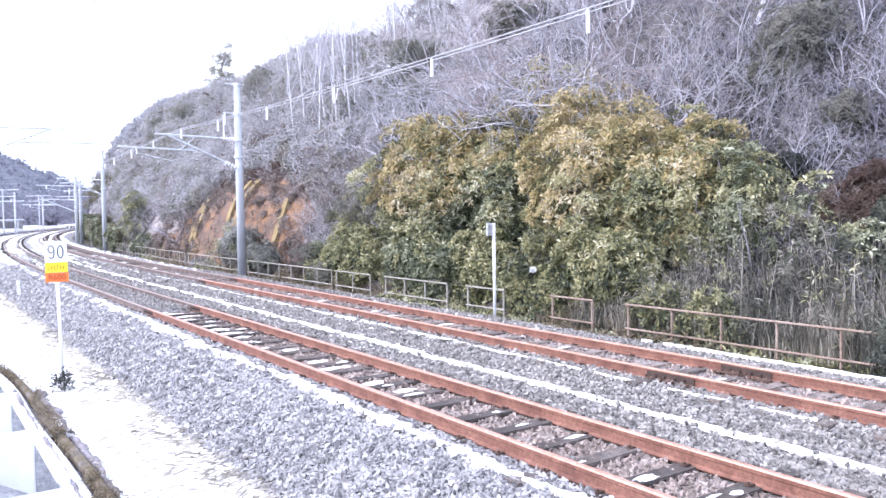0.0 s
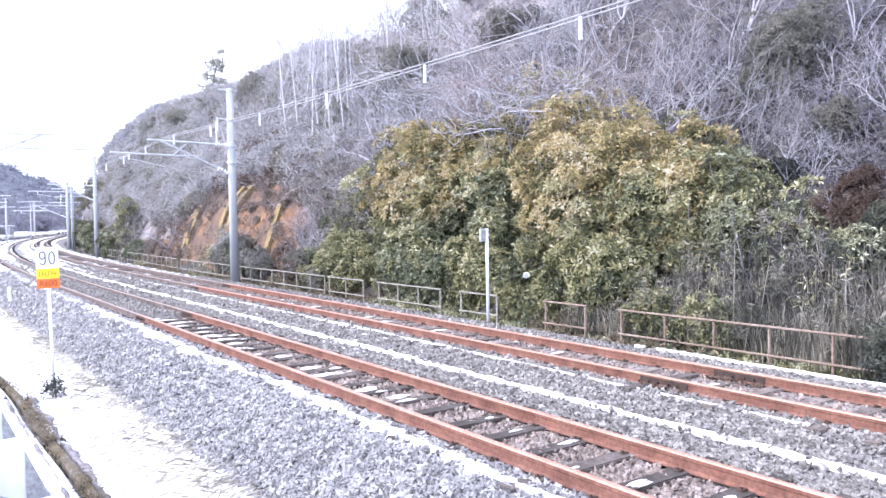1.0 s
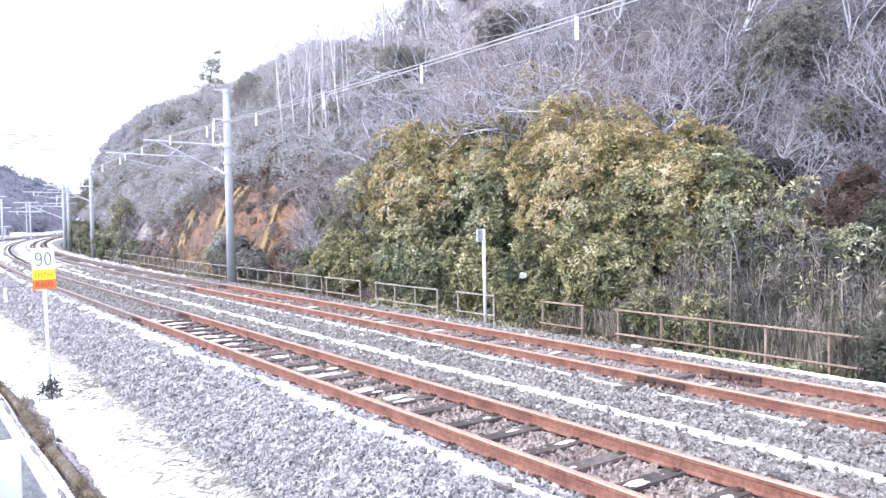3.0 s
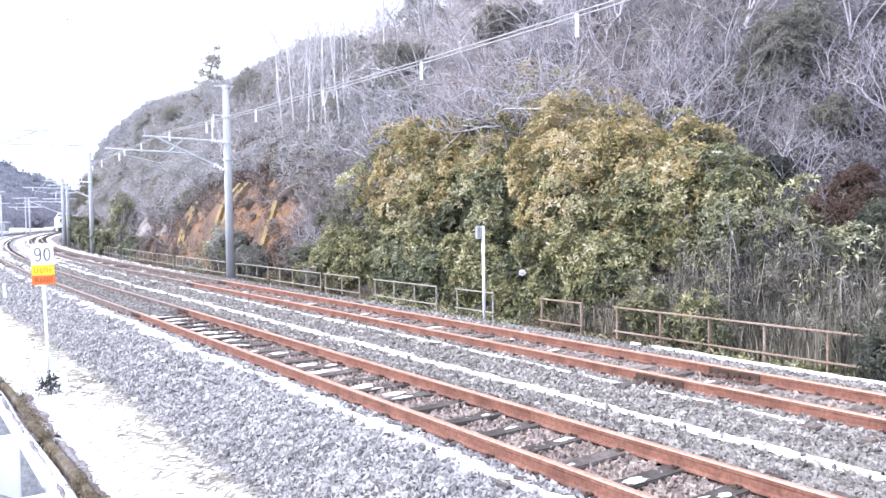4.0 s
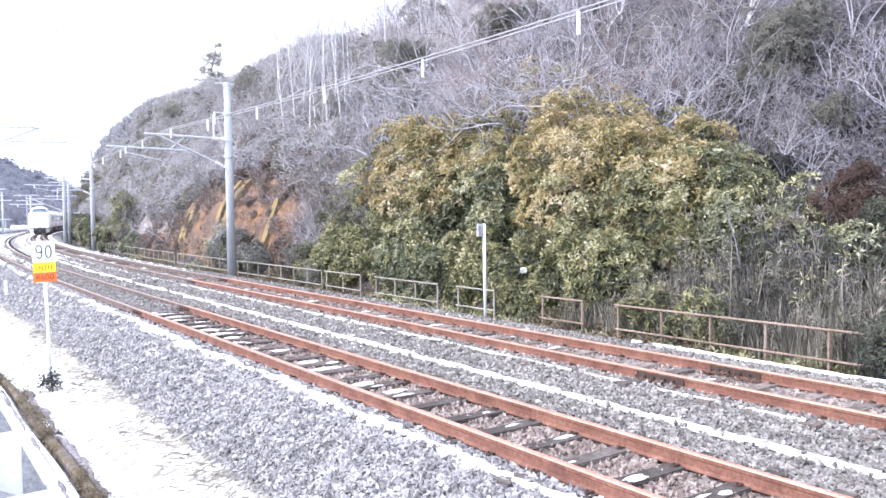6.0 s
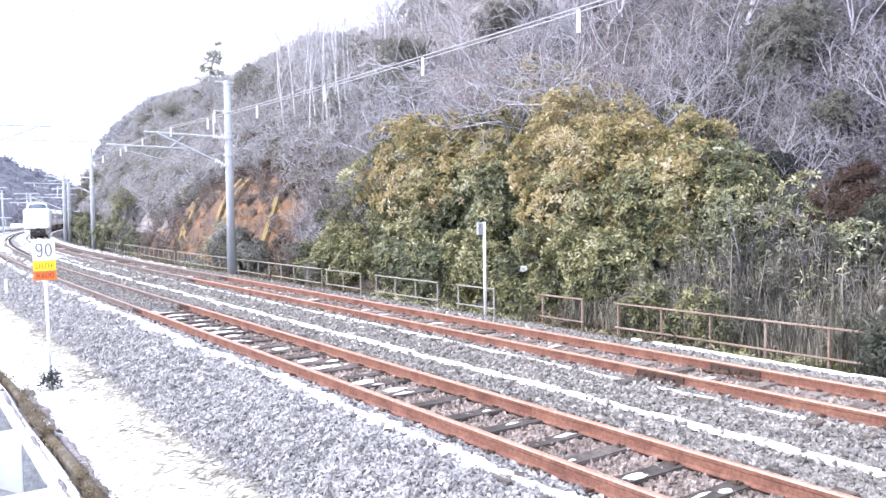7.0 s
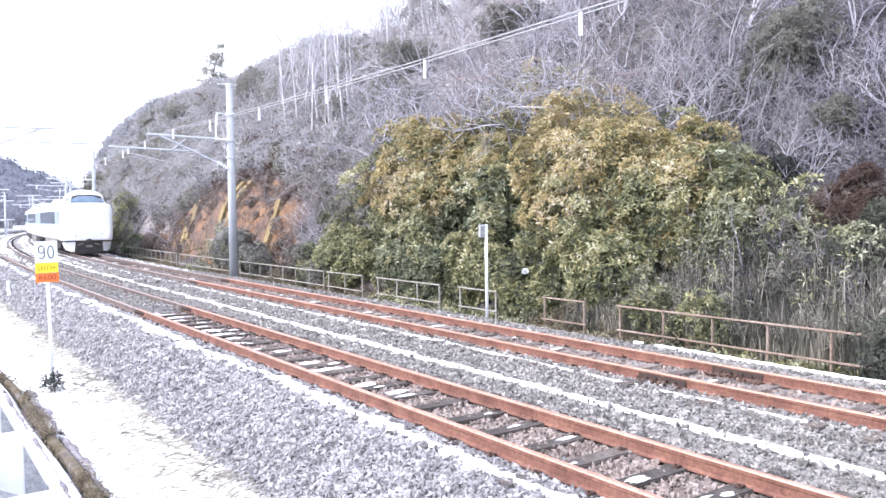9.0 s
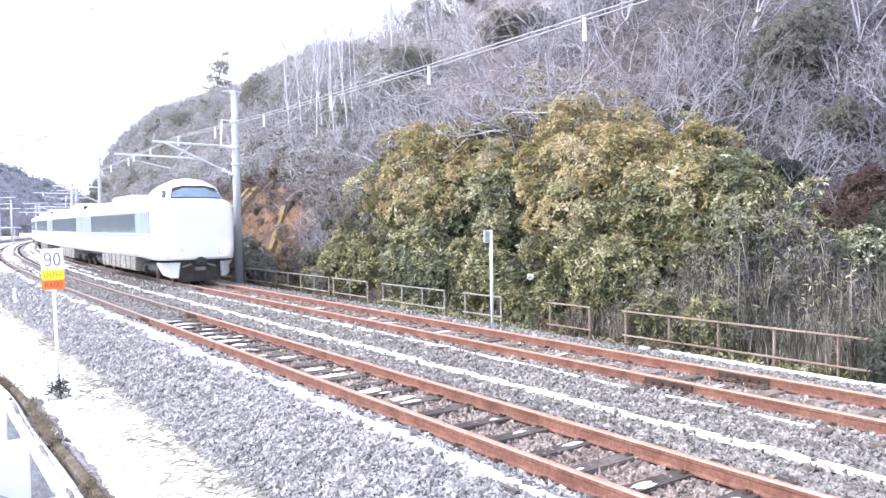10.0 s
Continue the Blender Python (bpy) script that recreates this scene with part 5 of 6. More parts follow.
for s_, u_, a_, b_, c_, sd_ in ((66.0, 12.9, 1.3, 2.2, 1.2, 35), (72.0, 12.8, 1.4, 2.6, 1.4, 36), (79.0, 12.8, 1.5, 3.0, 1.7, 37), (87.0, 12.9, 1.6, 3.2, 1.8, 38), (96.0, 13.0, 1.8, 3.4, 2.0, 39)):
    shrub_at(s_, u_, a_, b_, c_, 600, 0.24, "laurel_dark", "conifer", "dull green shrub beside the fence at the hill's foot", sd_, 18, 0.5)
# evergreens scattered over the wooded slope: bearing, distance, radii
def on_slope(az, d, w, h, seed, leaf):
    """A shrub or small evergreen at a bearing and distance on the wooded slope."""
    x, y = d * math.sin(radians(az)), d * math.cos(radians(az))
    dead = leaf == "dead_leaf"
    build_shrub(x, y, ground_z(x, y), w, w, h, 620 if dead else 900, 0.09 if dead else 0.13, leaf, "hazy_green" if leaf == "soft_olive" else leaf, "shrub still holding red-brown dead leaves on the slope" if dead else "dull olive evergreen among the bare trees", seed, 16, 0.0 if dead else 0.25)


def in_sight(az, el):
    """Where the sight line at a bearing and slope from the path meets the wooded hill."""
    d = np.arange(13.0, 140.0, 0.1)
    x, y = d * math.sin(radians(az)), d * math.cos(radians(az))
    z = terrain(x, y)
    meets = (z - 2.2 >= el * d) & (unplan(x, y)[1] > 13.0)
    i = int(np.argmax(meets)) if meets.any() else int(np.argmax((z - 2.2) / d))
    return float(x[i]), float(y[i]), float(z[i])


def slope_shrub(az, el, w, h, count, leaf, low, high, gold, seed, label, slim=0.36):
    x, y, z = in_sight(az, el)
    build_shrub(x, y, z - 0.15, w, w, h, count, leaf, low, high, label, seed, 18, gold, slim=slim)


slope_shrub(59.6, 0.16, 1.4, 1.15, 1500, 0.09, "soft_olive", "soft_olive", 0.3, 201, "soft olive-brown evergreen high on the wooded slope")
slope_shrub(57.8, 0.135, 0.8, 0.6, 700, 0.09, "soft_olive", "soft_olive", 0.3, 202, "soft olive-brown evergreen high on the wooded slope")
slope_shrub(40.0, 0.22, 1.6, 1.3, 1000, 0.12, "soft_olive", "grey_leaf", 0.5, 203, "dull dark evergreen near the hilltop")
slope_shrub(42.0, 0.235, 1.3, 1.0, 800, 0.12, "soft_olive", "soft_olive", 0.3, 204, "dull dark evergreen near the hilltop")
slope_shrub(26.7, 0.105, 0.8, 0.7, 800, 0.12, "grey_leaf", "soft_olive", 0.4, 214, "dull grey-green evergreen above the red earth")
slope_shrub(28.4, 0.118, 0.7, 0.6, 700, 0.12, "grey_leaf", "laurel_dark", 0.4, 215, "dull grey-green evergreen above the red earth")
slope_shrub(25.6, 0.09, 0.6, 0.4, 500, 0.12, "brown_scrub", "soft_olive", 0.4, 216, "low brown shrub above the red earth")
slope_shrub(31.1, 0.15, 0.8, 0.7, 700, 0.12, "soft_olive", "hazy_green", 0.4, 217, "soft olive evergreen under the slender trees")
slope_shrub(44.9, 0.155, 0.9, 0.75, 700, 0.12, "laurel", "laurel_gold", 0.7, 205, "olive-gold evergreen crown above the thicket")
slope_shrub(62.6, 0.085, 0.6, 0.6, 600, 0.08, "soft_olive", "soft_olive", 0.2, 206, "dull olive evergreen among the bare trees")
# blackish scrub added to give the hollow its shadow
slope_shrub(59.4, 0.035, 0.55, 0.42, 500, 0.09, "weed", "weed", 0.2, 207, "very dark scrub standing in for shadow in a hollow")
slope_shrub(62.3, -0.035, 0.46, 0.78, 1000, 0.06, "dead_leaf", "brown_scrub", 0.15, 208, "shrub still holding red-brown dead leaves on the bank")
slope_shrub(64.1, -0.035, 0.55, 0.98, 1300, 0.06, "dead_leaf", "brown_scrub", 0.15, 218, "taller shrub still holding red-brown dead leaves on the bank")
slope_shrub(65.3, -0.03, 0.6, 0.5, 600, 0.1, "shade_leaf", "shade_leaf", 0.3, 209, "dark green shrub below the dead-leaved bush")
slope_shrub(60.2, -0.05, 0.6, 0.5, 420, 0.14, "reed", "straw", 0.25, 210, "pale straw-coloured bamboo clump above the fence", 0.16)
slope_shrub(58.4, -0.03, 0.5, 0.45, 320, 0.14, "reed", "straw", 0.5, 211, "pale straw-coloured bamboo clump above the fence", 0.16)
slope_shrub(63.6, -0.065, 0.8, 0.5, 650, 0.09, "shade_leaf", "laurel", 0.3, 212, "yellow-green bamboo clump above the fence", 0.2)
slope_shrub(61.9, -0.045, 0.55, 0.36, 380, 0.12, "shade_leaf", "straw", 0.25, 213, "yellow-green bamboo clump above the fence", 0.2)
for az_, d_, w_, h_, sd_ in ((38.0, 52, 2.4, 2.4, 45), (47, 46, 2.2, 2.0, 52), (34.5, 64, 2.6, 2.6, 53)):
    on_slope(az_, d_, w_, h_, sd_, "soft_olive")
for az_, d_, w_, h_, sd_ in ((32.4, 39.5, 1.25, 1.9, 41), (33.8, 40.5, 1.2, 1.4, 91), (31.2, 38, 1.0, 1.1, 92), (59.2, 23.0, 0.75, 0.9, 43), (60.8, 24.2, 0.8, 0.75, 56), (54.5, 21.4, 0.6, 0.5, 57), (22, 62, 2.2, 1.7, 48), (17, 80, 2.4, 1.0, 49), (33.2, 36.5, 1.0, 1.2, 93), (28.3, 41, 1.5, 1.2, 42), (30.5, 33, 1.2, 0.8, 55)):
    on_slope(az_, d_, w_, h_, sd_, "hazy_green")
for az_, d_, w_, h_, sd_ in ((22.4, 46, 1.2, 0.7, 51),):
    on_slope(az_, d_, w_, h_, sd_, "dead_leaf")
on_slope(26.3, 31.5, 0.9, 0.6, 44, "laurel_dark")


def build_pine(az, d, height, seed):
    x, y = d * math.sin(radians(az)), d * math.cos(radians(az))
    r = np.random.default_rng(seed)
    t = thing("pine_tree", Matrix.Translation((x, y, ground_z(x, y))), "tall ragged pine standing above the wooded skyline", "tree")
    T = stem(r, (0, 0, -0.3), (0.05, 0, 1), height, 8, 0.06, 0.1)
    V, F = tubes([(T, np.linspace(0.16, 0.04, 8))], 6)
    mesh_object("trunk", V, F, M["bark_grey"], True, t)
    P, A, lines = [], [], []
    for i in range(15):
        f = r.uniform(0.3, 1.0)
        j = min(6, int(f * 7))
        b = T[j] + (T[j + 1] - T[j]) * (f * 7 - j)
        a = r.uniform(0, 6.283)
        e = b + np.array([math.cos(a), math.sin(a), r.uniform(0.0, 0.5)]) * height * 0.2 * r.uniform(0.5, 1.2) * (1.25 - 0.6 * f)
        lines.append((np.array([b, (b + e) / 2 + np.array([0, 0, 0.1]), e]), np.array([0.05, 0.035, 0.015])))
        q = e + r.normal(0, 0.36, (22, 3)) * np.array([1, 1, 0.5])
        P.append(q)
        A.append(np.tile([[0, 0, 1.0]], (22, 1)) + r.normal(0, 0.5, (22, 3)))
    V, F = tubes(lines, 4)
    mesh_object("limb_frame", V, F, M["bark_grey"], True, t)
    A = np.concatenate(A)
    A /= np.linalg.norm(A, axis=1, keepdims=True)
    V, F = rosettes(r, np.concatenate(P), A, 7, 0.3, 0.22, 0.8)
    mesh_object("needles", V, F, M["conifer"], False, t)


build_pine(18.95, 84, 5.6, 61)
build_pine(10.9, 100, 5.0, 62)
build_pine(10.3, 112, 5.2, 63)


def scatter_on_hill(n, r, d0, d1, az0=8, az1=68, power=1.0, foot=14.3):
    """Places on the wooded slope by bearing and distance from the path."""
    x, y = [], []
    while len(x) < n:
        az, d = radians(r.uniform(az0, az1)), d0 + (d1 - d0) * r.uniform(0, 1) ** power
        px, py = d * math.sin(az), d * math.cos(az)
        s, u = unplan(px, py)
        if u < foot or (30 < s < 56 and u < bare_top(s) + 0.2):
            continue
        x.append(px)
        y.append(py)
    x, y = np.array(x), np.array(y)
    return np.stack([x, y, terrain(x, y)], -1)


def build_bare_trees():
    kinds = []
    for i, (h, forks, spread, mat) in enumerate([(6.0, 5, 0.5, "bark_pale"), (7.0, 4, 0.4, "bark_pale"), (5.0, 6, 0.7, "bark_grey"), (7.5, 5, 0.45, "bark_grey"), (5.5, 5, 0.6, "bark_pale"), (6.5, 6, 0.55, "bark_grey"), (4.5, 6, 0.8, "bark_grey")]):
        trunk, branch = vase_skeleton(40 + i, h, forks, spread)
        t = thing("bare_tree", Matrix(), "leafless grey deciduous tree on the wooded slope", "tree", "bare trees on the slope")
        V, F = tubes(trunk, 6)
        mesh_object("trunk", V, F, M[mat], True, t)
        V, F = tubes(branch, 3)
        mesh_object("crown", V, F, M[mat], True, t)
        kinds.append(t)
    r = np.random.default_rng(5)
    spots = []
    while len(spots) < 140:
        p = scatter_on_hill(1, r, 24, 72, 20, 69, 0.9, 16.0)[0]
        if all((p[0] - a[0]) ** 2 + (p[1] - a[1]) ** 2 > 3.0 for a in spots):
            spots.append(p)
    spots += list(scatter_on_hill(16, r, 18.5, 26, 52, 69, 1.0, 16.3))
    for i, (x, y, z) in enumerate(spots):
        k = r.uniform(0.25, 0.45) if math.hypot(x, y) < 26.5 else r.uniform(0.5, 0.9) if math.hypot(x, y) < 50 else r.uniform(0.6, 0.9)
        k *= 0.85 if math.degrees(math.atan2(x, y)) > 55 else 1.0
        m = Matrix.Translation((x, y, z - 0.05)) @ pose(0, 0, 0, r.normal(0, 7), r.normal(0, 7), r.uniform(0, 360)) @ Matrix.Scale(k, 4)
        if i < len(kinds):
            kinds[i].matrix_basis = m
        else:
            copy_thing(kinds[r.choice((0, 2, 3, 5, 6)) if math.degrees(math.atan2(x, y)) > 55 else r.integers(len(kinds))], m)
    # pale spreading trees that stand out on the slope: bearing, sight slope, scale, lean
    for az, el, k, tilt in ((51.6, 0.15, 0.62, 4), (50.4, 0.155, 0.5, -8), (48.4, 0.17, 0.6, -14), (56.4, 0.215, 0.7, 32), (60.5, 0.155, 0.45, -6), (59.3, 0.13, 0.36, 0), (61.0, 0.03, 0.36, 3), (53.2, 0.13, 0.5, 40),
                            (58.7, 0.02, 0.3, 30), (63.3, 0.19, 0.5, 10), (55.3, 0.16, 0.5, 25), (42.4, 0.19, 0.6, -5), (47.7, 0.22, 0.7, 5), (62.0, 0.14, 0.45, 20), (57.2, 0.07, 0.36, 20), (45.8, 0.2, 0.6, -10), (66.0, 0.1, 0.5, -10)):
        x, y, z = in_sight(az, el)
        side = pose(0, 0, 0, 0, 0, -az) @ pose(0, 0, 0, 0, tilt, 0) @ pose(0, 0, 0, 0, 0, r.uniform(0, 360))
        copy_thing(kinds[r.choice((0, 1, 4))], Matrix.Translation((x, y, z - 0.1)) @ side @ Matrix.Scale(k, 4))
    # slender pale trunks along the skyline
    slim = []
    for i in range(3):
        trunk, branch = bare_skeleton(60 + i, 7.8, 1, 0.22, 6, 3, 1, 0.3, 0.0)
        t = thing("slender_tree", Matrix(), "tall slender pale-barked tree on the ridge", "tree", "slender trees on the ridge")
        T0 = trunk[0][0].copy()
        for P, R in trunk + branch:
            for a in (0, 1):
                P[:, a] -= 0.75 * np.interp(P[:, 2], T0[:, 2], T0[:, a])
        V, F = tubes([(P, R * 0.62) for P, R in trunk], 6)
        mesh_object("trunk", V, F, M["birch"], True, t)
        V, F = tubes(branch, 3)
        mesh_object("crown", V, F, M["bark_pale"], True, t)
        slim.append(t)
    for i, (az, d) in enumerate(((27.25, 40), (28.2, 39), (28.55, 40), (26.9, 42), (26.4, 43), (25.9, 41), (27.7, 43), (24.1, 44), (24.9, 45), (29.0, 45), (25.4, 46), (34.3, 50), (35.2, 52), (28.0, 47), (31.6, 48))):
        x, y = d * math.sin(radians(az)), d * math.cos(radians(az))
        m = Matrix.Translation((x, y, ground_z(x, y) - 0.05)) @ pose(0, 0, 0, r.normal(0, 3.5), r.normal(0, 3.5), r.uniform(0, 360))
        if i < 3:
            slim[i].matrix_basis = m
        else:
            copy_thing(slim[i % 3], m)


build_bare_trees()


def joined(templates, places, r, name, material, label, category, smin=0.8, smax=1.2):
    """Many far plants as one mesh. templates: [(V, F)], places (n, 3)."""
    VV, FF, at = [], [], 0
    for p in places:
        V, F = templates[r.integers(len(templates))]
        a, k = r.uniform(0, 6.283), r.uniform(smin, smax)
        ca, sa = math.cos(a) * k, math.sin(a) * k
        W = np.stack([V[:, 0] * ca - V[:, 1] * sa, V[:, 0] * sa + V[:, 1] * ca, V[:, 2] * k], -1) + p
        VV.append(W)
        FF.append(F + at)
        at += len(V)
    ob = mesh_object(name, np.concatenate(VV), np.concatenate(FF), material, False)
    return tagged(ob, label, category, kind="stuff")


def build_far_woods():
    r = np.random.default_rng(9)
    T = []
    for i in range(5):
        trunk, branch = vase_skeleton(80 + i, 5.5, 4, 0.55)
        T.append(tubes([(P[::2] if len(P) > 3 else P, (R * 1.25)[::2] if len(P) > 3 else R * 1.25) for P, R in trunk + branch[:int(len(branch) * 0.75)]], 3))
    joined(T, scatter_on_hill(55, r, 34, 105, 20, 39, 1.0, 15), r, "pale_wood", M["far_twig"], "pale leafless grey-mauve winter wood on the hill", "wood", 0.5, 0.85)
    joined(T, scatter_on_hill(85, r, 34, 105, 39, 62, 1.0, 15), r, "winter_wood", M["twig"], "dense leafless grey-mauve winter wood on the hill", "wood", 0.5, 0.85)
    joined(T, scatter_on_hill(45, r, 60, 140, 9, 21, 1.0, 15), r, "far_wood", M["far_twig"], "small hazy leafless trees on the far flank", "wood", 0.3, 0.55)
    # brushwood that covers the slope
    def brush(seed, n, lo, hi, kids=4, rad=0.011):
        rr = np.random.default_rng(seed)
        lines = []
        for _ in range(n):
            a = rr.uniform(0, 6.283)
            ln = rr.uniform(lo, hi)
            P = stem(rr, (rr.normal(0, 0.3), rr.normal(0, 0.3), -0.1), (math.cos(a) * 0.6, math.sin(a) * 0.6, 0.9), ln, 3, 0.35, -0.05)
            lines.append((P, np.linspace(rad, rad * 0.5, 3)))
            for _ in range(kids):
                f = rr.uniform(0.35, 1.0)
                q = P[1] + (P[2] - P[1]) * (f * 2 - 1) if f > 0.5 else P[0] + (P[1] - P[0]) * f * 2
                e = q + (rr.normal(0, 0.4, 3) + np.array([0, 0, 0.25])) * ln * 0.4
                lines.append((np.array([q, e]), np.array([rad * 0.55, rad * 0.3])))
        return tubes(lines, 3)
    B = [brush(120 + i, 8, 0.5, 1.25) for i in range(5)]
    joined(B, np.concatenate([scatter_on_hill(760, r, 17, 52, 37, 69, 0.85), scatter_on_hill(240, r, 16, 27, 52, 69, 1.0, 14.9)]), r, "brushwood", M["twig"], "tangled leafless brushwood covering the slope", "brushwood", 0.4, 1.15)
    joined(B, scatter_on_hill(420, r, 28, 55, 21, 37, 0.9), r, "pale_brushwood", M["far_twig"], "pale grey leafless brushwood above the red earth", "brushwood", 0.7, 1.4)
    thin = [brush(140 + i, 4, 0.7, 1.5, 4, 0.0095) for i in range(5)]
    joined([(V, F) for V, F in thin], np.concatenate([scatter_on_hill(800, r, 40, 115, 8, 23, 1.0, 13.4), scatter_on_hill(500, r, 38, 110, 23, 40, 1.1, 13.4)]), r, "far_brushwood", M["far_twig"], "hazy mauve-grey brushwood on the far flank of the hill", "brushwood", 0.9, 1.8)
    # leaves and low growth on the forest floor
    P = np.concatenate([scatter_on_hill(4200, r, 15.5, 48, 40, 69, 0.8), scatter_on_hill(1500, r, 15.5, 26, 52, 69, 1.0), scatter_on_hill(500, r, 26, 60, 21, 40, 1.0)])
    P[:, 2] += r.uniform(0.0, 0.35, len(P))
    A = r.normal(0, 0.5, (len(P), 3)) + np.array([-0.4, -0.2, 0.8])
    A /= np.linalg.norm(A, axis=1, keepdims=True)
    V, F = rosettes(r, P, A, 6, 0.17, 0.4)
    tagged(mesh_object("forest_floor", V, F, M["floor_leaf"]), "dead leaves and low growth on the forest floor", "undergrowth", kind="stuff")
    out = np.array([on_bank(r.uniform(31, 56), r.uniform(12.9, 15.6)) for _ in range(620)])
    out[:, 2] += r.uniform(0.0, 0.3, len(out))
    A = r.normal(0, 0.5, (len(out), 3)) + np.array([-0.6, -0.3, 0.5])
    A /= np.linalg.norm(A, axis=1, keepdims=True)
    V, F = rosettes(r, out, A, 6, 0.17, 0.4)
    tagged(mesh_object("earth_litter", V, F, M["brown_scrub"]), "dead brown leaves caught on the red earth slope", "undergrowth", kind="stuff")
    out = np.array([on_bank(r.uniform(27.6, 31.5), r.uniform(13.6, 17.5)) for _ in range(110)])
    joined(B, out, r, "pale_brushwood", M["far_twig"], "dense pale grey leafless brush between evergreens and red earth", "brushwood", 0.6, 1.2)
    out = np.array([on_bank(r.uniform(5.6, 10.8), r.uniform(13.4, 16.4)) for _ in range(90)])
    joined(B, out, r, "bank_brush", M["twig"], "grey-violet leafless brush among the bamboo grass", "brushwood", 0.35, 0.8)
    # red-brown brush hanging over the bare earth
    out = []
    for _ in range(480):
        s, u = r.uniform(30, 64), r.uniform(13.0, 17.5)
        if u < bare_top(s) - 0.1 and r.random() < 0.6:
            continue
        out.append(on_bank(s, u))
    joined(B, np.array(out), r, "brown_brush", M["brown_twig"], "red-brown leafless brush over the bare red earth", "brushwood", 0.45, 1.0)


build_far_woods()


def build_far_crowns():
    """Soft rounded crowns of small far trees on the hill's flank and ridge."""
    r = np.random.default_rng(77)

    def crowns(places, size, per, leaf, slim, mat, name, label):
        P, A = [], []
        for p in places:
            k = r.uniform(*size)
            d = r.normal(size=(per, 3))
            d /= np.linalg.norm(d, axis=1, keepdims=True)
            P.append(p + d * k * r.uniform(0.55, 1.0, (per, 1)) * np.array([1, 1, 0.85]) + np.array([0, 0, k * 0.6]))
            A.append(d + np.array([0, 0, 0.5]))
        A = np.concatenate(A)
        A /= np.linalg.norm(A, axis=1, keepdims=True)
        V, F = rosettes(r, np.concatenate(P), A, 5, leaf, slim)
        tagged(mesh_object(name, V, F, M[mat]), label, "wood", kind="stuff")

    def seen_cover(n, az0, az1, low=0.0, high=0.88):
        out = []
        for _ in range(n):
            az = r.uniform(az0, az1)
            top = float(np.interp(az, SKY_AZ, SKY_EL))
            out.append(in_sight(az, low + (top * high - low) * r.random()))
        return np.array([q for q in out if unplan(q[0], q[1])[1] > bare_top(unplan(q[0], q[1])[0]) + 0.3])

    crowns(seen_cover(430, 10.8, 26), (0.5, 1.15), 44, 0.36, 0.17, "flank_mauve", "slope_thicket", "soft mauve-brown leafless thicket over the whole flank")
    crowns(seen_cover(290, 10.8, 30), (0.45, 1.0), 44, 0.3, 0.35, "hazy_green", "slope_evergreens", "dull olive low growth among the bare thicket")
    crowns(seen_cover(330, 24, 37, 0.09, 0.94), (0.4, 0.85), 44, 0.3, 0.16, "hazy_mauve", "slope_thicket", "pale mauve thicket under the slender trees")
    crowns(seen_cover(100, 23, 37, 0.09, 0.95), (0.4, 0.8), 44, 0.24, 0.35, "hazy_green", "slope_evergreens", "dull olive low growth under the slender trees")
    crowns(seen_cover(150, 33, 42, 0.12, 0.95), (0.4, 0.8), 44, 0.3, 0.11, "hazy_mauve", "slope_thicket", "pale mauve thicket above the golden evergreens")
    crowns(seen_cover(45, 27, 36, 0.12, 0.95), (0.4, 0.9), 44, 0.24, 0.35, "soft_olive", "slope_evergreens", "olive low growth behind the slender trees")
    bank = []
    for _ in range(130):
        q = r.uniform(30.5, 55)
        bank.append(on_bank(q, r.uniform(max(12.9, float(bare_top(q)) - 1.3), float(bare_top(q)) + 0.5)))
    crowns(np.array(bank), (0.16, 0.42), 34, 0.17, 0.25, "brown_scrub", "bank_scrub", "thin brown scrub on the bare red bank")
    crowns(seen_cover(170, 12, 30, 0.02, 0.75), (0.4, 0.9), 40, 0.26, 0.3, "brown_scrub", "slope_scrub", "brown scrub among the bare thicket")
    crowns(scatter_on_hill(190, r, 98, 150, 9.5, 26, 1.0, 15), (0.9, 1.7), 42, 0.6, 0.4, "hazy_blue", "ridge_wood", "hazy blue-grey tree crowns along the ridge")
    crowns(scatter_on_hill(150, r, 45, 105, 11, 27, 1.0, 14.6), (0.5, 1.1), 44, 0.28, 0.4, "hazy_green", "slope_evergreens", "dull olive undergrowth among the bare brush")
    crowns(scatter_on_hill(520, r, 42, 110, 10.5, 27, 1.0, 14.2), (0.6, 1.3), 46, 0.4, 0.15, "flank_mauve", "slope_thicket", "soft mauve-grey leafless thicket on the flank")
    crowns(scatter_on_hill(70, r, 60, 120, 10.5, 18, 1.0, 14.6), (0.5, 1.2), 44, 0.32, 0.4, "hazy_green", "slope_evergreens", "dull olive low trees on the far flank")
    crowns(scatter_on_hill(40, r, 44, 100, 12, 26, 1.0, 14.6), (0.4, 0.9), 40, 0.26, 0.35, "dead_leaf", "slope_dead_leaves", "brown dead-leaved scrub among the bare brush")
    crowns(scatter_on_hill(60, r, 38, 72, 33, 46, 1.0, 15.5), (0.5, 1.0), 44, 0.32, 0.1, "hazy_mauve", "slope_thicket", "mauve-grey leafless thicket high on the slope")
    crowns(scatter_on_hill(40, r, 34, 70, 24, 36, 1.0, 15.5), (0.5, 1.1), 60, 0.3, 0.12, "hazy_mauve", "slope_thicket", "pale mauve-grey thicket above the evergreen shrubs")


build_far_crowns()


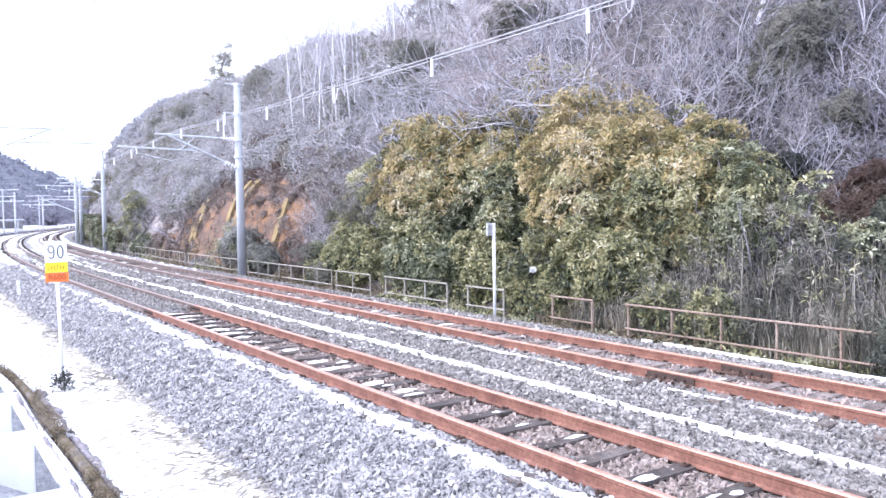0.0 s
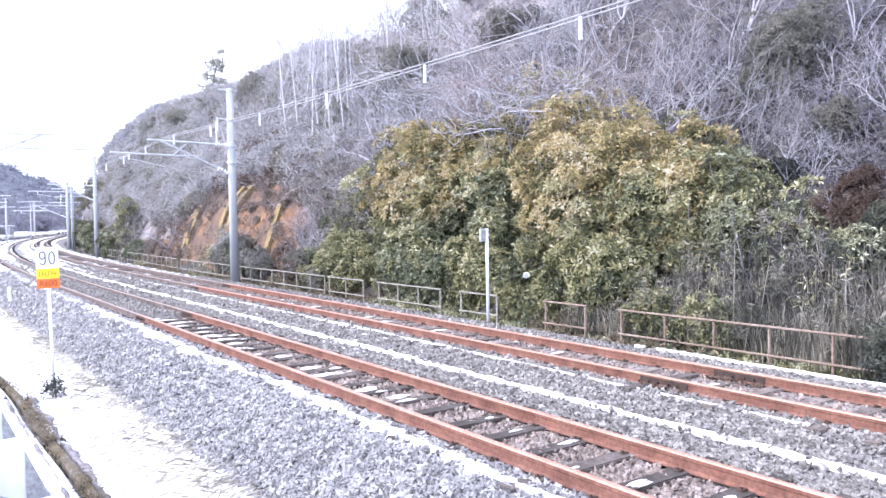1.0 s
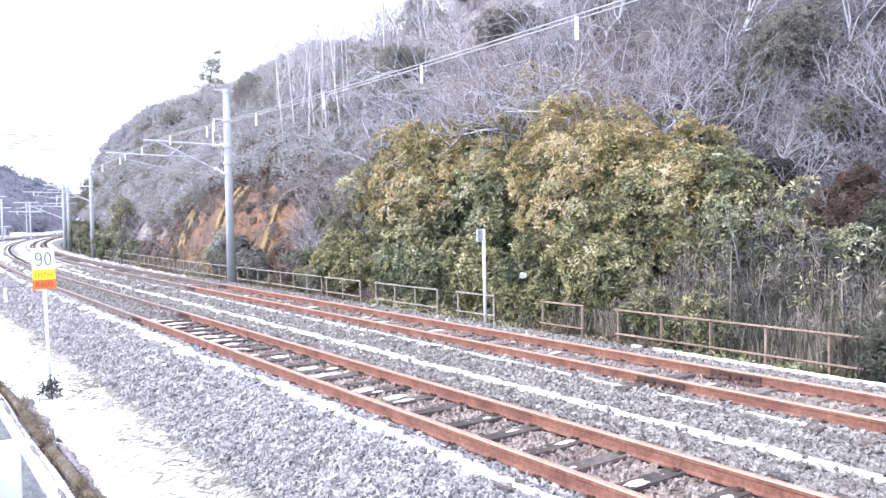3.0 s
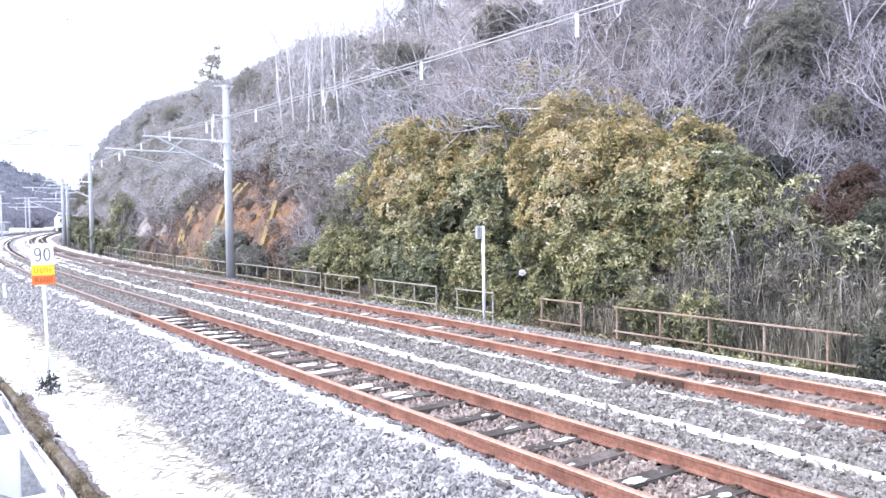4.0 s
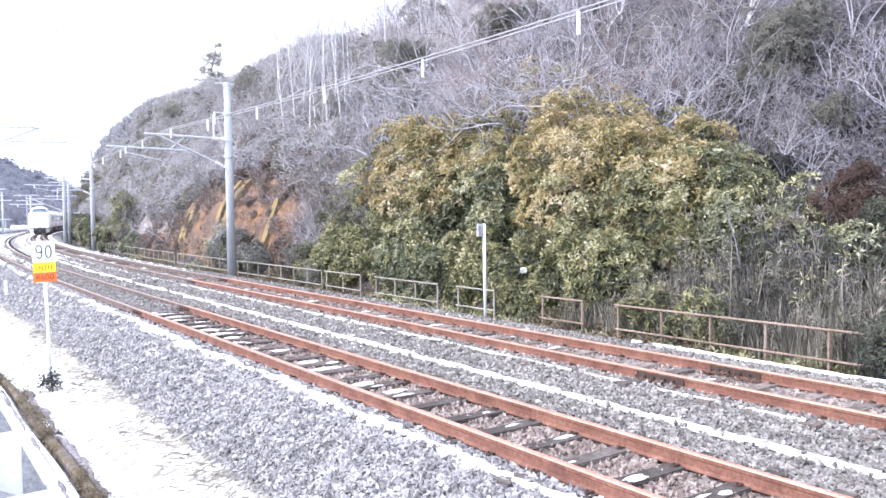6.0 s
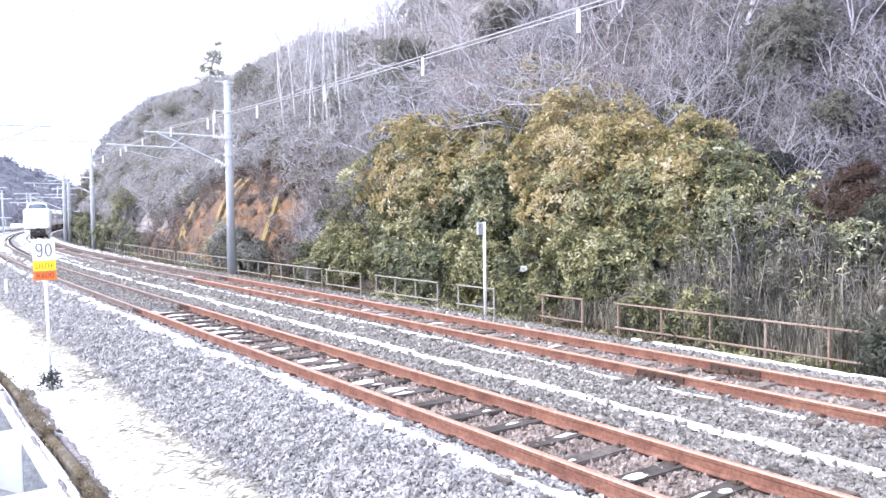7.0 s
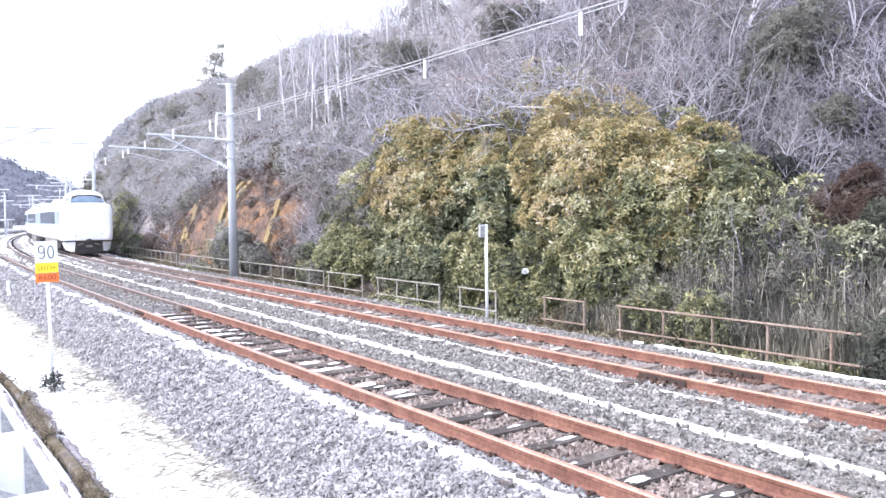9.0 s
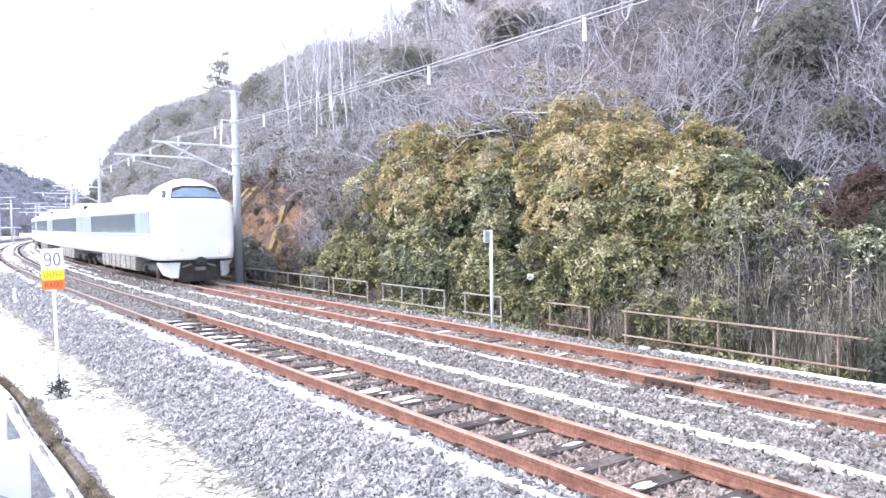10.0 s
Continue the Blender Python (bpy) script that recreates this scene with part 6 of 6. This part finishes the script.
def build_bare_shrubs():
    """Pale leafless shrubs at the thicket's end and before the red earth."""
    kinds = []
    for i in range(3):
        trunk, branch = vase_skeleton(90 + i, 2.6, 6, 0.75)
        t = thing("bare_shrub", Matrix(), "pale pinkish-grey leafless shrub on the bank", "shrub", "bare shrubs on the bank")
        V, F = tubes(trunk, 5)
        mesh_object("trunk", V, F, M["bark_pale"], True, t)
        V, F = tubes(branch, 3)
        mesh_object("crown", V, F, M["brown_twig" if i == 1 else "bark_pale"], True, t)
        kinds.append(t)
    r = np.random.default_rng(78)
    for i, (s, u, k) in enumerate(((49.0, 13.4, 1.1), (29.6, 15.6, 1.2), (31.2, 16.4, 1.1), (28.6, 17.2, 1.4), (30.2, 14.8, 0.8), (33.0, 17.4, 1.2), (47.0, 14.4, 0.8), (52.5, 13.9, 0.9), (29.8, 18.6, 1.3), (26.6, 17.8, 1.3), (21.6, 16.9, 1.5), (19.4, 17.4, 1.5), (16.8, 18.4, 1.4), (14.6, 17.2, 1.4), (12.2, 16.8, 1.2), (24.4, 17.2, 1.4), (26.6, 14.3, 1.1), (28.0, 14.0, 0.9), (25.6, 15.6, 1.5), (27.4, 15.4, 1.3), (20.2, 16.2, 2.0), (18.6, 16.6, 2.0), (17.0, 16.9, 1.9), (22.8, 16.4, 2.0), (15.6, 16.9, 1.8))):
        x, y, z = on_bank(s, u)
        m = Matrix.Translation((x, y, z - 0.06)) @ pose(0, 0, 0, r.normal(0, 6), r.normal(0, 6), r.uniform(0, 360)) @ Matrix.Scale(k, 4)
        if i < 3:
            kinds[i].matrix_basis = m
        else:
            copy_thing(kinds[i % 3], m)


build_bare_shrubs()


def build_reeds():
    """Dry bamboo grass behind and through the fence."""
    r = np.random.default_rng(21)
    n = 6200
    s = r.uniform(3.0, 13.0, n)
    u = 12.45 + 2.6 * r.uniform(0, 1, n) ** 1.3
    g = np.stack([u, s], -1)
    z = terrain(g[:, 0], g[:, 1])
    h = r.uniform(0.35, 1.3, n) * np.clip(1.15 - 0.05 * (s - 4), 0.5, 1.2)
    a = r.uniform(0, 6.283, n)
    lean = r.uniform(0.05, 0.55, n)
    w = r.uniform(0.005, 0.013, n)
    d = np.stack([np.cos(a), np.sin(a), 0 * a], -1)
    side = np.stack([-np.sin(a), np.cos(a), 0 * a], -1)
    rows = []
    for k, (f, ww) in enumerate(((0, 0.8), (0.45, 1.0), (0.8, 0.7), (1.0, 0.05))):
        c = np.stack([u, s, z], -1) + d * (h * lean * f ** 2)[:, None] + np.array([0, 0, 1.0]) * (h * (f - 0.28 * lean * f ** 2))[:, None]
        rows += [c - side * (w * ww)[:, None], c + side * (w * ww)[:, None]]
    V = np.stack(rows, 1).reshape(-1, 3)
    b = np.arange(n) * 8
    F = np.concatenate([np.stack([b + 2 * k, b + 2 * k + 1, b + 2 * k + 3, b + 2 * k + 2], -1) for k in range(3)])
    ob = mesh_object("bamboo_grass", V, F, M["reed"])
    tagged(ob, "dry tan and grey bamboo grass behind the rusty fence", "grass", kind="stuff")
    # taller culms that carry drooping sprays of leaves
    P, A, tone, lines = [], [], [], []
    for _ in range(330):
        s0, u0 = r.uniform(3.4, 13.5), 12.6 + 2.7 * r.random()
        g = np.array([u0, s0, float(terrain(u0, s0)) - 0.05])
        h, lean = r.uniform(0.6, 1.5) * (0.55 if s0 < 7.5 and u0 > 13.6 else 1.0), r.normal(0, 0.22, 2)
        top = g + np.array([lean[0] * h, lean[1] * h, h])
        mid = (g + top) / 2 - np.array([lean[0], lean[1], 0]) * h * 0.15
        lines.append((np.array([g, mid, top]), np.array([0.008, 0.006, 0.003])))
        yellow = r.random() < 0.2
        for _ in range(r.integers(4, 9)):
            f = r.uniform(0.45, 1.02)
            P.append(mid + (top - mid) * (2 * f - 1) + r.normal(0, 0.07, 3) if f > 0.5 else g + (mid - g) * 2 * f)
            A.append(r.normal(0, 0.45, 3) + np.array([-0.35, -0.25, 0.55]))
            tone.append(yellow)
    for a, b in (((12.75, 6.45, 0.15), (13.6, 6.9, 1.35)), ((12.8, 8.6, -0.3), (13.0, 8.7, 1.7)), ((12.9, 8.2, -0.3), (13.05, 8.0, 1.5))):
        lines.append((np.array([a, (np.array(a) + b) / 2 + 0.03, b]), np.array([0.013, 0.011, 0.006])))
    P, A, tone = np.array(P), np.array(A), np.array(tone)
    A /= np.linalg.norm(A, axis=1, keepdims=True)
    for sel, skin, lb in ((~tone, "reed", "pale drooping bamboo grass leaves above the fence"), (tone, "laurel", "yellow-green drooping bamboo grass leaves above the fence")):
        V, F = rosettes(r, P[sel], A[sel], 6, 0.155, 0.15, 0.8)
        tagged(mesh_object("bamboo_leaves", V, F, M[skin]), lb, "grass", kind="stuff")
    V, F = tubes(lines, 3)
    tagged(mesh_object("bamboo_culms", V, F, M["straw"]), "thin straw-coloured bamboo grass culms behind the fence", "grass", kind="stuff")


build_reeds()


def build_fence_growth():
    """Low leaves and litter along the fence foot."""
    r = np.random.default_rng(41)
    n = 3400
    s = 5 + 50 * r.uniform(0, 1, n) ** 1.15
    u = 12.05 + 1.1 * r.uniform(0, 1, n)
    lump = np.clip(0.35 + 0.5 * wave(s, u, 1.1, 9), 0.03, 1)
    x, y = u.copy(), s.copy()
    far = s > S_CURVE
    a = (s - S_CURVE) / RADIUS
    x[far], y[far] = (RADIUS - (RADIUS - u) * np.cos(a))[far], (S_CURVE + (RADIUS - u) * np.sin(a))[far]
    z = terrain(x, y) + r.uniform(0.02, 0.75, n) * lump * np.clip((u - 11.9) * 1.6, 0.2, 1)
    A = r.normal(0, 0.5, (n, 3)) + np.array([-0.3, -0.2, 0.8])
    A /= np.linalg.norm(A, axis=1, keepdims=True)
    P = np.stack([x, y, z], -1)
    kind = wave(s, u, 2.3, 11) + r.normal(0, 0.4, n) - np.where(s > 21, 0.9, 0.0)
    for sel, mat, lb in ((kind > 0.1, "laurel", "yellow-green low leaves along the fence foot"), ((kind <= 0.1) & (kind > -0.45), "laurel_dark", "dark green low leaves along the fence foot"), (kind <= -0.45, "dry_moss", "dry brown leaves along the fence foot")):
        V, F = rosettes(r, P[sel], A[sel], 6, 0.13)
        tagged(mesh_object("undergrowth", V, F, M[mat]), lb, "undergrowth", kind="stuff")


build_fence_growth()


def build_verge():
    """Straw poking through the snow of the verge, and one dark weed at the sign's foot."""
    r = np.random.default_rng(31)
    n = 2900
    s = 3.5 + 30 * r.uniform(0, 1, n) ** 1.6
    u = np.where(r.random(n) < 0.62, 2.72 + r.normal(0, 0.16, n), r.uniform(1.75, 2.8, n))
    z = terrain(u, s)
    a = r.normal(1.5, 0.5, n) * r.choice((-1, 1), n)
    h = r.uniform(0.08, 0.32, n)
    d = np.stack([np.sin(a), -np.cos(a), np.full(n, 0.22)], -1)
    sd = np.stack([np.cos(a), np.sin(a), 0 * a], -1) * 0.0075
    c = np.stack([u, s, z + 0.01], -1)
    V = np.stack([c - sd, c + sd, c + d * h[:, None] * 0.6 + sd * 0.8 + np.array([0, 0, 0.02]), c + d * h[:, None]], 1).reshape(-1, 3)
    ob = mesh_object("dry_grass", V, np.arange(n * 4).reshape(-1, 4), M["straw"])
    tagged(ob, "flattened pale straw poking through the snowy verge", "grass", kind="stuff")
    n = 900
    s = r.uniform(4, 19, n)
    u = 1.5 + r.normal(0, 0.07, n) + np.array([bend(q) for q in s])
    z = GRADE * s - 0.56 + r.uniform(0, 0.06, n)
    A = r.normal(0, 0.5, (n, 3)) + np.array([0, 0, 0.8])
    A /= np.linalg.norm(A, axis=1, keepdims=True)
    lump = 0.5 + 0.5 * wave(s, u * 4, 0.7, 12)
    sel = lump > 0.4
    V, F = rosettes(r, np.stack([u, s, z], -1)[sel], A[sel], 6, 0.05, 0.35)
    tagged(mesh_object("wall_moss", V, F, M["dry_moss"]), "tufts of brown moss and grass on the drain wall", "moss", kind="stuff")
    lines = []
    for x, y, h in ((1.95, 8.35, 0.2), (2.22, 8.27, 0.16), (2.05, 7.6, 0.22), (2.4, 9.4, 0.12)):
        g = np.array([x, y, ground_z(x, y) - 0.03])
        lines.append((np.array([g, g + np.array([0.01, 0, h * 0.5]), g + np.array([-0.012, 0.01, h])]), np.array([0.004, 0.0035, 0.002])))
    V, F = tubes(lines, 4)
    tagged(mesh_object("dry_stalks", V, F, M["straw"]), "thin dry stalks standing in the snow", "grass", kind="stuff")
    x, y, z = 2.0, 13.85, ground_z(2.0, 13.85)
    w = thing("weed", Matrix.Translation((x, y, z)), "dark green weed at the foot of the sign post", "weed")
    p = r.normal(0, 0.085, (44, 3)) + np.array([0, 0, 0.14])
    A = p / np.linalg.norm(p, axis=1, keepdims=True)
    V, F = rosettes(r, p, A, 5, 0.08, 0.4)
    mesh_object("leaves", V, F, M["weed"], False, w)
    V, F = tubes([(np.array([(0, 0, -0.05), q * 0.5, q]), np.array([0.008, 0.006, 0.003])) for q in p[:14]], 4)
    mesh_object("stalks", V, F, M["bark_grey"], False, w)


build_verge()


def build_earth_ribs():
    """Ochre concrete ribs laid down the bare red slope."""
    for s, u0, u1 in ((33.6, 13.2, 14.6), (38.6, 13.7, 15.2), (39.5, 13.6, 15.0), (44.4, 13.2, 14.2), (45.4, 13.2, 14.1)):
        rib = thing("slope_rib", Matrix(), "weathered ochre concrete rib down the red earth slope", "slope rib", "ribs on the slope")
        V, F = [], []
        us = np.linspace(u0, u1, 7)
        for u in us:
            g = plan(s + (u - u0) * 0.15, u, 0)
            z = ground_z(g.x, g.y)
            V += [(g.x, g.y - 0.27, z - 0.1), (g.x, g.y + 0.27, z - 0.1), (g.x - 0.05, g.y + 0.24, z + 0.24), (g.x - 0.05, g.y - 0.24, z + 0.24)]
        for i in range(6):
            F += [(i * 4 + j, i * 4 + (j + 1) % 4, (i + 1) * 4 + (j + 1) % 4, (i + 1) * 4 + j) for j in range(4)]
        F += [(3, 2, 1, 0), (24, 25, 26, 27)]
        mesh_object("rib", V, np.array(F), M["ochre"], False, rib)


build_earth_ribs()


def build_far_hill():
    """A wooded ridge across the valley, beyond the curve."""
    az = np.radians(np.linspace(-25, 16, 90))
    V, F = [], []
    heights = np.interp(np.degrees(az), [-25, -6, 0, 4.9, 7.9, 10.9, 16], [78, 70, 60, 50, 37, 23, 8])
    rows_ = ((400, 0), (450, 0.25), (510, 0.55), (570, 0.85), (620, 1.0), (760, 0.7))
    for k, (dist, f) in enumerate(rows_):
        for i, a in enumerate(az):
            h = heights[i] * f * (1 + 0.03 * math.sin(i * 1.1 + k) + 0.02 * math.sin(i * 2.7 + 2 * k)) + (0 if k else -6)
            V.append((dist * math.sin(a), dist * math.cos(a), h + 0.5))
    n = len(az)
    for k in range(len(rows_) - 1):
        F += [(k * n + i, k * n + i + 1, (k + 1) * n + i + 1, (k + 1) * n + i) for i in range(n - 1)]
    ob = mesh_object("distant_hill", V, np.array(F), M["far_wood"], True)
    tagged(ob, "hazy blue-grey wooded ridge beyond the bend of the line", "hill", kind="structure")
    r = np.random.default_rng(71)
    W = np.array(V).reshape(len(rows_), n, 3)
    P, A = [], []
    for _ in range(3600):
        k, i = r.uniform(0.2, 4.0), r.uniform(0, n - 1.01)
        a, b = int(k), int(i)
        p = W[a, b] * (1 - k + a) * (1 - i + b) + W[a + 1, b] * (k - a) * (1 - i + b) + W[a, b + 1] * (1 - k + a) * (i - b) + W[a + 1, b + 1] * (k - a) * (i - b)
        P += [p + r.normal(0, 1.2, 3) + np.array([0, 0, 0.6]) for _ in range(3)]
        A += [r.normal(0, 0.5, 3) + np.array([0, -0.3, 0.8]) for _ in range(3)]
    A = np.array(A)
    A /= np.linalg.norm(A, axis=1, keepdims=True)
    V, F = rosettes(r, np.array(P), A, 6, 1.3, 0.7)
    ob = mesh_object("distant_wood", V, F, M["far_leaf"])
    tagged(ob, "hazy blue-grey tree crowns on the distant ridge", "wood", kind="stuff")
    # the wood that closes the valley behind the bend
    P = []
    while len(P) < 260 * 36:
        a, d = radians(r.uniform(-8, 12)), r.uniform(182, 330)
        x, y = d * math.sin(a), d * math.cos(a)
        if (-4 if d < 240 else -9) < float(unplan(x, y)[1]) < 15:
            continue
        c = np.array([x, y, float(terrain(x, y)) + r.uniform(0.0, 6.5) * (1.0 if d > 240 else 0.6)])
        P += list(c + r.normal(0, 1.3, (36, 3)))
    A = r.normal(0, 0.6, (len(P), 3)) + np.array([0, -0.5, 0.6])
    A /= np.linalg.norm(A, axis=1, keepdims=True)
    V, F = rosettes(r, np.array(P), A, 5, 0.9, 0.5)
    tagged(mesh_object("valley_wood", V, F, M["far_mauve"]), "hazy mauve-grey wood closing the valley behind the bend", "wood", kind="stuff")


build_far_hill()


def build_distance():
    """Small far structures where the line bends away: line poles with cross arms, shelter roofs."""
    for s, u, h, w in ((150, 0.4, 8.0, 3.6), (186.6, 1.4, 8.0, 3.4), (120, 12.4, 8.0, 3.0)):
        p = thing("line_pole", Matrix.Translation(plan(s, u, -0.5)) @ pose(0, 0, 0, 0, 0, heading(s)), "distant pale line pole with wide cross arms", "line pole", "distant line poles")
        part("mast", rod((0, 0, -0.1), (0, 0, h), 0.13, 0.1, 10), M["pole"], p)
        for z, k in ((h - 0.3, 1.0), (h - 1.4, 0.8), (h - 2.2, 1.25)):
            part("cross_arm", rod((-w * k * 0.7, 0, z), (w * k * 0.7, 0, z + 0.1), 0.07, None, 6), M["galv"], p)
    for s, u, w, d in ((172, -3.4, 8.0, 5.0), (205, 16.5, 6.0, 4.0)):
        sh = thing("platform_shelter", Matrix.Translation(plan(s, u, -1.0)) @ pose(0, 0, 0, 0, 0, heading(s)), "small distant platform shelter with a snowy flat roof", "shelter", "shelters")
        part("roof", box(w, d, 0.25, (0, 0, 3.0), 0.03), M["roof_tile"], sh)
        part("roof_snow", box(w * 0.96, d * 0.96, 0.12, (0, 0, 3.19), 0.04), M["snow"], sh)
        part("back_wall", box(w * 0.9, 0.15, 2.8, (0, d * 0.4, 1.45), 0.0), M["concrete"], sh)
        for x in (-w * 0.42, w * 0.42):
            part("post", box(0.16, 0.16, 2.9, (x, -d * 0.4, 1.45), 0.0), M["galv"], sh)


build_distance()

motions()
